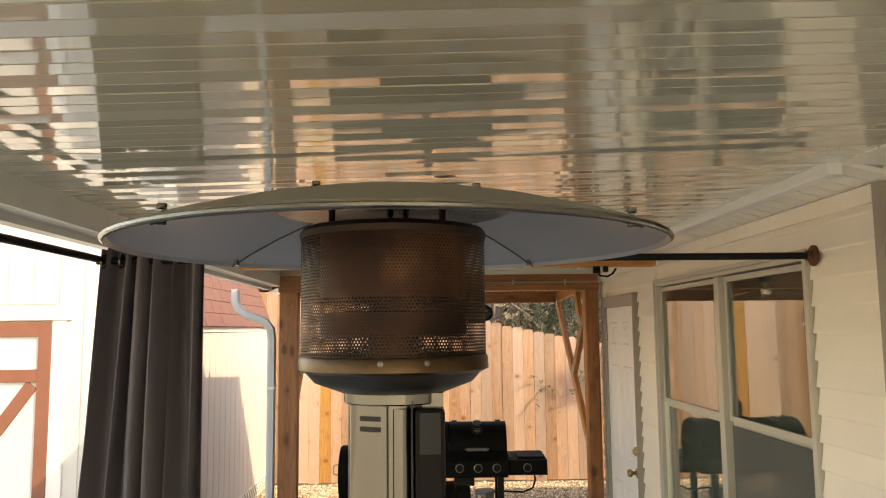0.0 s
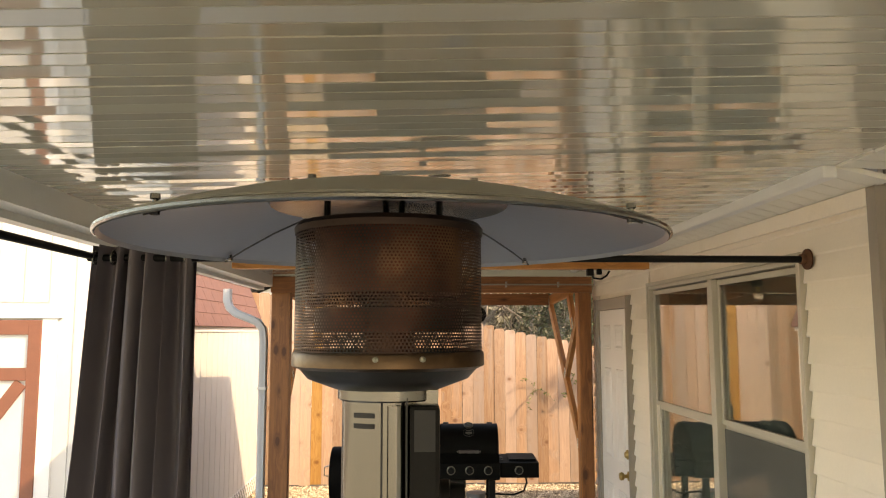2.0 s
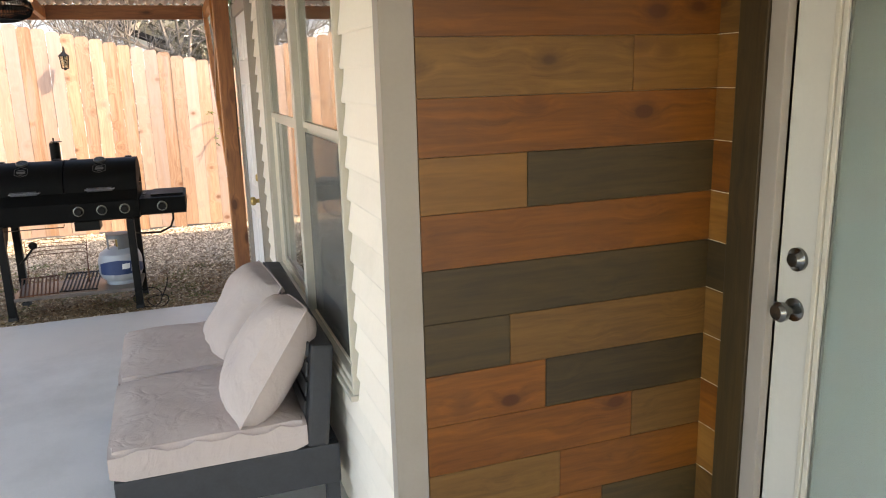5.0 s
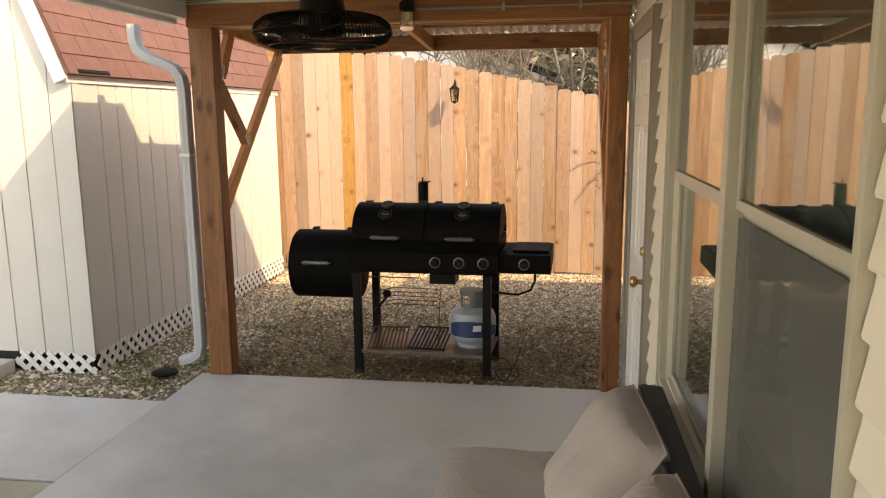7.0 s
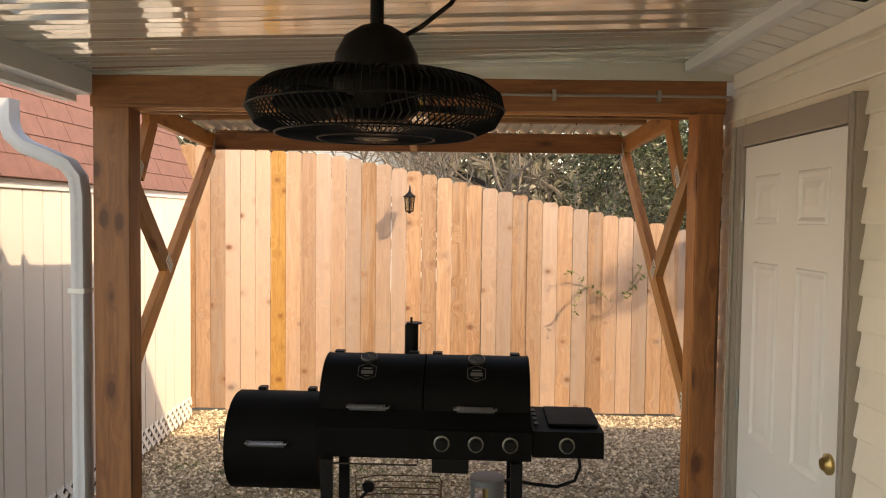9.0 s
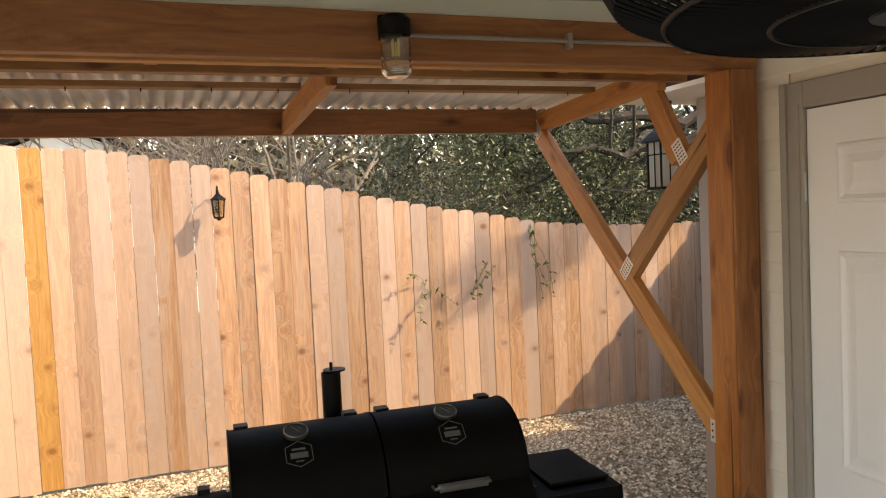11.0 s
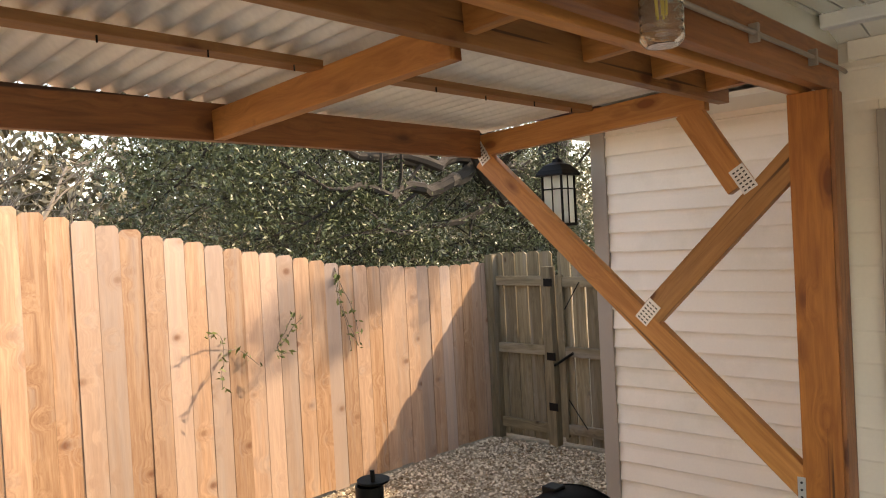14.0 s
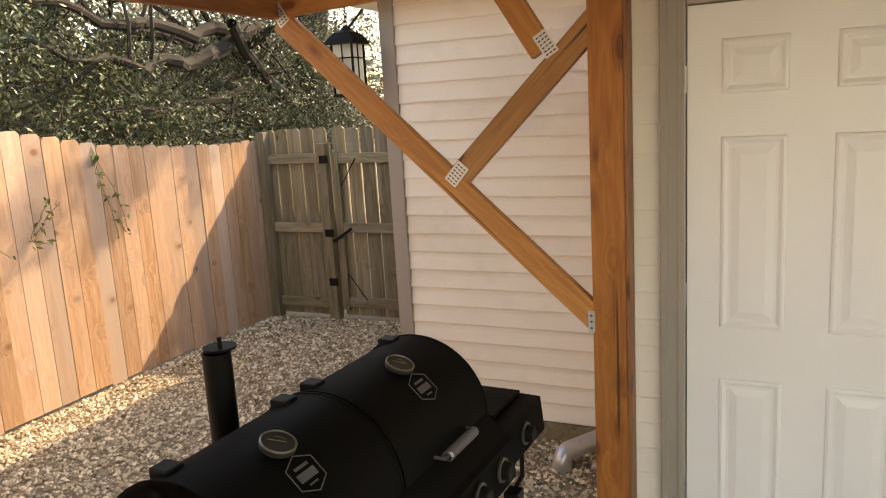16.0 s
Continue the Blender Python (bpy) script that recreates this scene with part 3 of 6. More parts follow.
def glazed_door():
    d = tagged(new("door_2"), "closed white entry door with a large blind-filled pane", "door", kind="structure")
    PLACE[d] = Matrix.Identity(4)
    y0, y1, z1 = EDOOR[0], EDOOR[1], EDOOR[3]
    bm = mesh()
    box(bm, 2.285, 2.34, y1, y1 + 0.06, 0, z1 + 0.06, 0.004)
    box(bm, 2.285, 2.34, y0 - 0.06, y0, 0, z1 + 0.06, 0.004)
    box(bm, 2.285, 2.34, y0, y1, z1, z1 + 0.06, 0.004)
    part("door_frame", bm, M_TRIM, d)
    for nm, p, q in (("wood_casing", (2.292, y1 + 0.115, 0), (2.292, y1 + 0.115, 2.30)), ("wood_casing", (2.292, y0 - 0.115, 0), (2.292, y0 - 0.115, 2.30))):
        timber(nm, p, q, 0.108, 0.03, M_PLANK_C, d, side=(1, 0, 0))
    timber("wood_casing", (2.292, y0 - 0.06, 2.22), (2.292, y1 + 0.06, 2.22), 0.03, 0.14, M_PLANK_C, d)
    bm = mesh()
    g0, g1, gz0, gz1 = y0 + 0.16, y1 - 0.16, 0.3, 1.90
    x0, x1 = 2.315, 2.358
    box(bm, x0, x1, y0 + 0.003, g0, 0.02, z1 - 0.004, 0.003)
    box(bm, x0, x1, g1, y1 - 0.003, 0.02, z1 - 0.004, 0.003)
    box(bm, x0, x1, g0, g1, 0.02, gz0)
    box(bm, x0, x1, g0, g1, gz1, z1 - 0.004)
    leaf = part("door_leaf", bm, M_LEAF2, d)
    bm = mesh()
    for k, o in enumerate((0.0, 0.018)):
        t = 0.016
        x = x0 - 0.012 + k * 0.006
        a, b, c, e = g0 - 0.03 + o, g1 + 0.03 - o, gz0 - 0.03 + o, gz1 + 0.03 - o
        box(bm, x, x0 + 0.002, a, a + t, c, e, 0.003)
        box(bm, x, x0 + 0.002, b - t, b, c, e, 0.003)
        box(bm, x, x0 + 0.002, a + t, b - t, c, c + t, 0.003)
        box(bm, x, x0 + 0.002, a + t, b - t, e - t, e, 0.003)
    part("pane_moulding", bm, M_WINTRIM, leaf)
    g = part("pane", box(mesh(), x0 + 0.006, x0 + 0.010, g0, g1, gz0, gz1), M_GLASS, leaf)
    g.visible_shadow = False
    bm = mesh()
    z = gz0
    while z < gz1:
        prism(bm, [(x0 + 0.016, z), (x0 + 0.018, z), (x0 + 0.024, z + 0.0125), (x0 + 0.022, z + 0.0125)], "y", g0, g1)
        z += 0.0115
    part("blind", bm, M_BLINDS, leaf, "pale closed mini blind")
    ax = pose(x0, y1 - 0.07, 0, 0, -90, 0)
    for z, prof, nm in ((0.985, [(0.032, 0), (0.032, 0.006), (0.013, 0.012), (0.012, 0.03), (0.026, 0.04), (0.028, 0.055), (0.02, 0.066), (0.002, 0.068)], "door_knob"),
                        (1.125, [(0.032, 0), (0.032, 0.010), (0.022, 0.016), (0.018, 0.024), (0.002, 0.025)], "deadbolt")):
        part(nm, lathe(mesh(), prof, 24, Matrix.Translation((0, 0, z)) @ ax), M_STEEL, leaf, "brushed nickel", smooth=True)


panel_door()
glazed_door()

# ---------------------------------------------------------------- rear timber frame and lean-to roof
def rear_frame():
    f = thing("timber_frame", (0, 6.14, 0), "stained timber post-and-beam frame at the patio's rear", "frame")
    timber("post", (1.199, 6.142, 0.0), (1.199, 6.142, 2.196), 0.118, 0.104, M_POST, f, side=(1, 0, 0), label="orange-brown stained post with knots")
    # thin dark layer puts the shade on the post's front into colour
    timber("facing_board", (1.200, 6.0765, 0.0), (1.200, 6.0765, 2.195), 0.012, 0.1, M_STAIN, f, side=(1, 0, 0), label="thin dark layer carrying the shade on the post front")
    timber("post", (-1.285, 6.142, 0.0), (-1.285, 6.142, 2.196), 0.118, 0.15, M_STAIN, f, side=(1, 0, 0), label="reddish-brown stained post")
    timber("beam", (-1.37, 6.10, 2.262), (1.262, 6.10, 2.262), 0.04, 0.131, M_STAIN, f, label="reddish-brown stained header")
    timber("beam", (-1.37, 6.18, 2.262), (1.262, 6.18, 2.262), 0.04, 0.131, M_PINE, f)


structure("trim", box(mesh(), -1.37, 1.29, 6.088, 6.114, 2.329, 2.43), M_CEIL, "glossy closing strip between header and patio ceiling", "trim")


def mending_plate(x, y, z, turn, parent, face):
    """A punched zinc plate lying on a brace."""
    m = pose(x, y, z, turn, 0, 0)
    bm = box(mesh(), -0.0012, 0.0012, -0.027, 0.027, -0.045, 0.045, 0.0005)
    pl = part("mending_plate", bm, M_PLATE, parent, "punched zinc plate", at=m)
    bm = mesh()
    for i in range(3):
        for j in range(6):
            box(bm, face * 0.0014, face * 0.0022, -0.020 + i * 0.015, -0.011 + i * 0.015, -0.038 + j * 0.0135, -0.033 + j * 0.0135)
    part("slot", bm, M_HOLE, pl, at=m)


def leanto():
    f = thing("leanto_roof", (0, 6.8, 2.1), "small lean-to roof of corrugated metal on pine rafters", "roof")
    timber("front_beam", (-1.272, 7.462, 2.197), (1.147, 7.462, 2.197), 0.04, 0.114, M_STAIN, f, label="dark stained front beam")
    timber("rear_beam", (-1.38, 6.44, 2.262), (1.25, 6.44, 2.262), 0.04, 0.092, M_BRACE, f)
    for x in (-1.292, -0.085, 1.167):
        timber("rafter", (x, 6.464, 2.236), (x, 7.50 if abs(x) > 1 else 7.44, 2.186), 0.038, 0.09, M_PINE, f)
    for a, b in ((-1.27, -0.106), (-0.064, 1.146)):
        timber("purlin", (a, 6.92, 2.262), (b, 6.92, 2.262), 0.062, 0.022, M_BRACE, f)
        for k in range(5):
            part("nail", lathe(mesh(), [(0.0022, 2.236), (0.0022, 2.252)], 6, pose(a + 0.14 + 0.235 * k, 6.89 + 0.008 * (k % 3), 0)), M_BLACKMET, f)
    for x in (-1.15, -0.62, -0.09, 0.36, 0.72, 1.08):
        timber("block", (x, 6.203, 2.285), (x, 6.418, 2.272), 0.038, 0.075, M_PINE, f)
    # corrugated sheets
    for s, (xa, xb) in enumerate(((-1.31, -0.58), (-0.60, 0.30), (0.28, 1.26))):
        bm = mesh()
        n = int((xb - xa) / 0.0055)
        prev = None
        for y, z in ((6.21, 2.335), (6.9, 2.298), (7.52, 2.265)):
            line = [bm.verts.new((xa + (xb - xa) * i / n, y, z + s * 0.0012 + 0.0105 * math.cos(2 * math.pi * (xa + (xb - xa) * i / n) / 0.0677))) for i in range(n + 1)]
            if prev:
                for i in range(n):
                    bm.faces.new((prev[i], prev[i + 1], line[i + 1], line[i]))
            prev = line
        part("metal_sheet", bm, M_GALV, f, "corrugated galvanized sheet", smooth=True)
    for side in (1, -1):
        x = 1.167 if side > 0 else -1.292
        face = -1 if side > 0 else 1
        timber("brace", (x, 6.172, 0.955), (x, 7.445, 2.135), 0.038, 0.088, M_PINE, f)
        timber("brace", (x, 6.172, 2.018), (x, 6.695, 1.50), 0.0375, 0.088, M_BRACE, f)
        timber("brace", (x, 6.53, 2.20), (x, 6.36, 1.925), 0.038, 0.088, M_PINE, f)
        xf = x + face * 0.0205
        mending_plate(xf, 6.705, 1.507, 42, f, face)
        mending_plate(xf, 6.345, 1.95, -32, f, face)
        mending_plate(xf, 7.44, 2.155, -32, f, face)
        ap = part("angle_plate", box(mesh(), xf - 0.001, xf + 0.001, 6.194, 6.218, 0.925, 1.005), M_PLATE, f, "zinc angle plate")
        for z in (0.942, 0.965, 0.988):
            part("slot", lathe(mesh(), [(0.0, 0.0), (0.004, 0.0), (0.004, 0.0015), (0.0, 0.0015)], 10, pose(xf + face * 0.0012, 6.206, z, 0, face * 90, 0)), M_HOLE, ap)


rear_frame()
leanto()

# ---------------------------------------------------------------- white side beam, gutter and downspout
bm = mesh()
prism(bm, [(-1.355, 2.245), (-1.355, 2.335), (-1.50, 2.345), (-1.52, 2.255), (-1.47, 2.215), (-1.42, 2.215), (-1.42, 2.240)], "y", -3.0, 6.07)
tagged(part("gutter_beam", bm, M_ALU), "white aluminium side beam with a gutter", "gutter")
d = thing("downspout", (-1.44, 6.1, 0), "white corrugated aluminium downspout at the rear post", "downspout")


def flat_pipe(pts, w, h):
    """A ribbed rectangular pipe along points in the plane y = const."""
    bm = mesh()
    rings = []
    pts = [Vector(p) for p in pts]
    for i, p in enumerate(pts):
        t = (pts[min(i + 1, len(pts) - 1)] - pts[max(i - 1, 0)]).normalized()
        s = Vector((0, 1, 0))
        u = t.cross(s)
        ring = []
        n = 28
        for k in range(n):
            a = 2 * math.pi * k / n
            c, q = math.cos(a), math.sin(a)
            m = max(abs(c), abs(q)) ** 0.85
            rib = 1 + 0.035 * math.cos(7 * a)
            ring.append(bm.verts.new(p + u * (c / m) * w / 2 * rib + s * (q / m) * h / 2 * rib))
        rings.append(ring)
    for a, b in zip(rings, rings[1:]):
        for k in range(len(a)):
            bm.faces.new((a[k], a[(k + 1) % len(a)], b[(k + 1) % len(a)], b[k]))
    return bm


path = [(-1.72, 6.10, 2.225), (-1.72, 6.10, 2.13), (-1.70, 6.10, 2.075), (-1.65, 6.10, 2.03), (-1.55, 6.10, 1.99), (-1.47, 6.10, 1.955), (-1.43, 6.10, 1.90), (-1.42, 6.10, 1.82),
        (-1.42, 6.10, 1.2), (-1.42, 6.10, 0.5), (-1.42, 6.10, 0.20), (-1.435, 6.10, 0.14), (-1.48, 6.10, 0.105), (-1.56, 6.10, 0.085)]
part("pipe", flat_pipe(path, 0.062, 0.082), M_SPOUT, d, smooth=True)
part("strap", box(mesh(), -1.455, -1.385, 6.05, 6.145, 1.42, 1.44), M_ALU, d)
bm = lathe(mesh(), [(0.0, 0.0), (0.085, 0.0), (0.085, 0.012), (0.07, 0.018), (0.0, 0.018)], 28, pose(-1.69, 6.10, -0.012), caps=False)
tagged(part("drain_cover", bm, M_BLACKMET, smooth=True), "round dark drain cover set in the gravel", "drain cover")

# ---------------------------------------------------------------- rear fence
FY = 10.06


def fence_top(x):
    pts = [(-4.0, 2.44), (-2.3, 2.395), (-0.95, 2.325), (0.42, 2.04), (1.0, 1.91), (1.75, 1.768), (2.6, 1.62), (3.4, 1.56), (4.4, 1.55)]
    for (a, za), (b, zb) in zip(pts, pts[1:]):
        if x <= b:
            return za + (zb - za) * (x - a) / (b - a)
    return pts[-1][1]


def picket(name, parent, base, height, wide, mat, face_x=False, thick=0.017):
    """A dog-eared board standing at base."""
    e = 0.022
    bm = mesh()
    out = [(0, -wide / 2), (height - e, -wide / 2), (height, -wide / 2 + e), (height, wide / 2 - e), (height - e, wide / 2), (0, wide / 2)]
    prism(bm, out, "z", -thick / 2, thick / 2)
    x, y, z = base
    m = Matrix(((0, 1, 0, x), (0, 0, -1, y), (1, 0, 0, z), (0, 0, 0, 1)))
    if face_x:
        m = Matrix(((0, 0, -1, x), (0, 1, 0, y), (1, 0, 0, z), (0, 0, 0, 1)))
    return part(name, bm, mat, parent, at=m)


def fence():
    f = thing("fence", (0, FY, -0.1), "tall new pine privacy fence of dog-eared boards", "fence", kind="structure")
    rng, cup = random.Random(21), random.Random(22)
    for k in range(63):
        x = -4.685 + 0.1425 * k + rng.uniform(-0.0015, 0.0015)
        w = 0.1392 + rng.uniform(-0.0015, 0.0010)
        z0 = ground_z(x, FY) + 0.01 + rng.uniform(-0.01, 0.01)
        board = picket("board", f, (x + w / 2, FY + rng.uniform(-0.004, 0.004), z0), fence_top(x + w / 2) - z0 + rng.uniform(-0.008, 0.008), w, M_FENCE_NEW if k == 22 else M_FENCE)
        board.matrix_basis = board.matrix_basis @ pose(0, 0, 0, cup.uniform(-1.5, 1.5), 0, 0)
    for z in (0.3, 1.0, 1.5):
        timber("rail", (-4.6, FY + 0.03, z), (4.25, FY + 0.03, z - 0.03), 0.04, 0.09, M_FENCE, f)


fence()


def gate_fence():
    x0 = 4.27
    f = thing("side_fence", (x0, 9.7, -0.1), "weathered greenish side fence seen from its rail side", "fence", kind="structure")
    rng = random.Random(5)
    y = 10.03
    while y > 9.36:
        picket("board", f, (x0 + 0.03, y - 0.068, -0.09), 1.72 + rng.uniform(-0.01, 0.01), 0.13, M_GATE, True)
        y -= 0.141
    for z in (0.03, 0.74, 1.37):
        timber("rail", (x0, 10.04, z), (x0, 9.36, z), 0.04, 0.088, M_GATE, f)
    timber("post", (x0 - 0.02, 10.0, -0.12), (x0 - 0.02, 10.0, 1.62), 0.09, 0.09, M_GATE, f, side=(1, 0, 0))
    timber("post", (x0 - 0.03, 9.34, -0.12), (x0 - 0.03, 9.34, 1.50), 0.09, 0.09, M_GATE, f, side=(1, 0, 0))
    g = thing("gate", (x0, 8.8, -0.1), "closed weathered board gate with a black latch", "gate")
    y = 9.27
    while y > 8.1:
        picket("board", g, (x0 + 0.03, y - 0.065, -0.08), 1.71 + rng.uniform(-0.012, 0.012), 0.125, M_GATE, True)
        y -= 0.143
    for z in (0.05, 0.74, 1.36):
        timber("rail", (x0, 9.27, z), (x0, 8.15, z), 0.04, 0.088, M_GATE, g)
    timber("stile", (x0 - 0.012, 9.235, -0.02), (x0 - 0.012, 9.235, 1.42), 0.07, 0.03, M_GATE, g, side=(1, 0, 0))
    part("brace", tube(mesh(), [(x0 - 0.03, 9.18, 1.12), (x0 - 0.03, 9.02, 1.36)], 0.005), M_BLACKMET, g)
    part("brace", tube(mesh(), [(x0 - 0.03, 9.18, 0.32), (x0 - 0.03, 9.0, 0.08)], 0.005), M_BLACKMET, g)
    part("latch", tube(mesh(), [(x0 - 0.06, 9.34, 0.60), (x0 - 0.06, 9.26, 0.64), (x0 - 0.05, 9.1, 0.74)], 0.012), M_BLACKMET, g, "black bolt latch")
    for z in (0.25, 0.70, 1.36):
        part("hinge", box(mesh(), x0 - 0.08, x0 - 0.074, 9.27, 9.36, z - 0.035, z + 0.035), M_BLACKMET, g)


gate_fence()

# ---------------------------------------------------------------- shed
def shed():
    s = thing("shed", (-3.6, 7.8, 0), "white panelled garden shed with a red barn roof", "shed")
    x0, x1, y0, y1 = -5.0, -2.17, 6.08, 9.62
    zb, ze = 0.12, 1.93
    prof = [(x1, ze), (-2.52, 2.86), (-3.585, 3.35), (-4.65, 2.86), (x0, ze)]
    bm = prism(mesh(), [(x0, zb), (x1, zb)] + prof, "y", y0, y1)
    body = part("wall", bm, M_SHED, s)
    # battens between the grooves of the panels: on the side and the front
    gap = 0.2032
    y = y0 + 0.09
    while y < y1 - 0.02:
        e = min(y + gap - 0.012, y1)
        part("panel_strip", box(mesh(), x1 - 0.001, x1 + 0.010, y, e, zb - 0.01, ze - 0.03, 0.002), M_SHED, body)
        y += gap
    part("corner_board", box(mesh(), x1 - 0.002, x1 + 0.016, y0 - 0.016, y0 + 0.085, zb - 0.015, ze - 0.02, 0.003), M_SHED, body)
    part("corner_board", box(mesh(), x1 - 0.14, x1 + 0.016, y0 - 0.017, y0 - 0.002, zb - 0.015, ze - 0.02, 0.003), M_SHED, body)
    x = x1 - 0.15
    while x > x0:
        a = max(x - gap + 0.012, x0)
        xm = (a + x) / 2
        zt = ze if xm > x1 else ze + (x1 - xm) * 2.3 if xm > -2.52 else 2.86 + (-2.52 - xm) * 0.46
        if xm < -3.585:
            zt = 3.35 - (-3.585 - xm) * 0.46
        zt -= 0.12
        if xm < -3.08 and xm > -4.4:
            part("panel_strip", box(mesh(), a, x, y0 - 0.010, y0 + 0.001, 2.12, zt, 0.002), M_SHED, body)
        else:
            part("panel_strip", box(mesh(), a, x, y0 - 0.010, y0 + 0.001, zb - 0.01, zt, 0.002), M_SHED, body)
        x -= gap
    # roof with shingle courses
    def slope(p, q, label):
        (xa, za), (xb, zb2) = p, q
        m, length = along((xa, y1 + 0.06, za), (xb, y1 + 0.06, zb2), (0, 0, 1))
        w = y1 - y0 + 0.12
        r = part("roof", box(mesh(), -0.012, length, 0, w, 0.0, 0.03), M_SHINGLE, s, label, at=m)
        rng = random.Random(int(za * 100))
        k = 0
        d = -0.02
        while d < length - 0.03:
            yy = -(0.13 * (k % 2)) - 0.02
            while yy < w:
                e = min(yy + 0.30, w + 0.01)
                a = max(yy, -0.01)
                if e - a > 0.03:
                    bm = prism(mesh(), [(d, 0.036 + rng.uniform(0, 0.003)), (d + 0.15, 0.031), (d + 0.15, 0.026), (d, 0.028)], "y", a, e - 0.004)
                    part("shingle", bm, M_SHINGLE, r, at=m)
                yy += 0.30
            d += 0.135
            k += 1
    slope((x1 + 0.018, ze + 0.01), (-2.52, 2.88), "brick-red asphalt shingles")
    for (xa, za), (xb, zc) in (((-2.50, 2.875), (-3.585, 3.375)), ((-3.585, 3.375), (-4.67, 2.875)), ((-4.67, 2.875), (x0 - 0.04, ze - 0.02))):
        part("roof", prism(mesh(), [(xa, za), (xb, zc), (xb, zc + 0.04), (xa, za + 0.04)], "y", y0 - 0.06, y1 + 0.06), M_SHINGLE, s)
    # white rake boards and eave
    for (xa, za), (xb, zc) in zip(prof, prof[1:]):
        m, length = along((xa, y0 - 0.045, za), (xb, y0 - 0.045, zc), (0, 0, 1))
        part("rake_board", box(mesh(), -0.03, length + 0.01, -0.02, 0.02, -0.075, 0.012, 0.003), M_WHITE, s, at=m)
    part("eave_board", box(mesh(), x1 + 0.0105, x1 + 0.022, y0 - 0.05, y1 + 0.05, ze - 0.05, ze + 0.012, 0.003), M_WHITE, s)
    part("vent", prism(mesh(), [(x1 + 0.06, ze + 0.01), (x1 + 0.062, ze + 0.02), (x1 - 0.01, ze + 0.10), (x1 - 0.02, ze + 0.08)], "y", y0 + 0.02, y0 + 0.36), M_BLACKMET, s, "dark drip flashing")
    # lattice skirt
    def lattice(p, q, z0, z1):
        p, q = Vector((*p, 0)), Vector((*q, 0))
        u = (q - p).normalized()
        n = Vector((u.y, -u.x, 0))
        length = (q - p).length
        h = z1 - z0
        k = -h
        bm = mesh()
        while k < length:
            for lean, off in ((1, 0.004), (-1, 0.011)):
                a, b = (k, k + h) if lean > 0 else (k + h, k)
                pts = []
                for t, z in ((a, z0), (b, z1)):
                    tt = max(0, min(length, t))
                    zz = z0 + (tt - a) / (b - a) * h
                    pts.append((p + u * tt + n * off, zz))
                (pa, za), (pb, zb3) = pts
                if (pa - pb).length > 0.02:
                    m, ln = along((pa.x, pa.y, za), (pb.x, pb.y, zb3), n)
                    g = mesh()
                    box(g, 0, ln, -0.016, 0.016, -0.0035, 0.0035)
                    g.transform(m)
                    me = bpy.data.meshes.new("t")
                    g.to_mesh(me)
                    g.free()
                    bm.from_mesh(me)
                    bpy.data.meshes.remove(me)
            k += 0.098
        part("lattice", bm, M_WHITE, s, "white wooden lattice skirt")
    lattice((x1 + 0.004, y0 + 0.02), (x1 + 0.004, y1), -0.06, 0.115)
    lattice((-2.75, y0 + 0.004), (x1, y0 + 0.004), -0.04, 0.115)
    # near-black block stands in for the shade under the shed
    part("skirt_back", box(mesh(), -5.0, x1 - 0.04, y0 + 0.04, y1, -0.1, 0.118), M_HOLE, s)
    # barn door on the front
    yf = y0 - 0.012
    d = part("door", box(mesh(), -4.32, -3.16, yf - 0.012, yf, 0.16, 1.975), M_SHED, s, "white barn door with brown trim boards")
    for a, b, c, e in ((-3.26, -3.16, 0.16, 1.975), (-4.32, -4.22, 0.16, 1.975), (-4.22, -3.26, 1.86, 1.975), (-4.22, -3.26, 1.50, 1.60), (-4.22, -3.26, 0.16, 0.27)):
        part("trim_board", box(mesh(), a, b, yf - 0.032, yf - 0.012, c, e, 0.003), M_BROWN, d)
    m, ln = along((-4.15, yf - 0.021, 0.30), (-3.30, yf - 0.021, 1.48), (0, -1, 0))
    part("trim_board", box(mesh(), 0, ln, -0.05, 0.05, -0.008, 0.008, 0.002), M_BROWN, d, at=m)
    part("door_casing", box(mesh(), -3.16, -3.045, yf - 0.02, yf + 0.004, 0.12, 1.99, 0.003), M_WHITE, s)
    part("door_casing", box(mesh(), -4.43, -4.32, yf - 0.02, yf + 0.004, 0.12, 1.99, 0.003), M_WHITE, s)
    part("door_casing", box(mesh(), -4.47, -3.01, yf - 0.035, yf + 0.004, 1.99, 2.07, 0.004), M_WHITE, s)


shed()

# ---------------------------------------------------------------- smoker and gas grill
def arc_body(bm, x0, x1, cy, cz, ry, rz, a0, a1, seg=24):
    """A closed slice of an elliptic barrel lying along x, from angle a0 to a1 (degrees, 0 to the back, 90 up)."""
    out = [(cy + ry * math.cos(radians(a0 + (a1 - a0) * i / seg)), cz + rz * math.sin(radians(a0 + (a1 - a0) * i / seg))) for i in range(seg + 1)]
    return prism(bm, out, "x", x0, x1)


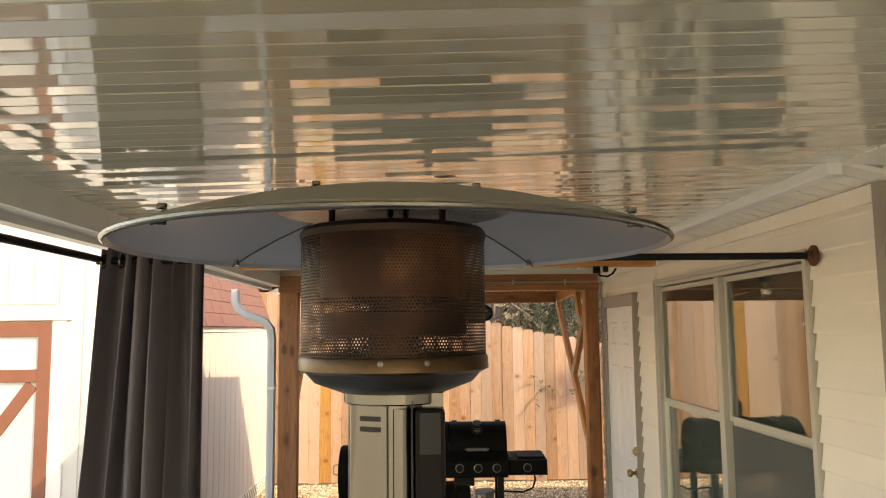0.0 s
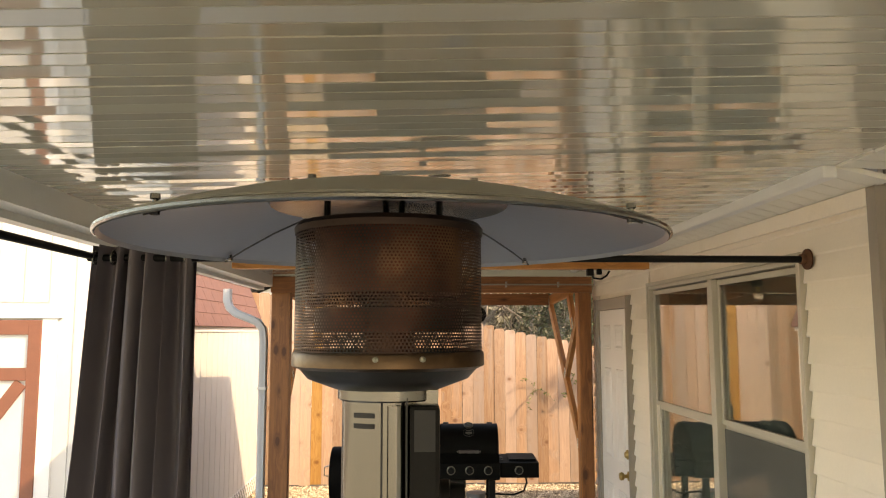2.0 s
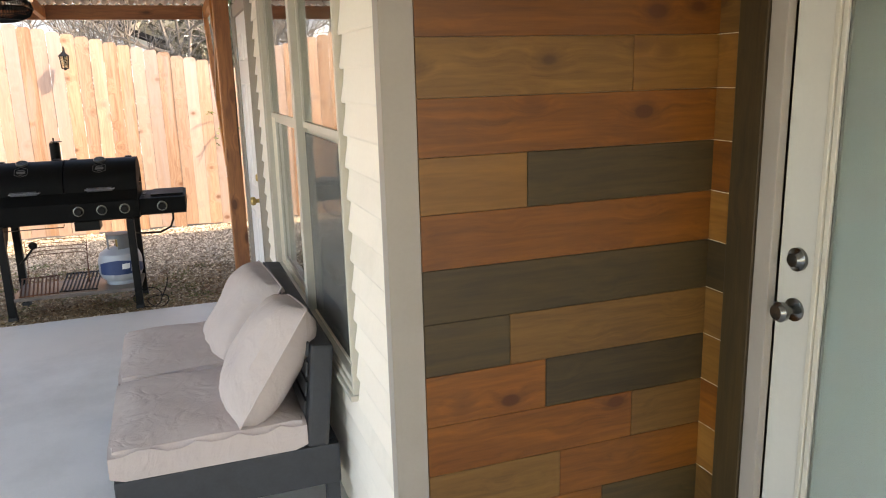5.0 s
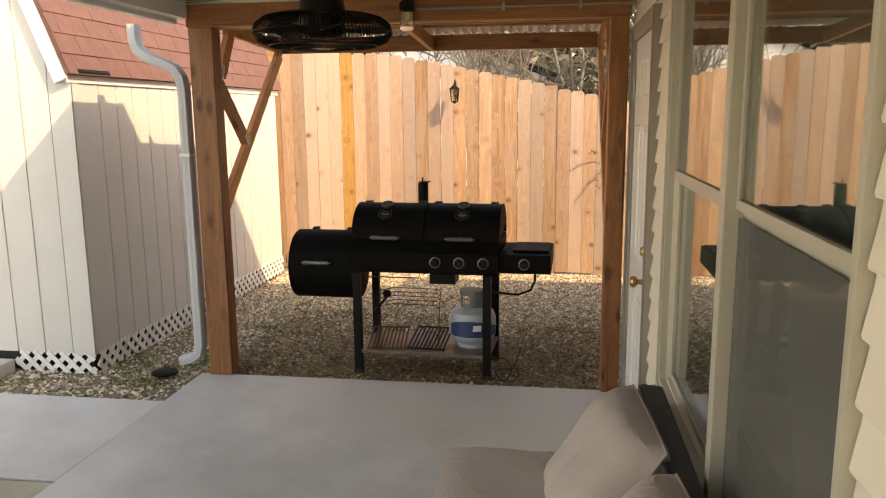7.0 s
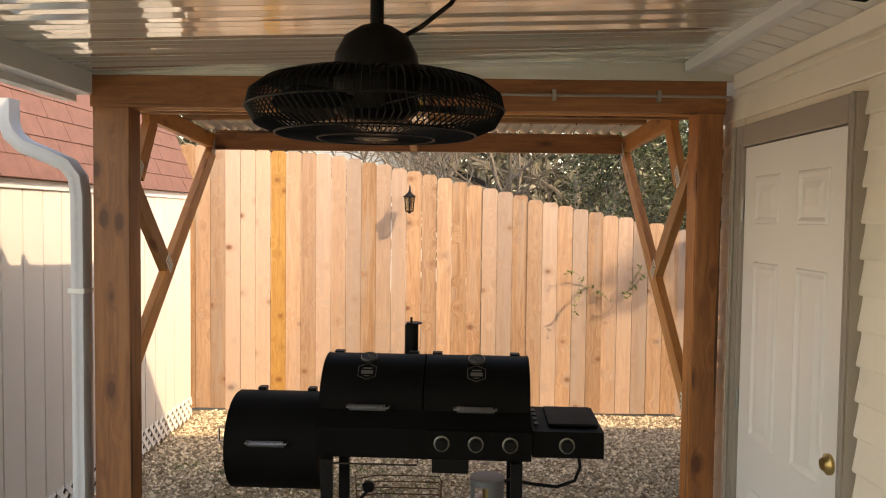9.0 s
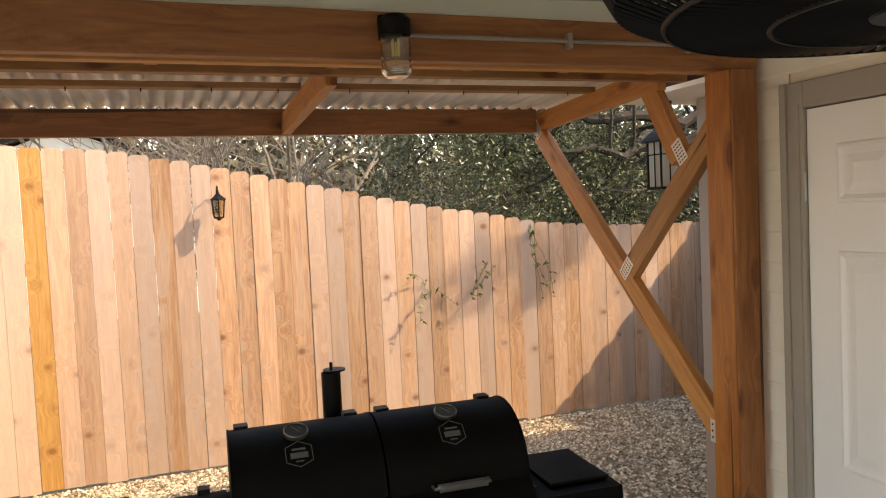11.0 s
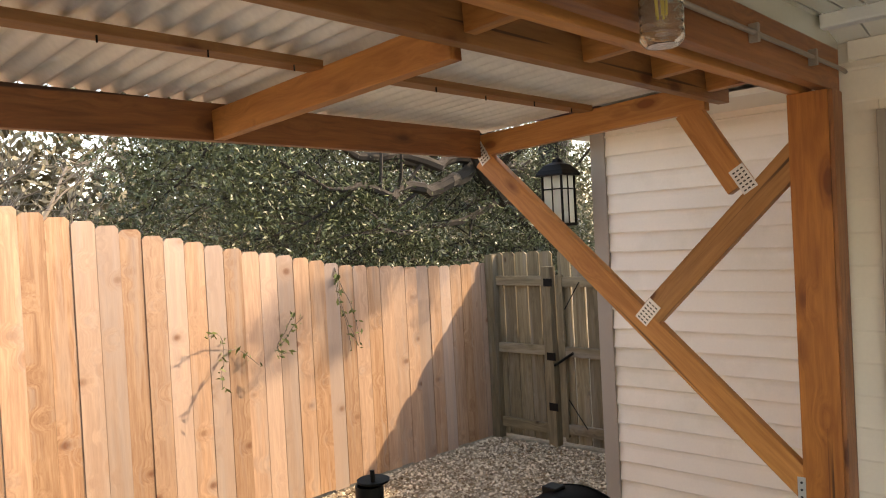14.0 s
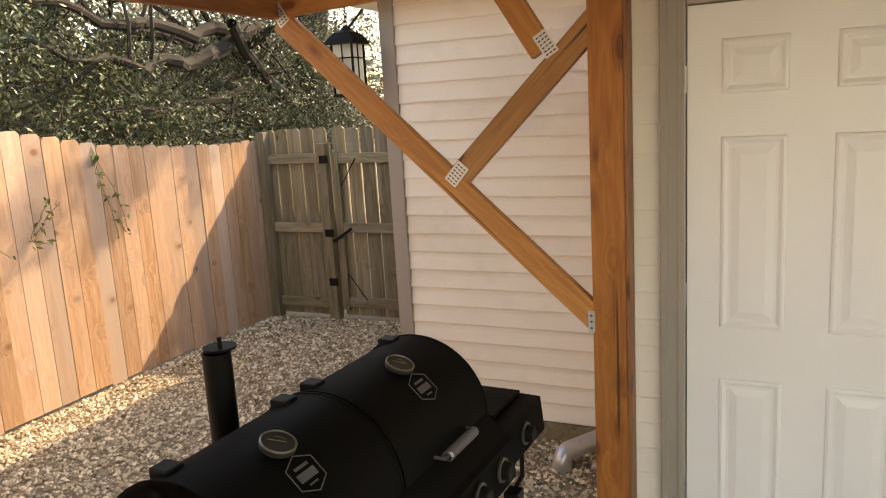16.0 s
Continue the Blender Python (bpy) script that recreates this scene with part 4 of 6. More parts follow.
def badge(parent, m):
    """A six-sided badge outline with bars for its lettering."""
    bm = mesh()
    hexa = [(0, 0.046), (0.042, 0.026), (0.042, -0.026), (0, -0.046), (-0.042, -0.026), (-0.042, 0.026)]
    for (a, b), (c, e) in zip(hexa, hexa[1:] + hexa[:1]):
        tube(bm, [m @ Vector((a, b, 0.002)), m @ Vector((c, e, 0.002))], 0.0013, 5)
    for u, w, h in ((0.018, 0.044, 0.007), (-0.004, 0.056, 0.020), (-0.025, 0.026, 0.004)):
        g = box(mesh(), -w / 2, w / 2, u - h / 2, u + h / 2, 0.0008, 0.0022)
        g.transform(m)
        me = bpy.data.meshes.new("t")
        g.to_mesh(me)
        g.free()
        bm.from_mesh(me)
        bpy.data.meshes.remove(me)
    part("badge", bm, M_BADGE, parent, "grey six-sided badge")


def coil_handle(parent, x, y, z, length=0.17):
    bm = mesh()
    n = 22 * 8
    tube(bm, [(x - length / 2 + length * i / n, y + 0.013 * math.cos(2 * math.pi * i / 8), z + 0.013 * math.sin(2 * math.pi * i / 8)) for i in range(n + 1)], 0.0026, 5)
    tube(bm, [(x - length / 2 - 0.012, y + 0.03, z), (x - length / 2 - 0.012, y, z), (x + length / 2 + 0.012, y, z), (x + length / 2 + 0.012, y + 0.03, z)], 0.005, 6)
    part("spring_handle", bm, M_BEZEL, parent, "coiled chrome handle", smooth=True)


M_BADGE = paint("grey badge print", (0.105, 0.105, 0.10), 0.6)
M_SHELF = paint("worn shelf enamel", (0.12, 0.095, 0.08), 0.38, vary=0.35, scale=9, relief=0.2, dirt=(0.15, 0.07, 0.04))
M_NEEDLE = paint("olive dial marks", (0.24, 0.23, 0.10), 0.5)
M_DIAL = paint("dial face", (0.014, 0.014, 0.011), 0.5)


def grill():
    g = thing("smoker_grill", (0.0, 6.5, -0.03), "black offset smoker and gas grill on legs", "grill")
    cy, cz, ry, rz = 6.617, 0.860, 0.219, 0.210
    x0, xm, x1 = -0.465, 0.02, 0.515
    # body under the lids
    bm = mesh()
    out = [(cy + ry, cz)] + [(cy + ry * math.cos(radians(a)), cz + rz * math.sin(radians(a))) for a in range(-15, -100, -12)] + [(cy - 0.13, 0.642), (6.335, 0.652), (6.325, 0.79), (cy - ry - 0.005, cz)]
    part("body", prism(bm, out, "x", x0, x1), M_BLACK, g)
    part("back_shell", arc_body(mesh(), x0, x1, cy, cz + 0.002, ry, rz, 0, 80), M_BLACK, g, smooth=True)
    for a, b, nm in ((x0, xm - 0.004, "lid"), (xm + 0.004, x1, "lid")):
        bm = arc_body(mesh(), a, b, cy, cz + 0.004, ry + 0.006, rz + 0.004, 72, 184)
        lid = part(nm, bm, M_BLACK, g, "black curved lid", smooth=True)
        xc = (a + b) / 2
        # lid rim band
        for xe in (a, b - 0.006):
            part("rim", arc_body(mesh(), xe, xe + 0.006, cy, cz + 0.004, ry + 0.0085, rz + 0.0065, 20, 184), M_BLACK, lid, smooth=True)
        coil_handle(lid, xc - 0.008, cy - ry - 0.043, cz + 0.018)
        xg = xc - (0.026 if a < -0.1 else 0.004)
        ang = 111
        py, pz = cy + (ry + 0.006) * math.cos(radians(ang)), cz + (rz + 0.006) * math.sin(radians(ang))
        m = pose(xg, py, pz, ang - 90, 0, 0)
        ga = part("gauge", lathe(mesh(), [(0.014, -0.004), (0.014, 0.008), (0.039, 0.009), (0.041, 0.022), (0.0375, 0.0255), (0.036, 0.021), (0.0, 0.021)], 32, m, caps=False), M_RING, lid, "round dull chrome thermometer", smooth=True)
        part("dial", lathe(mesh(), [(0.0358, 0.0222), (0.0, 0.0224)], 28, m, caps=False), M_DIAL, ga, smooth=True)
        bm = mesh()
        tube(bm, [m @ Vector((0.010, -0.014, 0.0245)), m @ Vector((-0.012, 0.020, 0.0245))], 0.0009, 5)
        tube(bm, [m @ Vector((0.017 * math.cos(radians(w)), 0.017 * math.sin(radians(w)), 0.0235)) for w in range(-20, 75, 12)], 0.0006, 4)
        part("needle", bm, M_NEEDLE, ga)
        ang = 133
        py, pz = cy + (ry + 0.007) * math.cos(radians(ang)), cz + 0.004 + (rz + 0.006) * math.sin(radians(ang))
        badge(lid, pose(xg, py, pz, ang - 90, 0, 0))
        for xe in (a + 0.046, b - 0.062):
            part("lid_hinge", box(mesh(), xe - 0.024, xe + 0.024, cy + 0.035, cy + 0.085, cz + rz - 0.014, cz + rz + 0.014, 0.004), M_BLACKMET, g)
    # smoke stack
    st = part("chimney_pipe", lathe(mesh(), [(0.036, 0.80), (0.036, 1.185), (0.031, 1.185), (0.031, 0.82)], 28, pose(-0.077, 6.85, 0.008), caps=False), M_BLACKMET, g, smooth=True)
    bm = lathe(mesh(), [(0.0, 1.190), (0.041, 1.190), (0.042, 1.196), (0.0, 1.197)], 28, pose(-0.063, 6.85, 0.008), caps=False)
    tube(bm, [(-0.077, 6.835, 1.195), (-0.077, 6.835, 1.233)], 0.006, 8)
    part("stack_cap", bm, M_BLACKMET, st, smooth=True)
    part("stack_bracket", box(mesh(), -0.12, -0.03, 6.82, 6.86, 0.80, 0.86), M_BLACKMET, st)
    # firebox on the side
    bm = arc_body(mesh(), -0.912, x0 - 0.002, 6.59, 0.648, 0.218, 0.232, 0, 360, 36)
    fb = part("firebox", bm, M_BLACK, g, "black barrel firebox", smooth=True)
    part("firebox_lid", arc_body(mesh(), -0.902, x0 - 0.012, 6.59, 0.651, 0.223, 0.236, 75, 178), M_BLACK, fb, smooth=True)
    for xe in (-0.80, -0.55):
        part("lid_hinge", box(mesh(), xe - 0.02, xe + 0.02, 6.62, 6.67, 0.872, 0.899, 0.004), M_BLACKMET, fb)
    coil_handle(fb, -0.70, 6.59 - 0.258, 0.702)
    part("side_handle", tube(mesh(), [(-0.910, 6.46, 0.75), (-0.962, 6.46, 0.735), (-0.962, 6.46, 0.67), (-0.910, 6.46, 0.655)], 0.006, 6), M_CHROME, fb, smooth=True)
    # control panel and knobs
    cp = part("control_panel", prism(mesh(), [(6.325, 0.655), (6.308, 0.668), (6.315, 0.788), (6.338, 0.80)], "x", 0.04, x1 + 0.002), M_BLACK, g)

    def knob(x, y, z, parent):
        m = pose(x, y, z, 90, 0, 0)
        b = part("bezel", lathe(mesh(), [(0.036, 0.0), (0.036, 0.006), (0.030, 0.008), (0.030, 0.002)], 28, m, caps=False), M_RING, parent, "dull chrome bezel ring", smooth=True)
        k = lathe(mesh(), [(0.029, 0.0), (0.026, 0.026), (0.022, 0.030), (0.0, 0.030)], 24, m, caps=False)
        part("knob", k, M_BLACKMET, b, "black control knob", smooth=True)
    for x in (0.112, 0.266, 0.421):
        knob(x, 6.310, 0.733, cp)
    # side burner shelf
    sb = part("side_burner", prism(mesh(), [(6.36, 0.665), (6.333, 0.675), (6.345, 0.790), (6.755, 0.800), (6.755, 0.69)], "x", x1 + 0.008, 0.844), M_BLACK, g)
    part("burner_lid", box(mesh(), x1 + 0.085, 0.829, 6.41, 6.735, 0.797, 0.809, 0.004), M_BLACK, sb)
    for y in (6.36, 6.44, 6.52, 6.60):
        part("vent_slot", box(mesh(), x1 + 0.022, x1 + 0.040, y + 0.06, y + 0.11, 0.799, 0.8025), M_BLACKMET, sb)
    knob(0.678, 6.337, 0.730, sb)
    part("grease_tray", box(mesh(), 0.065, 0.235, 6.35, 6.50, 0.582, 0.65, 0.006), M_BLACKMET, g)
    part("front_rail", tube(mesh(), [(x0 + 0.02, 6.35, 0.64), (x0 + 0.02, 6.325, 0.625), (0.0, 6.325, 0.625), (0.0, 6.35, 0.64)], 0.004, 6), M_STEEL, g)
    # legs and lower shelf
    for x, y in ((-0.405, 6.29), (0.45, 6.29), (-0.405, 6.74), (0.45, 6.74)):
        gz = ground_z(x, y)
        leg = part("leg", box(mesh(), x - 0.026, x + 0.026, y - 0.022, y + 0.022, gz - 0.01, 0.66, 0.004), M_BLACKMET, g)
        part("foot_cap", box(mesh(), x - 0.029, x + 0.029, y - 0.026, y + 0.026, gz - 0.012, gz + 0.03, 0.003), M_HOLE, leg)
    part("lower_shelf", box(mesh(), -0.40, 0.47, 6.27, 6.72, 0.118, 0.142, 0.003), M_SHELF, g, "worn grey-brown lower shelf")
    part("gas_hose", tube(mesh(), [(0.74, 6.44, 0.68), (0.745, 6.38, 0.62), (0.72, 6.37, 0.56), (0.64, 6.38, 0.525), (0.54, 6.42, 0.52), (0.44, 6.48, 0.515), (0.38, 6.50, 0.50)], 0.008, 8), M_BLACKMET, g, "black gas hose", smooth=True)
    g.matrix_basis = PLACE[g] @ pose(0, 0, 0, 0, 0, -2.4)


grill()


def loose_grates():
    for k, (x, y, mat) in enumerate(((-0.235, 6.44, M_RUST), (0.045, 6.46, M_BLACKMET))):
        t = thing("cooking_grate", (x, y, 0.143), "loose rusty cast grate on the lower shelf" if k == 0 else "loose black cast grate on the lower shelf", "grate", "grates on the shelf")
        m = pose(x, y, 0.185, 13, 0, 4 - 9 * k)
        for i in range(10):
            a = box(mesh(), -0.125 + i * 0.0265, -0.115 + i * 0.0265, -0.15, 0.15, -0.006, 0.006, 0.002)
            part("bar", a, mat, t, at=m)
        for s in (-0.15, 0.14):
            part("cross_bar", box(mesh(), -0.13, 0.13, s, s + 0.01, -0.004, 0.004), mat, t, at=m)
    w = thing("wire_rack", (-0.12, 6.62, 0.142), "rusty wire warming rack propped on the shelf", "rack")
    for i in range(5):
        dz = i * 0.024
        dy = 0.016 * i
        part("wire", tube(mesh(), [(-0.30, 6.44 + dy, 0.40 + dz), (-0.20, 6.44 + dy, 0.42 + dz), (0.09, 6.46 + dy, 0.41 + dz), (0.105, 6.46 + dy, 0.39 + dz), (0.10 - 0.004 * i, 6.46 + dy, 0.16)], 0.003, 5), M_RUST, w, smooth=True)
    part("wire", tube(mesh(), [(-0.29, 6.43, 0.39), (-0.31, 6.52, 0.51)], 0.003, 5), M_RUST, w)
    part("foot", tube(mesh(), [(-0.29, 6.44, 0.40), (-0.31, 6.45, 0.145)], 0.003, 5), M_RUST, w)
    b = thing("cleaning_brush", (-0.24, 6.43, 0.45), "black knobbed brush hanging behind the legs", "brush")
    part("head", lathe(mesh(), [(0.0, 0.0), (0.026, 0.004), (0.03, 0.03), (0.018, 0.045), (0.0, 0.048)], 18, pose(-0.235, 6.40, 0.475), caps=False), M_BLACKMET, b, smooth=True)
    part("handle", tube(mesh(), [(-0.235, 6.40, 0.48), (-0.30, 6.42, 0.40), (-0.34, 6.43, 0.36)], 0.008, 8), M_BLACKMET, b, smooth=True)


loose_grates()


M_COLLAR = paint("dull grey collar steel", (0.17, 0.18, 0.19), 0.5, 0.3, vary=0.2)


def gas_bottle():
    t = thing("gas_bottle", (0.325, 6.50, 0.142), "pale grey gas bottle with a wide blue label", "gas bottle")
    m = pose(0.325, 6.50, 0.142) @ Matrix.Diagonal((1.08, 1.08, 1.0, 1.0))
    part("foot_ring", lathe(mesh(), [(0.10, 0.0), (0.105, 0.0), (0.105, 0.03), (0.10, 0.03)], 32, m), M_TANK, t, smooth=True)
    body = part("body", lathe(mesh(), [(0.02, 0.012), (0.09, 0.018), (0.128, 0.045), (0.145, 0.085), (0.145, 0.185), (0.13, 0.232), (0.09, 0.262), (0.02, 0.275)], 40, m), M_TANK, t, smooth=True)
    bm = mesh()
    n = 18
    lo, hi = [], []
    for i in range(n + 1):
        a = radians(-150 + 148 * i / n)
        up = 0.030 * math.sin(i / n * math.pi * 1.3)
        lo.append(bm.verts.new(m @ Vector((0.1458 * math.cos(a), 0.1458 * math.sin(a), 0.086))))
        hi.append(bm.verts.new(m @ Vector((0.1458 * math.cos(a), 0.1458 * math.sin(a), 0.165 + up))))
    for i in range(n):
        bm.faces.new((lo[i], lo[i + 1], hi[i + 1], hi[i]))
    lb = part("label_band", bm, M_BLUE, body, "blue label with a pale patch", smooth=True)
    for a0, wide, z0, z1 in ((-84, 20, 0.128, 0.168), (-60, 12, 0.104, 0.150), (-44, 9, 0.112, 0.122), (-44, 9, 0.134, 0.144)):
        bm = mesh()
        lo = [bm.verts.new(m @ Vector((0.1466 * math.cos(radians(a0 + wide * i / 5)), 0.1466 * math.sin(radians(a0 + wide * i / 5)), z0))) for i in range(6)]
        hi = [bm.verts.new(m @ Vector((0.1466 * math.cos(radians(a0 + wide * (i + 0.4) / 5)), 0.1466 * math.sin(radians(a0 + wide * (i + 0.4) / 5)), z1))) for i in range(6)]
        for i in range(5):
            bm.faces.new((lo[i], lo[i + 1], hi[i + 1], hi[i]))
        part("label_patch", bm, M_WHITE, lb)
    bm = mesh()
    for a0 in (30, 150, 270):
        pts = [(0.075 * math.cos(radians(a0 + k * 10)), 0.075 * math.sin(radians(a0 + k * 10))) for k in range(8)]
        lo = [bm.verts.new(m @ Vector((x, y, 0.255))) for x, y in pts]
        hi = [bm.verts.new(m @ Vector((x, y, 0.375))) for x, y in pts]
        for i in range(7):
            bm.faces.new((lo[i], lo[i + 1], hi[i + 1], hi[i]))
    lathe(bm, [(0.072, 0.345), (0.078, 0.345), (0.078, 0.375), (0.072, 0.375)], 32, m)
    part("collar", bm, M_COLLAR, t, "dull grey collar", smooth=True)
    part("valve", lathe(mesh(), [(0.02, 0.27), (0.02, 0.33), (0.03, 0.335), (0.03, 0.36), (0.0, 0.362)], 16, m), M_BRASS, t, smooth=True)


gas_bottle()

w = thing("loose_cable", (0.56, 6.26, -0.02), "thin dark cable lying in loops by the grill leg", "cable")
for k, (r, h, x) in enumerate(((0.10, 0.15, 0.50), (0.075, 0.09, 0.57))):
    part("loop", tube(mesh(), [(x + r * math.cos(a * math.pi / 9), 6.245 + 0.03 * math.sin(a * math.pi / 4.5 + k), -0.018 + h * (1 + math.sin(a * math.pi / 9)) / 2) for a in range(18)], 0.0035, 5, close=True), M_BLACKMET, w, smooth=True)
part("end", tube(mesh(), [(0.60, 6.245, 0.05), (0.64, 6.25, 0.13), (0.655, 6.25, 0.20)], 0.0035, 5), M_BLACKMET, w, smooth=True)

# ---------------------------------------------------------------- patio heater
def perforated(name, cell, hole):
    """Dark bronze sheet with round holes on a staggered grid, laid out round the object's z axis."""
    m, nt, p = base_material(name, 0.5, 0.5)
    tc = nt.nodes.new("ShaderNodeTexCoord")
    sep = nt.nodes.new("ShaderNodeSeparateXYZ")
    nt.links.new(tc.outputs["Object"], sep.inputs[0])

    def mth(op, a, b=None):
        n = nt.nodes.new("ShaderNodeMath")
        n.operation = op
        for i, v in enumerate((a, b)):
            if v is None:
                continue
            if isinstance(v, bpy.types.NodeSocket):
                nt.links.new(v, n.inputs[i])
            else:
                n.inputs[i].default_value = v
        return n.outputs[0]
    u = mth("MULTIPLY", mth("ARCTAN2", sep.outputs[1], sep.outputs[0]), round(2 * math.pi * 0.123 / cell) / (2 * math.pi))
    w = mth("MULTIPLY", sep.outputs[2], 1 / (cell * 0.87))
    row = mth("FLOOR", w)
    us = mth("ADD", u, mth("MULTIPLY", row, 0.5))
    fu = mth("SUBTRACT", mth("FRACT", us), 0.5)
    fw = mth("MULTIPLY", mth("SUBTRACT", mth("FRACT", w), 0.5), 0.87)
    dist = mth("SQRT", mth("ADD", mth("MULTIPLY", fu, fu), mth("MULTIPLY", fw, fw)))
    nt.links.new(mth("GREATER_THAN", dist, hole), p.inputs["Alpha"])
    n1 = node(nt, "ShaderNodeTexNoise", Scale=7.0, Detail=5.0, Roughness=0.6)
    nt.links.new(tc.outputs["Object"], n1.inputs["Vector"])
    nt.links.new(ramp(nt, n1.outputs[0], [(0.36, (0.006, 0.004, 0.003)), (0.5, (0.038, 0.014, 0.008)), (0.66, (0.125, 0.060, 0.028))]), p.inputs["Base Color"])
    return m


def heater():
    hx, hy = -0.248, 1.04
    S = 1.136
    h = thing("patio_heater", (hx, hy, 0), "tall stainless steel patio heater with a dish hood", "heater")
    base = Matrix.Translation((hx, hy, -0.2574)) @ Matrix.Diagonal((S, S, S, 1.0))
    M_HOOD = paint("aluminium hood", (0.36, 0.34, 0.30), 0.40, 0.7, vary=0.08, scale=2)
    M_HOODIN = paint("hood inside", (0.32, 0.33, 0.36), 0.40, 0.75, vary=0.04, scale=2)
    prof = [(0.362, 1.999), (0.358, 2.005), (0.31, 2.021), (0.24, 2.041), (0.16, 2.059), (0.08, 2.071), (0.0, 2.075)]
    hood = part("hood", lathe(mesh(), prof, 72, base, caps=False), M_HOOD, h, "shallow aluminium dish hood", smooth=True)
    inner = [(r * 0.995, z - 0.004) for r, z in prof]
    part("hood_lining", lathe(mesh(), inner, 72, base, caps=False), M_HOODIN, hood, "dull grey inner face", smooth=True)
    bm = mesh()
    tube(bm, [base @ Vector((0.362 * math.cos(a * math.pi / 36), 0.362 * math.sin(a * math.pi / 36), 1.999)) for a in range(72)], 0.0035, 6, close=True)
    part("rim_bead", bm, M_STEEL, hood, smooth=True)
    part("hub_plate", lathe(mesh(), [(0.16, 2.050), (0.158, 2.047), (0.0, 2.058)], 48, base, caps=False), M_STEEL, hood, smooth=True)
    for k in range(4):
        a = radians(50 + 90 * k)
        c, s2 = math.cos(a), math.sin(a)
        part("seam", tube(mesh(), [base @ Vector((r * c, r * s2, z - 0.006)) for r, z in ((0.16, 2.055), (0.24, 2.037), (0.31, 2.017), (0.357, 2.001))], 0.0016, 5), M_HOLE, hood)
        for r, z in ((0.14, 2.058), (0.345, 2.005)):
            bm = lathe(mesh(), [(0.005, -0.009), (0.005, -0.005), (0.003, -0.004), (0.003, 0.006), (0.0055, 0.007), (0.005, 0.012), (0.0, 0.0125)], 10, base @ Matrix.Translation((r * c, r * s2, z)))
            part("bolt", bm, M_STEEL, hood, smooth=True)
    for a in (80, 200, 320, 95):
        c, s2 = math.cos(radians(a)), math.sin(radians(a))
        part("stay_rod", tube(mesh(), [base @ Vector((0.085 * c, 0.085 * s2, 2.00)), base @ Vector((0.085 * c, 0.085 * s2, 2.051))], 0.005, 8), M_BLACKMET, h)
    # emitter screen
    M_BOWL = paint("dark burner bowl", (0.06, 0.055, 0.05), 0.35, 0.9, vary=0.2)
    M_TAN = paint("tinted steel", (0.10, 0.062, 0.038), 0.34, 0.9, vary=0.3, scale=7)
    M_PERF = perforated("perforated emitter", 0.0046, 0.29)
    part("emitter_screen", lathe(mesh(), [(0.123, -0.09), (0.123, 0.072)], 96, caps=False), M_PERF, h, "heat-stained perforated emitter", smooth=True, at=base @ Matrix.Translation((0, 0, 1.945)))
    M_HEAT = paint("heat-stained steel", (0.035, 0.018, 0.012), 0.4, 0.6, vary=0.4, scale=10, relief=0.1)
    M_EMBER = paint("scorched red steel", (0.085, 0.022, 0.012), 0.38, 0.8, vary=0.7, scale=14, relief=0.2)
    part("inner_emitter", lathe(mesh(), [(0.0, 2.022), (0.098, 2.02), (0.098, 1.930), (0.09, 1.925)], 48, base, caps=False), M_EMBER, h, "scorched reddish inner drum", smooth=True)
    part("inner_ring", lathe(mesh(), [(0.092, 1.912), (0.098, 1.910), (0.098, 1.882), (0.092, 1.880)], 48, base, caps=False), M_EMBER, h, "scorched reddish inner ring", smooth=True)
    part("top_band", lathe(mesh(), [(0.1245, 2.008), (0.1255, 2.016), (0.121, 2.022), (0.05, 2.024), (0.0, 2.024)], 72, base, caps=False), M_HEAT, h, smooth=True)
    part("bottom_band", lathe(mesh(), [(0.1243, 1.856), (0.1258, 1.853), (0.1262, 1.838), (0.118, 1.834)], 72, base, caps=False), M_TAN, h, "bronze-tinted steel band", smooth=True)
    part("burner_core", lathe(mesh(), [(0.0, 1.97), (0.03, 1.96), (0.035, 1.84), (0.0, 1.835)], 32, base, caps=False), M_RUST, h, smooth=True)
    part("burner_bowl", lathe(mesh(), [(0.119, 1.837), (0.105, 1.821), (0.07, 1.808), (0.05, 1.806), (0.0, 1.806)], 64, base, caps=False), M_BOWL, h, smooth=True)
    for a in (265, 290):
        c, s2 = math.cos(radians(a)), math.sin(radians(a))
        part("bolt", lathe(mesh(), [(0.0035, 0), (0.0035, 0.004), (0.0, 0.005)], 10, base @ Matrix.Translation((0.125 * c, 0.125 * s2, 1.849)) @ pose(0, 0, 0, 90, 0, a - 270)), M_RING, h, smooth=True)
    # control head: a steel drum with a flat black control side
    out = []
    for i in range(41):
        a = radians(25 + 290 * i / 40)
        out.append((0.057 * math.cos(a) - 0.003, 0.060 * math.sin(a)))
    out += [(0.064, -0.045), (0.064, 0.027)]
    hd = part("control_head", set_in(prism(mesh(), out, "z", 1.596, 1.808), base), M_STEEL, h, "brushed steel control housing", smooth=True)
    for z in (1.615, 1.628, 1.765, 1.778):
        bm = lathe(mesh(), [(0.0596, -0.003), (0.0606, -0.003), (0.0606, 0.003), (0.0596, 0.003)], 64, Matrix.Translation((-0.003, 0, z)))
        geom = [v for v in bm.verts if not (-0.045 < v.co.x < -0.012 and v.co.y < 0)]
        bmesh.ops.delete(bm, geom=geom, context="VERTS")
        part("slot", set_in(bm, base), M_HOLE, hd)
    part("rib", lathe(mesh(), [(0.011, 1.60), (0.011, 1.79)], 20, base @ Matrix.Translation((0.010, -0.054, 0))), M_STEEL, hd, "round steel rib", smooth=True)
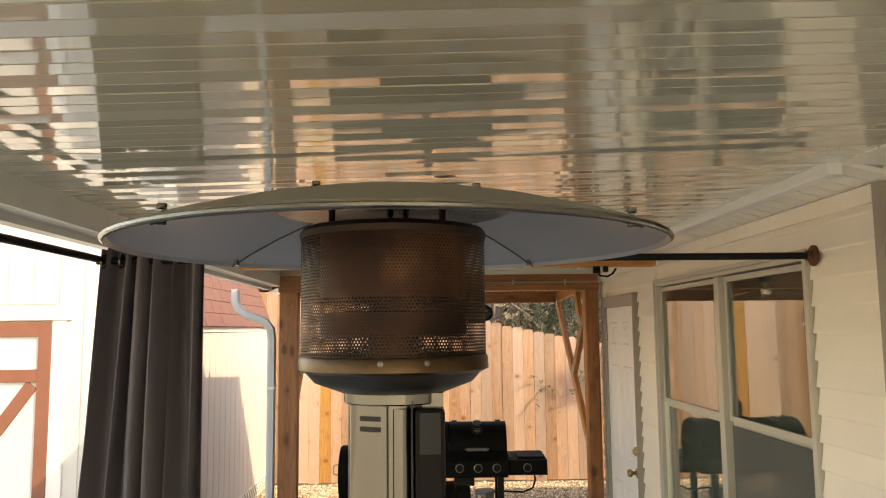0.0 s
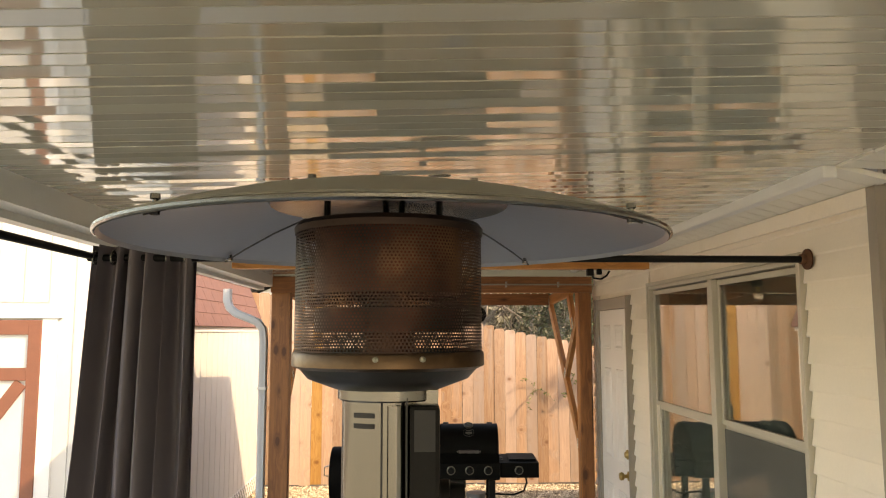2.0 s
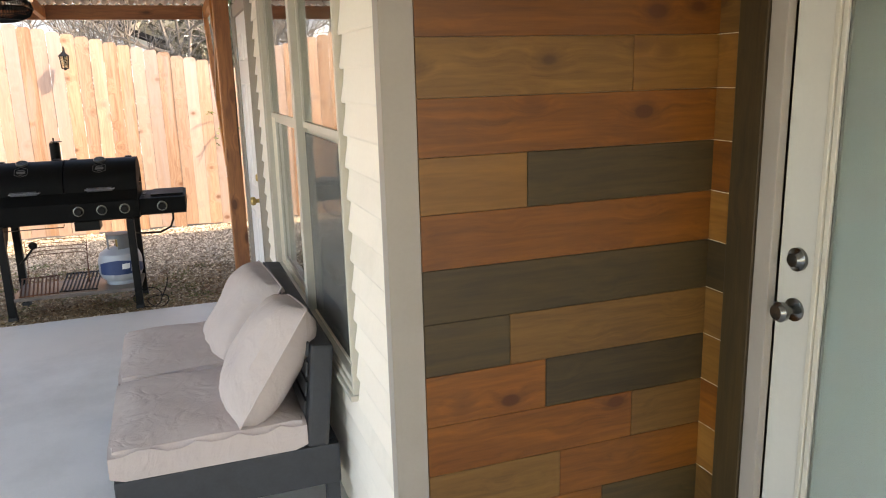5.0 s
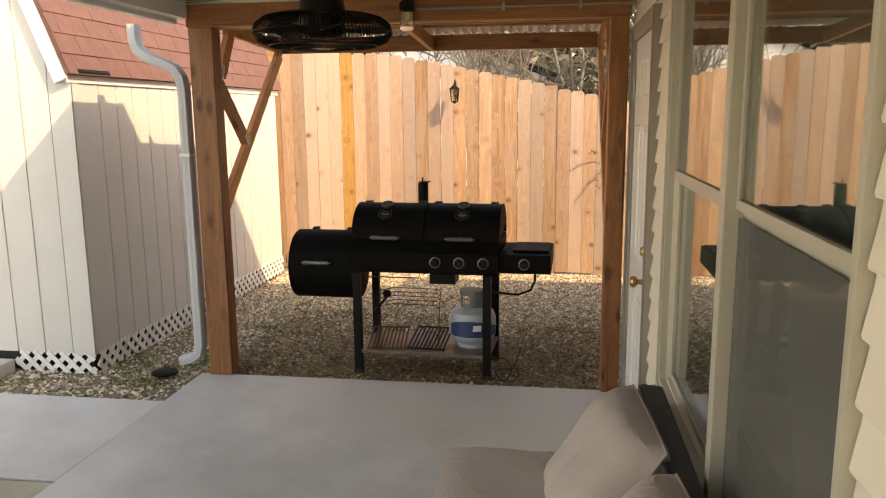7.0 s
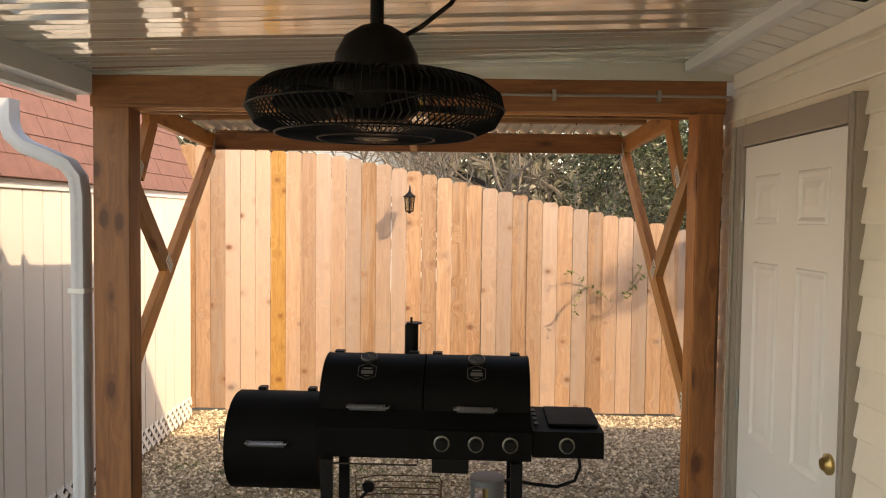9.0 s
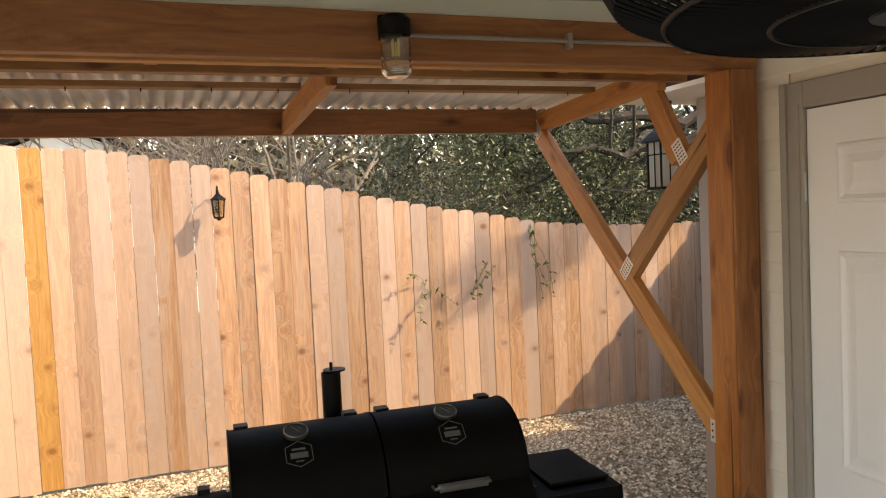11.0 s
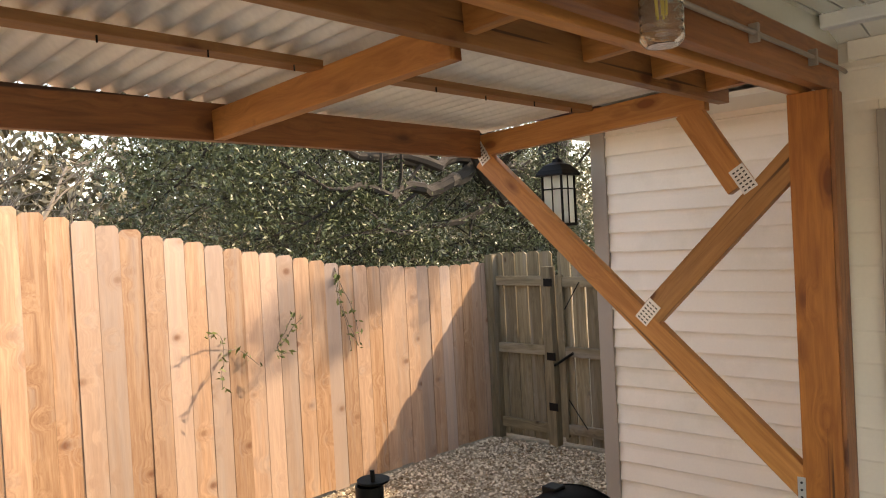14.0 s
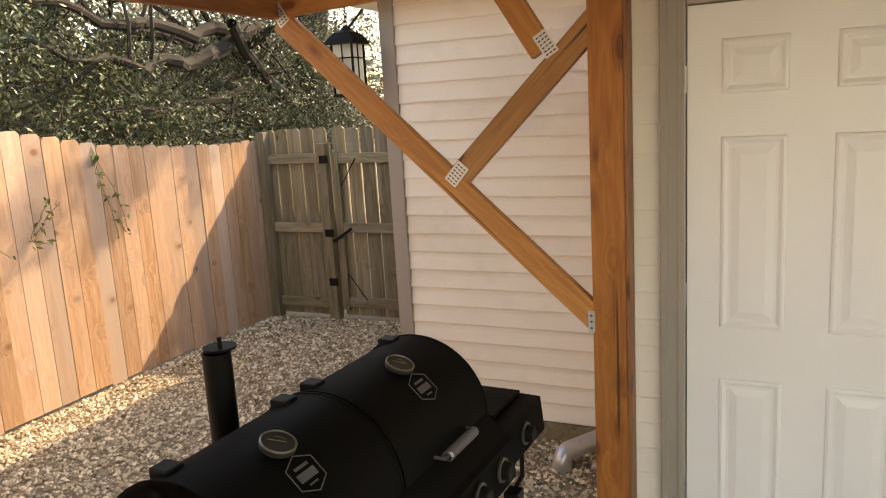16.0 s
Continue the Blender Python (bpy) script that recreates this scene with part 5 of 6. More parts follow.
    for x in (-0.006, 0.0245):
        part("seam", set_in(box(mesh(), x - 0.0012, x + 0.0012, -0.0612, -0.056, 1.60, 1.80), base), M_HOLE, hd)
    part("collar", lathe(mesh(), [(0.067, 1.578), (0.068, 1.580), (0.068, 1.596), (0.064, 1.60)], 48, base), M_STEEL, hd, smooth=True)
    part("collar", lathe(mesh(), [(0.064, 1.794), (0.066, 1.796), (0.066, 1.808), (0.060, 1.810)], 48, base), M_STEEL, hd, smooth=True)
    pn = part("control_panel", set_in(box(mesh(), 0.028, 0.066, -0.062, 0.040, 1.60, 1.79, 0.006), base), M_BLACKMET, hd, "black control plate")
    part("warning_plate", set_in(box(mesh(), 0.034, 0.060, -0.0645, -0.0622, 1.735, 1.785), base), M_HOLE, hd)
    part("control_knob", lathe(mesh(), [(0.026, 0.0), (0.026, 0.012), (0.022, 0.014), (0.021, 0.032), (0.0, 0.034)], 28, base @ pose(0.066, -0.02, 1.668, 0, 90, 0)), M_BLACKMET, pn, "black control knob", smooth=True)
    part("pole", lathe(mesh(), [(0.035, 0.80), (0.035, 1.58)], 40, base), M_STEEL, h, "steel pole", smooth=True)
    part("pole_slot", lathe(mesh(), [(0.0, 0.0), (0.005, 0.0), (0.005, 0.001), (0.0, 0.0011)], 16, base @ Matrix.Translation((-0.018, -0.031, 1.53)) @ pose(0, 0, 0, 90, 0, -30) @ Matrix.Diagonal((1.0, 2.0, 1, 1)), caps=False), M_HOLE, h)
    def wrap(a0, a1, z0, z1, r):
        """A patch wrapped round the pole."""
        bm = mesh()
        k = 10
        lo = [bm.verts.new((hx + r * math.cos(radians(a0 + (a1 - a0) * i / k)), hy + r * math.sin(radians(a0 + (a1 - a0) * i / k)), z0)) for i in range(k + 1)]
        hi = [bm.verts.new((v.co.x, v.co.y, z1)) for v in lo]
        for i in range(k):
            bm.faces.new((lo[i], lo[i + 1], hi[i + 1], hi[i]))
        return bm
    sticker = part("warning_label", wrap(-104, -15, 1.25, 1.455, 0.0402), paint("silver label film", (0.50, 0.47, 0.40), 0.4, 0.5, vary=0.08), h, "silver warning label", smooth=True)
    part("label_heading", wrap(-104, -15, 1.440, 1.455, 0.0405), M_HOLE, sticker, smooth=True)
    rng = random.Random(12)
    for k in range(24):
        part("label_line", wrap(-100, -34 + rng.uniform(-16, 12), 1.432 - 0.0072 * k, 1.4345 - 0.0072 * k, 0.0405), M_BEZEL, sticker, smooth=True)
    part("tank_housing", lathe(mesh(), [(0.20, 0.25), (0.20, 0.76), (0.17, 0.80), (0.035, 0.81)], 48, base), M_STEEL, h, smooth=True)
    part("base_plate", lathe(mesh(), [(0.23, 0.2266), (0.23, 0.245), (0.20, 0.256)], 48, base), M_STEEL, h, smooth=True)


heater()

# ---------------------------------------------------------------- sofa
def pillow(m, w, h, t, name, parent=None, label="", cat=""):
    """A plump square cushion with seams, w by h and t thick, in the pose m."""
    bm = mesh()
    n = 18
    rng = random.Random(int(w * 1000 + h * 77))
    ph = rng.uniform(0, 6)
    top, bot = [], []
    for j in range(n + 1):
        for i in range(n + 1):
            u, v = 2 * i / n - 1, 2 * j / n - 1
            f = ((1 - u ** 4) * (1 - v ** 4)) ** 0.5
            pinch = 1 - 0.05 * (abs(u * v)) ** 2
            wr = 0.006 * math.sin(5 * u + 3 * v + ph) * f + 0.004 * math.sin(11 * v - 4 * u + ph)*f
            x, y = u * w / 2 * (1 - 0.035 * (1 - v * v)) * pinch, v * h / 2 * (1 - 0.035 * (1 - u * u)) * pinch
            top.append(bm.verts.new(m @ Vector((x, y, t / 2 * f + wr))))
            edge = i in (0, n) or j in (0, n)
            bot.append(top[-1] if edge else bm.verts.new(m @ Vector((x, y, -t / 2 * f))))
    for j in range(n):
        for i in range(n):
            a, b, c, d2 = j * (n + 1) + i, j * (n + 1) + i + 1, (j + 1) * (n + 1) + i + 1, (j + 1) * (n + 1) + i
            bm.faces.new((top[a], top[b], top[c], top[d2]))
            q = []
            for k in (bot[d2], bot[c], bot[b], bot[a]):
                if k not in q:
                    q.append(k)
            if len(q) > 2 and len({top[a], top[b], top[c], top[d2]} & set(q)) < len(q):
                bm.faces.new(q)
    ob = part(name, bm, M_CUSHION, parent, label, smooth=True)
    bm = mesh()
    loop = []
    for k in range(4 * n):
        s, i = divmod(k, n)
        u, v = ((2 * i / n - 1, -1), (1, 2 * i / n - 1), (1 - 2 * i / n, 1), (-1, 1 - 2 * i / n))[s]
        pinch = 1 - 0.05 * abs(u * v) ** 2
        loop.append(m @ Vector((u * w / 2 * (1 - 0.035 * (1 - v * v)) * pinch, v * h / 2 * (1 - 0.035 * (1 - u * u)) * pinch, 0)))
    tube(bm, loop, 0.004, 6, close=True)
    part("piping", bm, M_CUSHION, ob, smooth=True)
    if cat:
        tagged(ob, label, cat, "cushions on the sofa")
    return ob


def soft_slab(x0, x1, y0, y1, z0, z1, name, parent, label=""):
    """A boxy seat cushion with rounded edges and a crowned top."""
    bm = mesh()
    bmesh.ops.create_grid(bm, x_segments=14, y_segments=14, size=0.5)
    for v in bm.verts:
        u, w = v.co.x * 2, v.co.y * 2
        f = (1 - u ** 6) * (1 - w ** 6)
        v.co = Vector((x0 + (u + 1) / 2 * (x1 - x0), y0 + (w + 1) / 2 * (y1 - y0), z1 - 0.018 + 0.024 * f + 0.003 * math.sin(7 * u + 5 * w)))
    r = bmesh.ops.extrude_face_region(bm, geom=bm.faces[:])
    for v in r["geom"]:
        if isinstance(v, bmesh.types.BMVert):
            v.co.z = z0
    es = [e for e in bm.edges if e.is_manifold and e.calc_face_angle(0) > 0.9]
    bmesh.ops.bevel(bm, geom=es, offset=0.016, segments=3, affect="EDGES")
    return part(name, bm, M_CUSHION, parent, label, smooth=True)


def sofa():
    s = thing("outdoor_sofa", (0.85, 3.6, 0), "low charcoal outdoor loveseat against the house wall", "sofa")
    x0, x1, y0, y1 = 0.475, 1.255, 2.95, 4.34
    bm = mesh()
    box(bm, x0, x1, y0, y0 + 0.05, 0.14, 0.30, 0.006)
    box(bm, x0, x1, y1 - 0.05, y1, 0.14, 0.30, 0.006)
    box(bm, x0, x0 + 0.05, y0 + 0.05, y1 - 0.05, 0.14, 0.30, 0.006)
    box(bm, x1 - 0.05, x1, y0 + 0.05, y1 - 0.05, 0.14, 0.30, 0.006)
    box(bm, x0 + 0.05, x1 - 0.05, y0 + 0.05, y1 - 0.05, 0.26, 0.29)
    part("seat_frame", bm, M_SOFA, s)
    for x in (x0 + 0.03, x1 - 0.03):
        for y in (y0 + 0.03, y1 - 0.03):
            part("leg", box(mesh(), x - 0.025, x + 0.025, y - 0.025, y + 0.025, 0.0, 0.14, 0.004), M_SOFA, s)
    m, ln = along((1.165, y0, 0.30), (1.205, y0, 0.69), (-1, 0, 0))
    b = part("backrest", box(mesh(), 0, ln, 0, y1 - y0, -0.052, 0.03, 0.012), M_SOFA, s, at=m)
    for k in range(5):
        part("back_slat", box(mesh(), 0.04 + k * 0.075, 0.095 + k * 0.075, 0.03, y1 - y0 - 0.03, 0.032, 0.041, 0.003), M_SOFA, b, at=m)
    mid = 3.645
    c1 = soft_slab(x0 - 0.01, 1.14, y0, mid - 0.004, 0.302, 0.425, "seat_cushion", None)
    c2 = soft_slab(x0 - 0.01, 1.14, mid + 0.004, y1, 0.302, 0.425, "seat_cushion", None)
    for c in (c1, c2):
        tagged(c, "square taupe seat cushion lying on the sofa", "cushion", "cushions on the sofa")
    # back cushions leaning on the backrest
    for y, turn, z, x, tip, wide in ((3.95, 4, 0.525, 1.025, 0, 0.58), (3.25, -8, 0.575, 1.045, 12, 0.62)):
        m = Matrix.Translation((x, y, z)) @ pose(0, 0, 0, 0, 0, turn) @ pose(0, 0, 0, 0, -56, 0) @ pose(0, 0, 0, 0, 0, tip)
        pillow(m, 0.50, wide, 0.24, "back_cushion", None, "plump taupe back cushion leaning on the sofa back", "cushion")


sofa()

# ---------------------------------------------------------------- fan on its board
timber_ob = timber("ceiling_board", (-1.30, 4.50, 2.29), (1.235, 4.50, 2.29), 0.09, 0.062, M_PINE)
tagged(timber_ob, "pine board fixed across under the patio ceiling", "board")


def fan():
    fx, fy = -0.03, 4.50
    f = thing("cage_fan", (fx, fy, 2.25), "black caged ceiling fan hanging from the pine board", "fan")
    b = Matrix.Translation((fx, fy, 0))
    part("canopy", lathe(mesh(), [(0.012, 2.20), (0.045, 2.215), (0.05, 2.258)], 28, b), M_BLACKMET, f, smooth=True)
    part("downrod", lathe(mesh(), [(0.014, 2.13), (0.014, 2.22)], 16, b), M_BLACKMET, f, smooth=True)
    part("motor_housing", lathe(mesh(), [(0.0, 1.955), (0.06, 1.957), (0.085, 1.97), (0.088, 2.06), (0.084, 2.09), (0.066, 2.125), (0.035, 2.145), (0.014, 2.152)], 40, b, caps=False), M_BLACKMET, f, "domed black motor housing", smooth=True)
    cg = part("cage_hub", lathe(mesh(), [(0.0, 1.918), (0.045, 1.918), (0.048, 1.924), (0.0, 1.928)], 32, b, caps=False), M_BLACKMET, f, smooth=True)
    part("cap_badge", lathe(mesh(), [(0.016, 1.9168), (0.018, 1.9162), (0.026, 1.9165), (0.026, 1.918)], 24, b, caps=False), M_RING, cg, smooth=True)
    n = 108
    for k in range(n):
        a = 2 * math.pi * k / n
        c, s = math.cos(a), math.sin(a)
        sw = 0.10
        pts = []
        for r, z, tw in ((0.045, 1.922, sw), (0.12, 1.920, sw * 0.6), (0.20, 1.926, sw * 0.25), (0.245, 1.945, 0.05), (0.262, 1.975, 0.0), (0.255, 2.005, 0), (0.225, 2.028, 0.0), (0.16, 2.038, -0.03), (0.088, 2.040, -0.06)):
            ca, sa = math.cos(a + tw), math.sin(a + tw)
            pts.append(b @ Vector((r * ca, r * sa, z)))
        part("cage_wire", tube(mesh(), pts, 0.0021, 4), M_BLACKMET, f)
    for r, z in ((0.263, 1.975), (0.12, 1.9185), (0.205, 1.926), (0.20, 2.035)):
        part("cage_ring", tube(mesh(), [b @ Vector((r * math.cos(math.pi * i / 32), r * math.sin(math.pi * i / 32), z)) for i in range(64)], 0.0024, 5, close=True), M_BLACKMET, f, smooth=True)
    for k in range(5):
        m = b @ Matrix.Translation((0, 0, 1.985)) @ pose(0, 0, 0, 0, 0, 72 * k + 12) @ pose(0, 0, 0, 18, 0, 0)
        bm = prism(mesh(), [(0.06, -0.022), (0.16, -0.05), (0.225, -0.055), (0.238, -0.02), (0.235, 0.03), (0.17, 0.04), (0.06, 0.022)], "z", -0.0015, 0.0015)
        part("blade", bm, M_BLACKMET, f, at=m)
    part("power_cord", tube(mesh(), [(fx + 0.04, fy, 2.12), (fx + 0.09, fy + 0.01, 2.15), (fx + 0.15, fy + 0.02, 2.20), (fx + 0.19, fy + 0.02, 2.255), (fx + 0.21, fy + 0.02, 2.30)], 0.005, 6), M_BLACKMET, f, smooth=True)


fan()
w = thing("cord_loop", (0.96, 4.46, 2.25), "black cord end looped under the pine board", "cord")
part("cord", tube(mesh(), [(0.86, 4.45, 2.258), (0.865, 4.45, 2.235), (0.885, 4.44, 2.20), (0.93, 4.44, 2.195), (0.965, 4.445, 2.215), (0.985, 4.45, 2.245)], 0.006, 6), M_BLACKMET, w, smooth=True)
part("plug", box(mesh(), 0.845, 0.885, 4.43, 4.47, 2.215, 2.258, 0.005), M_BLACKMET, w)
part("plug", box(mesh(), 0.905, 0.935, 4.43, 4.46, 2.222, 2.258, 0.005), M_BLACKMET, w)

# ---------------------------------------------------------------- curtain and its rods
RY, RZ = 2.693, 2.150
r = thing("curtain_rod", (0, RY, RZ), "black iron pipe curtain rod across the patio", "curtain rod")
part("pipe", tube(mesh(), [(-1.40, RY, RZ), (1.275, RY, RZ)], 0.0135, 12), M_BLACKMET, r, smooth=True)
part("flange", lathe(mesh(), [(0.040, 0.0), (0.040, 0.006), (0.020, 0.012), (0.019, 0.03), (0.013, 0.03)], 28, pose(1.286, RY, RZ, 0, -90, 0)), M_RUST, r, "rusty round wall flange", smooth=True)
r2 = thing("side_curtain_rod", (-1.385, 1.0, RZ), "black iron pipe curtain rod along the open side", "curtain rod")
part("pipe", tube(mesh(), [(-1.385, -2.9, 2.165), (-1.385, RY - 0.015, 2.155)], 0.0135, 12), M_BLACKMET, r2, smooth=True)
part("hanger", tube(mesh(), [(-1.385, 0.2, 2.16), (-1.385, 0.2, 2.36)], 0.006), M_BLACKMET, r2)


def curtain():
    c = thing("curtain", (-1.2, RY, 0.03), "dark grey-brown grommet curtain drawn to the side", "curtain")
    bm = mesh()
    n, rows = 150, 22
    grid = []
    for j in range(rows + 1):
        t = j / rows
        z = 2.195 - t * 2.15
        line = []
        for i in range(n + 1):
            u = i / n
            x = -1.385 + u * (0.385 - 0.0 * t) - 0.17 * t * (1 - u) ** 1.5
            amp = 0.032 + 0.030 * t
            y = RY + amp * math.sin(u * 2 * math.pi * 6.5 + 0.5 * math.sin(t * 3 + u * 4)) + 0.012 * math.sin(u * 41 + 2 * t)
            line.append(bm.verts.new((x + 0.012 * math.sin(u * 30 + t * 2), y, z)))
        grid.append(line)
    for a, b in zip(grid, grid[1:]):
        for i in range(n):
            bm.faces.new((a[i], a[i + 1], b[i + 1], b[i]))
    r = bmesh.ops.extrude_face_region(bm, geom=bm.faces[:])
    for v in r["geom"]:
        if isinstance(v, bmesh.types.BMVert):
            v.co.y += 0.004
    part("cloth", bm, M_CURTAIN, c, smooth=True)
    for k in range(6):
        x = -1.375 + k * 0.066
        ring = [Vector((x, RY + 0.024 * math.cos(a * math.pi / 12), RZ + 0.024 * math.sin(a * math.pi / 12))) for a in range(24)]
        part("grommet", tube(mesh(), ring, 0.0045, 6, close=True), M_STEEL, c, "steel grommet ring", smooth=True)


curtain()

# ---------------------------------------------------------------- lamps and fittings
def sconce():
    s = thing("wall_lamp", (1.77, 2.20, 2.0), "black outdoor wall lamp with a glass cylinder", "wall lamp")
    cx, cy = 1.765, 2.105
    part("back_plate", box(mesh(), 1.715, 1.825, 2.228, 2.2485, 2.005, 2.175, 0.006), M_BLACKMET, s)
    part("arm", tube(mesh(), [(1.77, 2.235, 2.10), (cx, cy + 0.03, 2.10), (cx, cy, 2.085)], 0.011, 8), M_BLACKMET, s, smooth=True)
    b = Matrix.Translation((cx, cy, 0))
    part("cap", lathe(mesh(), [(0.0, 2.112), (0.018, 2.110), (0.024, 2.092), (0.062, 2.072), (0.078, 2.052), (0.078, 2.046), (0.05, 2.046)], 32, b, caps=False), M_BLACKMET, s, smooth=True)
    part("glass_cylinder", lathe(mesh(), [(0.046, 1.892), (0.046, 2.046), (0.043, 2.046), (0.043, 1.892)], 32, b, caps=False), M_SEED, s, "clear seeded glass", smooth=True)
    part("bottom_ring", lathe(mesh(), [(0.0, 1.878), (0.066, 1.878), (0.066, 1.888), (0.0, 1.890)], 32, b, caps=False), M_BLACKMET, s, smooth=True)
    for k in range(4):
        a = radians(45 + 90 * k)
        part("bar", tube(mesh(), [(cx + 0.056 * math.cos(a), cy + 0.056 * math.sin(a), 1.885), (cx + 0.056 * math.cos(a), cy + 0.056 * math.sin(a), 2.055)], 0.005, 6), M_BLACKMET, s)
    ring = [(cx + 0.056 * math.cos(i * math.pi / 16), cy + 0.056 * math.sin(i * math.pi / 16), 2.01) for i in range(32)]
    part("band", tube(mesh(), ring, 0.004, 6, close=True), M_BLACKMET, s, smooth=True)
    part("bulb", lathe(mesh(), [(0.0, 1.925), (0.016, 1.93), (0.024, 1.955), (0.018, 1.985), (0.012, 2.0), (0.012, 2.045)], 18, b), M_WHITE, s, smooth=True)


M_SEED = glass("seeded glass", (0.95, 0.96, 0.95), 0.12)
sconce()

c = thing("security_camera", (2.22, 2.17, 2.32), "small black security camera under the soffit", "camera")
part("mount", lathe(mesh(), [(0.035, 2.335), (0.035, 2.362)], 20, pose(2.215, 2.165, 0)), M_BLACKMET, c, smooth=True)
part("housing", lathe(mesh(), [(0.0, 0.0), (0.030, 0.002), (0.034, 0.012), (0.034, 0.085), (0.028, 0.095), (0.0, 0.096)], 24, pose(2.235, 2.20, 2.315, 112, 0, 20), caps=False), M_BLACKMET, c, smooth=True)
part("lens", lathe(mesh(), [(0.0, 0.097), (0.018, 0.0965), (0.019, 0.094)], 20, pose(2.235, 2.20, 2.315, 112, 0, 20), caps=False), M_CHROME, c, smooth=True)


def fence_lamp():
    lx, ly, lz = -0.235, FY - 0.165, 1.86
    f = thing("fence_lamp", (lx, FY, lz), "small black lantern on a bracket on the fence", "lamp")
    part("bracket", tube(mesh(), [(lx, FY - 0.01, lz + 0.02), (lx, FY - 0.06, lz + 0.15), (lx, ly + 0.02, lz + 0.17), (lx, ly, lz + 0.145)], 0.006, 6), M_BLACKMET, f, smooth=True)
    part("back_plate", box(mesh(), lx - 0.02, lx + 0.02, FY - 0.022, FY - 0.0105, lz - 0.03, lz + 0.07, 0.003), M_BLACKMET, f)
    b = pose(lx, ly, lz, 0, 0, 30)
    part("roof", lathe(mesh(), [(0.0, 0.142), (0.008, 0.140), (0.012, 0.118), (0.035, 0.095), (0.066, 0.072), (0.066, 0.066), (0.0, 0.066)], 6, b, caps=False), M_BLACKMET, f)
    part("lantern_glass", lathe(mesh(), [(0.036, -0.062), (0.049, 0.066), (0.046, 0.066), (0.033, -0.062)], 6, b, caps=False), M_AMBER, f, "amber glass panes")
    for k in range(6):
        a = radians(60 * k)
        part("bar", tube(mesh(), [b @ Vector((0.038 * math.cos(a), 0.038 * math.sin(a), -0.064)), b @ Vector((0.051 * math.cos(a), 0.051 * math.sin(a), 0.068))], 0.0045, 5), M_BLACKMET, f)
    part("foot", lathe(mesh(), [(0.0, -0.085), (0.012, -0.083), (0.018, -0.072), (0.042, -0.066), (0.042, -0.058), (0.0, -0.057)], 6, b, caps=False), M_BLACKMET, f)


M_AMBER = glass("amber glass", (0.88, 0.82, 0.68), 0.2)
fence_lamp()


def eave_lantern():
    lx, ly = 2.08, 7.70
    f = thing("hanging_lantern", (lx, ly, 2.33), "black hanging lantern with pale glass under the eave", "lantern")
    b = pose(lx, ly, 0, 0, 0, 45)
    part("canopy", lathe(mesh(), [(0.055, 2.333), (0.055, 2.318), (0.02, 2.308), (0.0, 2.307)], 24, b, caps=False), M_BLACKMET, f, smooth=True)
    for k in range(5):
        z = 2.30 - k * 0.022
        ring = [Vector((lx + (0.007 * math.cos(i * math.pi / 6) if k % 2 else 0), ly + (0 if k % 2 else 0.007 * math.cos(i * math.pi / 6)), z + 0.014 * math.sin(i * math.pi / 6))) for i in range(12)]
        part("chain_link", tube(mesh(), ring, 0.0025, 5, close=True), M_BLACKMET, f)
    part("roof", lathe(mesh(), [(0.0, 2.205), (0.012, 2.203), (0.03, 2.18), (0.07, 2.165), (0.105, 2.135), (0.122, 2.115), (0.122, 2.105), (0.0, 2.105)], 4, b, caps=False), M_BLACKMET, f)
    part("lantern_glass", lathe(mesh(), [(0.080, 1.855), (0.080, 2.105), (0.077, 2.105), (0.077, 1.855)], 4, b, caps=False), M_MILK, f, "pale frosted glass panes")
    for k in range(4):
        a = radians(90 * k)
        part("post", tube(mesh(), [b @ Vector((0.086 * math.cos(a), 0.086 * math.sin(a), 1.845)), b @ Vector((0.086 * math.cos(a), 0.086 * math.sin(a), 2.11))], 0.007, 5), M_BLACKMET, f)
        c2 = radians(90 * k + 90)
        for z in (2.035,):
            part("glazing_bar", tube(mesh(), [b @ Vector((0.084 * math.cos(a), 0.084 * math.sin(a), z)), b @ Vector((0.084 * math.cos(c2), 0.084 * math.sin(c2), z))], 0.004, 5), M_BLACKMET, f)
        mx, my = 0.5 * (math.cos(a) + math.cos(c2)) * 0.084, 0.5 * (math.sin(a) + math.sin(c2)) * 0.084
        part("glazing_bar", tube(mesh(), [b @ Vector((mx, my, 1.85)), b @ Vector((mx, my, 2.105))], 0.004, 5), M_BLACKMET, f)
    part("foot", lathe(mesh(), [(0.0, 1.83), (0.094, 1.838), (0.094, 1.852), (0.0, 1.853)], 4, b, caps=False), M_BLACKMET, f)
    part("bulb", lathe(mesh(), [(0.0, 1.90), (0.02, 1.91), (0.028, 1.95), (0.012, 2.0), (0.012, 2.10)], 16, b), M_WHITE, f, smooth=True)


M_MILK = glass("frosted glass", (0.92, 0.90, 0.84), 0.35)
eave_lantern()

c = thing("conduit", (0.8, 6.065, 2.255), "thin grey metal conduit along the header", "conduit")
part("pipe", tube(mesh(), [(0.05, 6.066, 2.262), (1.24, 6.066, 2.262), (1.28, 6.066, 2.258)], 0.0065, 8), M_CONDUIT, c, smooth=True)
for x in (0.55, 0.98):
    part("clip", box(mesh(), x - 0.008, x + 0.008, 6.056, 6.0795, 2.24, 2.285, 0.002), M_CONDUIT, c)


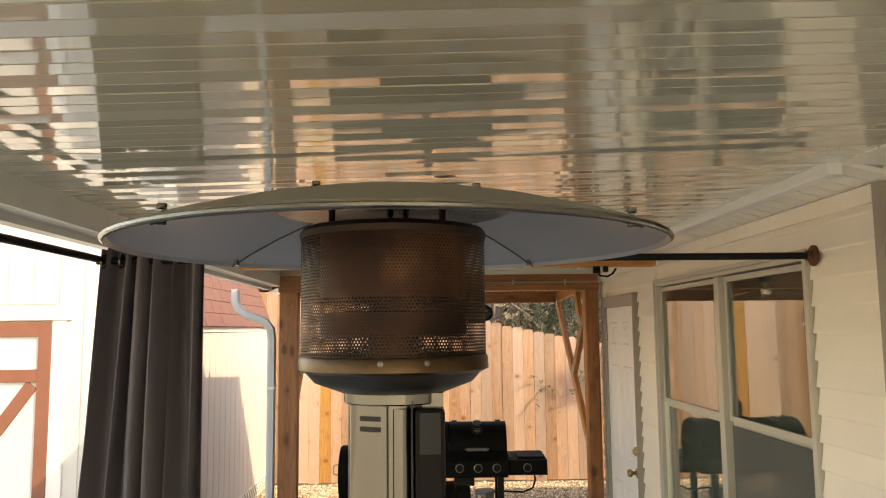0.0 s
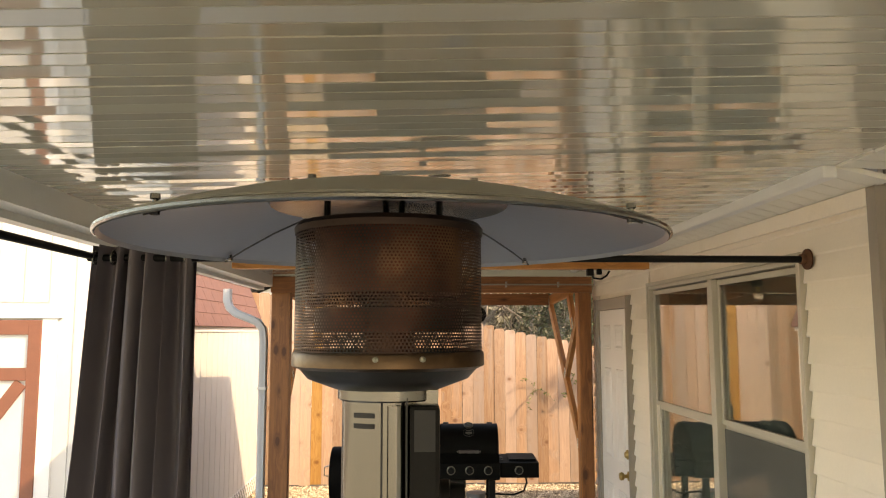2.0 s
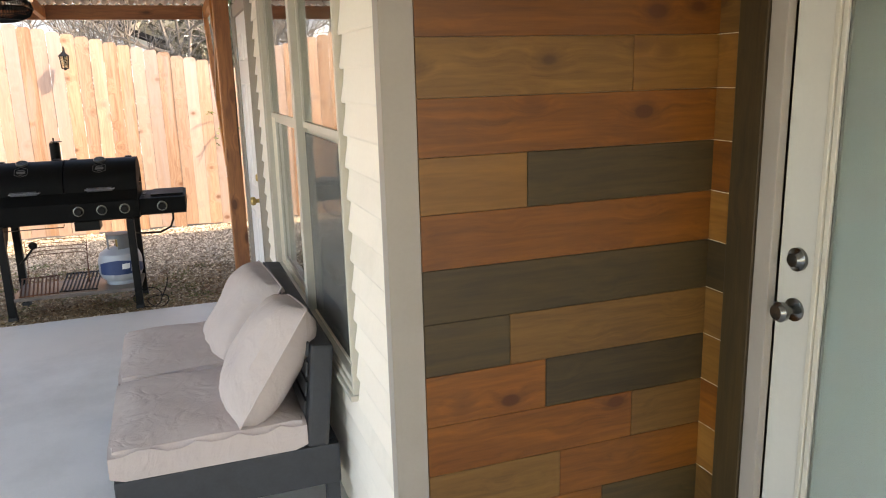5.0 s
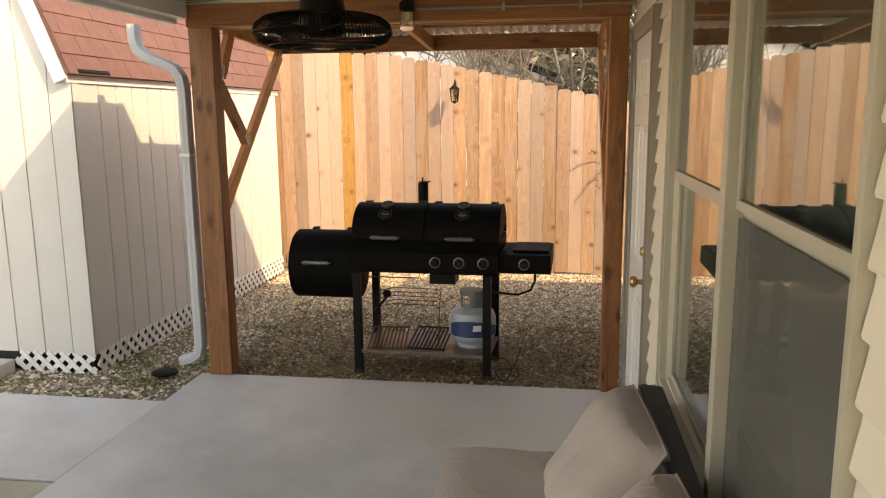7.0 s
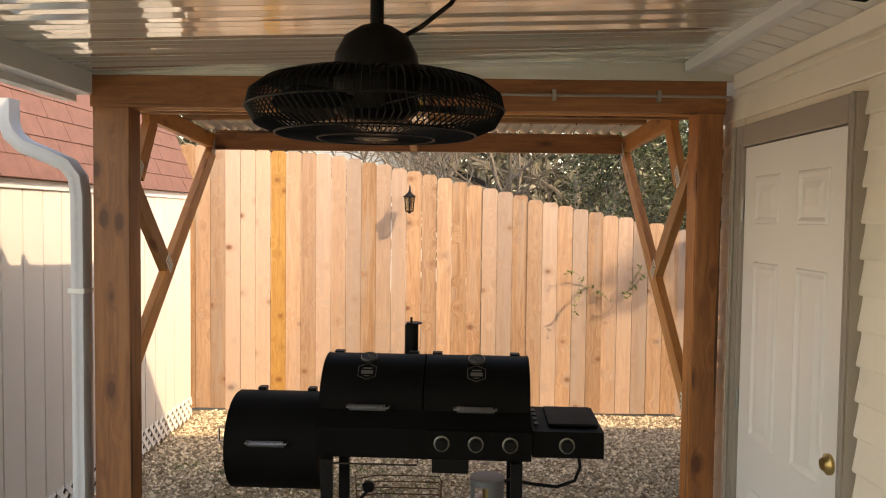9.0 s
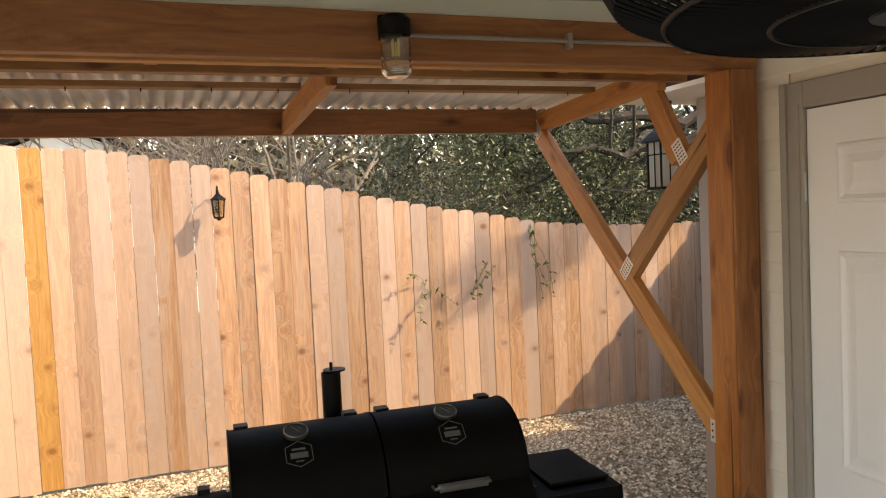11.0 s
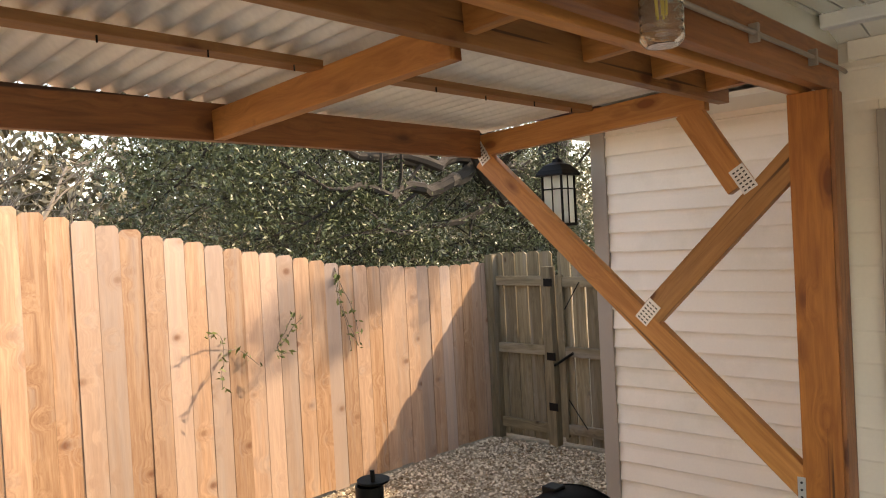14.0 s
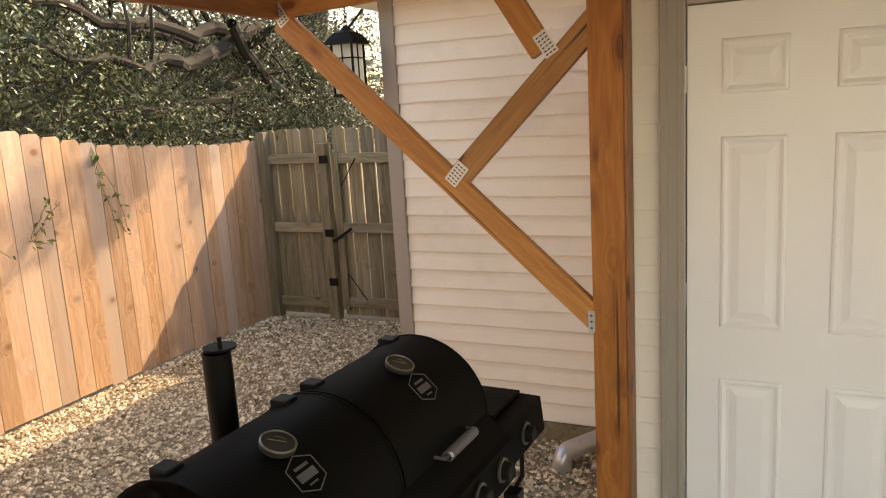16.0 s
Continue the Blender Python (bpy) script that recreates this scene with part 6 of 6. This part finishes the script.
def jar_lamp():
    jx, jy = 0.0, 6.03
    j = thing("jar_lamp", (jx, jy, 2.25), "clear ribbed glass jar lamp on the header", "lamp")
    b = Matrix.Translation((jx, jy, 0))
    part("holder", lathe(mesh(), [(0.0, 2.305), (0.03, 2.305), (0.043, 2.292), (0.043, 2.252), (0.038, 2.250)], 28, b, caps=False), M_BLACKMET, j, smooth=True)
    part("bracket", box(mesh(), jx - 0.035, jx + 0.035, jy + 0.03, 6.0795, 2.245, 2.315, 0.006), M_BLACKMET, j)
    prof = [(0.0, 2.140), (0.030, 2.141), (0.037, 2.147)]
    for k in range(6):
        z = 2.152 + k * 0.0155
        prof += [(0.040, z), (0.0412, z + 0.005), (0.040, z + 0.010)]
    prof += [(0.038, 2.252)]
    inner = [(max(r - 0.003, 0.0), z + 0.003) for r, z in prof[::-1]]
    part("glass_jar", lathe(mesh(), prof + inner, 32, b, caps=False), M_CLEAR, j, "clear ribbed glass", smooth=True)
    bm = mesh()
    for k in range(5):
        a = radians(72 * k)
        tube(bm, [(jx + 0.009 * math.cos(a), jy + 0.009 * math.sin(a), 2.195), (jx + 0.011 * math.cos(a), jy + 0.011 * math.sin(a), 2.24)], 0.0022, 5)
    part("filament", bm, paint("yellow filament", (0.72, 0.50, 0.06), 0.4), j, "yellow filament bulb")


jar_lamp()

c = thing("foil_duct", (1.9, 6.55, 0.0), "silver-taped pipe elbow beside the house wall", "duct")
part("pipe", tube(mesh(), [(1.915, 6.56, -0.12), (1.915, 6.56, -0.02), (1.917, 6.558, 0.01), (1.928, 6.55, 0.035), (1.95, 6.535, 0.046), (1.985, 6.51, 0.048), (2.25, 6.335, 0.05)], 0.048, 16), M_DUCT, c, smooth=True)

# small stones of the gravel, lying thick where the camera passes
def stuff_mesh(name, verts, faces, material, label, category):
    me = bpy.data.meshes.new(name)
    me.from_pydata(verts.tolist() if hasattr(verts, "tolist") else verts, [], faces.tolist() if hasattr(faces, "tolist") else faces)
    me.materials.append(material)
    return tagged(new(name, me), label, category, kind="stuff")


def pebbles():
    rs = np.random.RandomState(3)
    n = 104000
    x = rs.uniform(-3.3, 4.2, n)
    y = rs.uniform(5.63, 10.05, n)
    keep = ((y > 6.125) & (x > -2.2) & (x < 1.30)) | ((y > 6.25) & (x >= 1.25) & (x < 2.22)) | ((y > 7.6) & (x >= 2.2)) | ((y < 6.125) & (x > -2.74) & (x < -1.44))
    keep &= ~((y < 6.07) & (x < -2.75))
    # thin near the patio, where soil and litter show through
    bare = np.clip((8.6 - y) / 1.6, 0, 1) * (x < 1.35) * (0.45 + 0.25 * np.sin(x * 2.7 + 1) * np.sin(y * 3.1))
    keep &= rs.uniform(0, 1, n) > bare
    x, y = x[keep], y[keep]
    n = len(x)
    size = rs.uniform(0.0055, 0.0160, n) * rs.uniform(0.7, 1.35, n)
    z = -0.03 - 0.024 * np.clip(y - 6.1, 0, 6) + size * 0.3
    octa = np.array([(1, 0, 0), (0, 1, 0), (-1, 0, 0), (0, -1, 0), (0, 0, 1), (0, 0, -1)], float)
    f = np.array([(0, 1, 4), (1, 2, 4), (2, 3, 4), (3, 0, 4), (1, 0, 5), (2, 1, 5), (3, 2, 5), (0, 3, 5)])
    a = rs.uniform(0, 6.3, n)
    v = octa[None] * (size[:, None, None] * rs.uniform(0.65, 1.3, (n, 6, 1))) * np.array([1.15, 0.9, 0.7])
    v = v + rs.normal(0, 0.15, v.shape) * size[:, None, None]
    c, s = np.cos(a)[:, None], np.sin(a)[:, None]
    vx, vy = v[..., 0] * c - v[..., 1] * s, v[..., 0] * s + v[..., 1] * c
    verts = np.stack([vx + x[:, None], vy + y[:, None], v[..., 2] + z[:, None]], -1).reshape(-1, 3)
    faces = (f[None] + 6 * np.arange(n)[:, None, None]).reshape(-1, 3)
    stuff_mesh("gravel", verts, faces, M_STONE, "pale tan pea gravel with mixed stones", "gravel")


def quads(centres, size, rs, flat=0.0):
    """Small leaf-shaped quads, turned at random."""
    n = len(centres)
    u = rs.normal(size=(n, 3))
    w = rs.normal(size=(n, 3))
    if flat:
        u[:, 2] *= 1 - flat
        w[:, 2] *= 1 - flat
    u /= np.linalg.norm(u, axis=1)[:, None]
    w -= u * (u * w).sum(1)[:, None]
    w /= np.linalg.norm(w, axis=1)[:, None]
    s = size * rs.uniform(0.6, 1.3, n)[:, None]
    v = np.stack([centres - u * s, centres + w * s * 0.34, centres + u * s, centres - w * s * 0.34], 1)
    return v.reshape(-1, 3), (np.arange(4)[None] + 4 * np.arange(n)[:, None])


pebbles()
rs = np.random.RandomState(8)
n = 13500
p = np.stack([rs.uniform(-1.4, 1.25, n), 6.16 + np.abs(rs.normal(0, 0.9, n)), np.full(n, 0.0)], 1)
p[11000:, 0] = rs.uniform(2.25, 4.2, 2500)
p[11000:, 1] = rs.uniform(7.7, 9.9, 2500)
p[:, 2] = -0.014 - 0.024 * np.clip(p[:, 1] - 6.1, 0, 6)
v, f = quads(p, 0.018, rs, 0.8)
stuff_mesh("leaf_litter", v, f, M_LITTER, "scattered dry brown leaves on the gravel", "leaves")

rs = np.random.RandomState(9)
p = np.stack([rs.uniform(-1.9, 1.0, 60), rs.uniform(6.25, 8.4, 60), np.zeros(60)], 1)
p[:14, 0], p[:14, 1] = rs.uniform(-2.1, -1.5, 14), rs.uniform(5.7, 6.6, 14)
p = np.repeat(p, 60, 0) + rs.normal(0, 1, (3600, 3)) * np.array([0.07, 0.06, 0.0])
p = p[(p[:, 1] > 6.14) | (p[:, 0] < -1.46)]
p[:, 2] = -0.014 - 0.024 * np.clip(p[:, 1] - 6.1, 0, 6)
v, f = quads(p, 0.012, rs, 0.35)
stuff_mesh("weeds", v, f, M_WEED, "small green weeds and moss in the gravel", "weeds")

# ---------------------------------------------------------------- trees behind the fence
def grow(bm, p, d, length, r, depth, rng, tips, bend=0.25, kids=3, up=0.15, over=False):
    """A limb and its branches; the ends are gathered in tips."""
    pts = [Vector(p)]
    d = Vector(d).normalized()
    steps = 9
    for i in range(steps):
        d = (d + Vector((rng.uniform(-1, 1), rng.uniform(-1, 1), rng.uniform(-1, 1) + up)) * bend * 0.72).normalized()
        q = pts[-1] + d * length / steps
        if not over and q.y < 10.75:
            d = Vector((d.x, abs(d.y) * 0.3 + 0.03, d.z)).normalized()
            q = pts[-1] + d * length / steps
        pts.append(q)
    prev = None
    seg = 8 if r > 0.06 else 5 if r > 0.015 else 3
    for i, q in enumerate(pts):
        rr = r * (1 - 0.5 * i / steps)
        t = (pts[min(i + 1, steps)] - pts[max(i - 1, 0)]).normalized()
        a = t.orthogonal().normalized()
        b = t.cross(a)
        ring = [bm.verts.new(q + rr * (math.cos(2 * math.pi * k / seg) * a + math.sin(2 * math.pi * k / seg) * b)) for k in range(seg)]
        if prev:
            for k in range(seg):
                bm.faces.new((prev[k], prev[(k + 1) % seg], ring[(k + 1) % seg], ring[k]))
        prev = ring
    if depth == 0:
        tips += pts[3::2]
        return
    if depth == 1:
        tips += pts[5::2]
    for k in range(kids):
        i = rng.randint(3, steps)
        nd = (d + Vector((rng.uniform(-1, 1), rng.uniform(-1, 1), rng.uniform(-0.7, 0.9))) * 0.9).normalized()
        grow(bm, pts[i], nd, length * rng.uniform(0.55, 0.8), r * 0.5 * (1 - 0.035 * i) + 0.002, depth - 1, rng, tips, bend, kids, up, over)


def oak(at, limbs, leaves, clump, label, seed, trunk=(0.22, 2.2), size=0.029, mat=None, shade_overhang=(), boughs=()):
    rng = random.Random(seed)
    rs = np.random.RandomState(seed)
    t = thing("tree", at, label, "tree", "trees behind the fence")
    bm = mesh()
    tips = []
    x, y, z = at
    grow(bm, at, (0.05, -0.05, 1), trunk[1], trunk[0], 0, rng, [], 0.08, 0, 0.4)
    for d, length, r, zs in limbs:
        grow(bm, (x, y, z + zs), d, length, r, 3, rng, tips, 0.22, 3, 0.02)
    for line in boughs:
        pts = [Vector(at) + Vector(q) for q in line]
        n = 6 * (len(pts) - 1)
        prev = None
        for i in range(n + 1):
            j = min(i // 6, len(pts) - 2)
            q = pts[j].lerp(pts[j + 1], i / 6 - j) + Vector((0, 0.05 * math.sin(i * 1.9), 0.05 * math.sin(i * 1.3 + j)))
            r = 0.10 * (1 - i / n) ** 0.8 + 0.012
            ring = [bm.verts.new(q + r * Vector((0, math.cos(k * math.pi / 4), math.sin(k * math.pi / 4)))) for k in range(8)]
            if prev:
                for k in range(8):
                    bm.faces.new((prev[k], prev[(k + 1) % 8], ring[(k + 1) % 8], ring[k]))
            prev = ring
            if i % 2 and i > 3:
                grow(bm, q, (rng.uniform(-1, 0.4), rng.uniform(-0.3, 0.6), rng.uniform(-0.7, 0.8)), rng.uniform(0.9, 1.5), 0.022, 2, rng, tips, 0.25, 3, 0.0)
    clumps = []
    # unseen leafy sprays, added to throw dappled shade on the fence
    for end in shade_overhang:
        end = Vector(end)
        tube(bm, [Vector((x, y, z + 2.2)), Vector((x - 0.1, y - 1.2, z + 3.2)), end + Vector((0.1, 0.9, -0.5)), end], 0.022, 6)
        for k in range(16):
            q = end + Vector((rng.uniform(-0.75, 0.55), rng.uniform(-0.35, 0.35), rng.uniform(-0.30, 0.30)))
            tube(bm, [end + Vector((0, 0.3, -0.15)), q], 0.005, 3)
            clumps += [q] * 170
    part("trunk", bm, M_BARK, t, "dark rough bark", smooth=True)
    tips = np.array([tuple(q) for q in tips])
    tips = tips[(tips[:, 2] > 0.9) & ~((tips[:, 1] < 10.3) & (tips[:, 2] < 2.9))]
    k = rs.randint(0, len(tips), leaves)
    c = tips[k] + rs.normal(0, clump, (leaves, 3))
    c = c[(c[:, 1] > 10.25) | (c[:, 2] > 2.9)]
    if boughs:
        # the unseen top of the crown, added to shade the limbs below it
        top = np.stack([rs.uniform(x - 6.5, x + 1.5, 220), rs.uniform(y - 1.4, y + 1.2, 220), rs.uniform(3.5, 4.9, 220)], 1)
        c = np.concatenate([c, np.repeat(top, 130, 0) + rs.normal(0, 0.17, (220 * 130, 3))])
    if clumps:
        c = np.concatenate([c, np.array([tuple(q) for q in clumps]) + rs.normal(0, 0.085, (len(clumps), 3))])
    v, f = quads(c, size, rs)
    me = bpy.data.meshes.new("crown")
    me.from_pydata(v.tolist(), [], f.tolist())
    me.materials.append(mat or M_LEAF)
    ob = new("crown", me)
    PLACE[ob] = Matrix.Identity(4)
    hang(ob, t)
    return t


oak((8.2, 12.3, -0.1), [((-1, 0.2, 0.12), 3.4, 0.13, 1.6), ((-1, -0.15, 0.25), 3.0, 0.12, 2.0), ((-0.5, 0.6, 0.2), 3.0, 0.12, 1.4), ((0.2, 0.8, 0.4), 2.4, 0.10, 1.9), ((-0.9, 0.5, 0.5), 3.0, 0.10, 2.2)],
    72000, 0.15, "evergreen oak with dark trunk and drooping leafy limbs", 14, (0.42, 3.6), shade_overhang=[(6.0, 7.85, 4.74), (6.62, 7.95, 4.86)],
    boughs=[((-0.1, 0, 2.75), (-1.6, -0.5, 2.95), (-3.1, -0.85, 2.78), (-4.6, -0.95, 2.85), (-6.0, -1.0, 3.15)), ((-2.0, -0.6, 2.88), (-3.0, -0.9, 2.52), (-4.0, -1.0, 2.40), (-5.0, -1.05, 2.50))])
oak((4.9, 14.0, -0.1), [((-1, 0.0, 0.1), 2.0, 0.10, 1.3), ((1, -0.2, 0.15), 2.4, 0.10, 1.4), ((-0.6, -0.6, 0.3), 2.2, 0.09, 1.6), ((0.5, -0.7, 0.3), 2.2, 0.09, 1.5), ((0, 0.5, 0.7), 2.4, 0.09, 1.9)],
    52000, 0.20, "evergreen oak with thick dark green crown", 23, (0.18, 2.0))
oak((-3.2, 13.0, -0.1), [((-0.6, 0.0, 0.3), 2.0, 0.08, 1.8), ((0.7, -0.2, 0.4), 1.8, 0.08, 2.0), ((0.1, 0.3, 0.8), 2.0, 0.08, 2.0)], 16000, 0.2, "evergreen tree behind the shed", 31, (0.14, 2.2))


def bare_tree(at, seed, h, label):
    rng = random.Random(seed)
    t = thing("bare_tree", at, label, "tree", "bare trees behind the fence")
    bm = mesh()
    grow(bm, at, (rng.uniform(-0.2, 0.2), 0, 1), h, 0.10, 4, rng, [], 0.20, 4, 0.10)
    part("trunk", bm, M_TWIG, t, smooth=False)


M_TWIG = paint("grey twigs", (0.20, 0.165, 0.13), 0.9, vary=0.35, scale=3)
for k, (x, y, h) in enumerate(((-1.2, 14.5, 2.3), (0.6, 13.6, 1.9), (1.7, 15.2, 2.4), (2.6, 17.0, 2.6), (-0.4, 17.5, 2.6), (1.0, 19.0, 2.8), (0.1, 12.2, 1.5))):
    bare_tree((x, y, -0.15), 40 + k, h, "leafless grey tree with tangled twigs")


def far_woods():
    rs = np.random.RandomState(77)
    n = 95000
    x = rs.uniform(-22, 34, n)
    y = rs.uniform(24, 34, n)
    z = np.abs(rs.normal(0, 4.2, n)) + rs.uniform(0, 1.0, n)
    z *= 0.65 + 0.35 * np.sin(x * 0.9) * np.sin(x * 0.37 + 1)
    v, f = quads(np.stack([x, y, z], 1), 0.23, rs)
    stuff_mesh("far_woods", v, f, M_FAR, "hazy brown-green winter woods far behind", "woods")


def thicket():
    rs = np.random.RandomState(5)
    n = 38000
    x = rs.uniform(3.6, 17, n)
    y = rs.uniform(14.5, 17.5, n)
    z = rs.uniform(0.2, 1.0, n) ** 0.8 * (3.6 + 0.9 * np.sin(x * 1.3) + 0.5 * np.sin(x * 3.1))
    c = np.stack([x, y, z], 1) + rs.normal(0, 0.1, (n, 3))
    v, f = quads(c, 0.05, rs)
    stuff_mesh("thicket", v, f, M_SHADELEAF, "dense dark evergreen thicket behind the oaks", "bushes")


thicket()
M_FAR = leafy("winter woods", (0.07, 0.065, 0.042), (0.24, 0.215, 0.15))
far_woods()

h = thing("neighbour_house", (-2.0, 21.0, 0), "white neighbouring house with a dark low roof", "house")
part("wall", prism(mesh(), [(-5.5, -0.2), (0.6, -0.2), (0.6, 2.55), (-2.45, 3.75), (-5.5, 2.55)], "y", 21.0, 27.0), M_WHITE, h)
for a, b in (((1.05, 2.42), (-2.45, 3.80)), ((-5.95, 2.42), (-2.45, 3.80))):
    part("roof", prism(mesh(), [a, b, (b[0], b[1] + 0.12), (a[0], a[1] + 0.12)], "y", 20.6, 27.4), M_BLACKMET, h, "dark roof slope")


def vine(x, z, seed, n, fall):
    rng = random.Random(seed)
    rs = np.random.RandomState(seed)
    t = thing("vine", (x, FY - 0.02, z), "thin climbing sprig poking through the fence", "plant", "sprigs on the fence")
    tips = []
    bm = mesh()
    for k in range(3):
        pts = [Vector((x, FY - 0.012, z))]
        d = Vector((rng.uniform(-0.5, 0.5), -0.25, -1 if fall else rng.uniform(-0.6, 0.7))).normalized()
        for i in range(7):
            sway = 0.22 if fall else 0.5
            d = (d + Vector((rng.uniform(-sway, sway), rng.uniform(-0.15, 0.15), rng.uniform(-0.4, 0.3) - (0.2 if fall else 0)))).normalized()
            q = pts[-1] + d * n
            q.y = min(q.y, FY - 0.02)
            pts.append(q)
        tube(bm, pts, 0.0025, 4)
        tips += pts[1:]
    part("stem", bm, M_TWIG, t)
    tips = np.array([tuple(q) for q in tips])
    c = tips[rs.randint(0, len(tips), 48)] + rs.normal(0, 0.014, (48, 3))
    c[:, 1] = np.minimum(c[:, 1], FY - 0.02)
    v, f = quads(c, 0.027, rs)
    me = bpy.data.meshes.new("leaves")
    me.from_pydata(v.tolist(), [], f.tolist())
    me.materials.append(M_SPRIG)
    ob = new("leaves", me)
    PLACE[ob] = Matrix.Identity(4)
    hang(ob, t)


M_SPRIG = leafy("sprig leaves", (0.08, 0.10, 0.03), (0.22, 0.25, 0.08))
vine(1.40, 1.12, 1, 0.042, False)
vine(1.83, 1.07, 2, 0.042, False)
vine(2.40, 1.62, 3, 0.095, True)
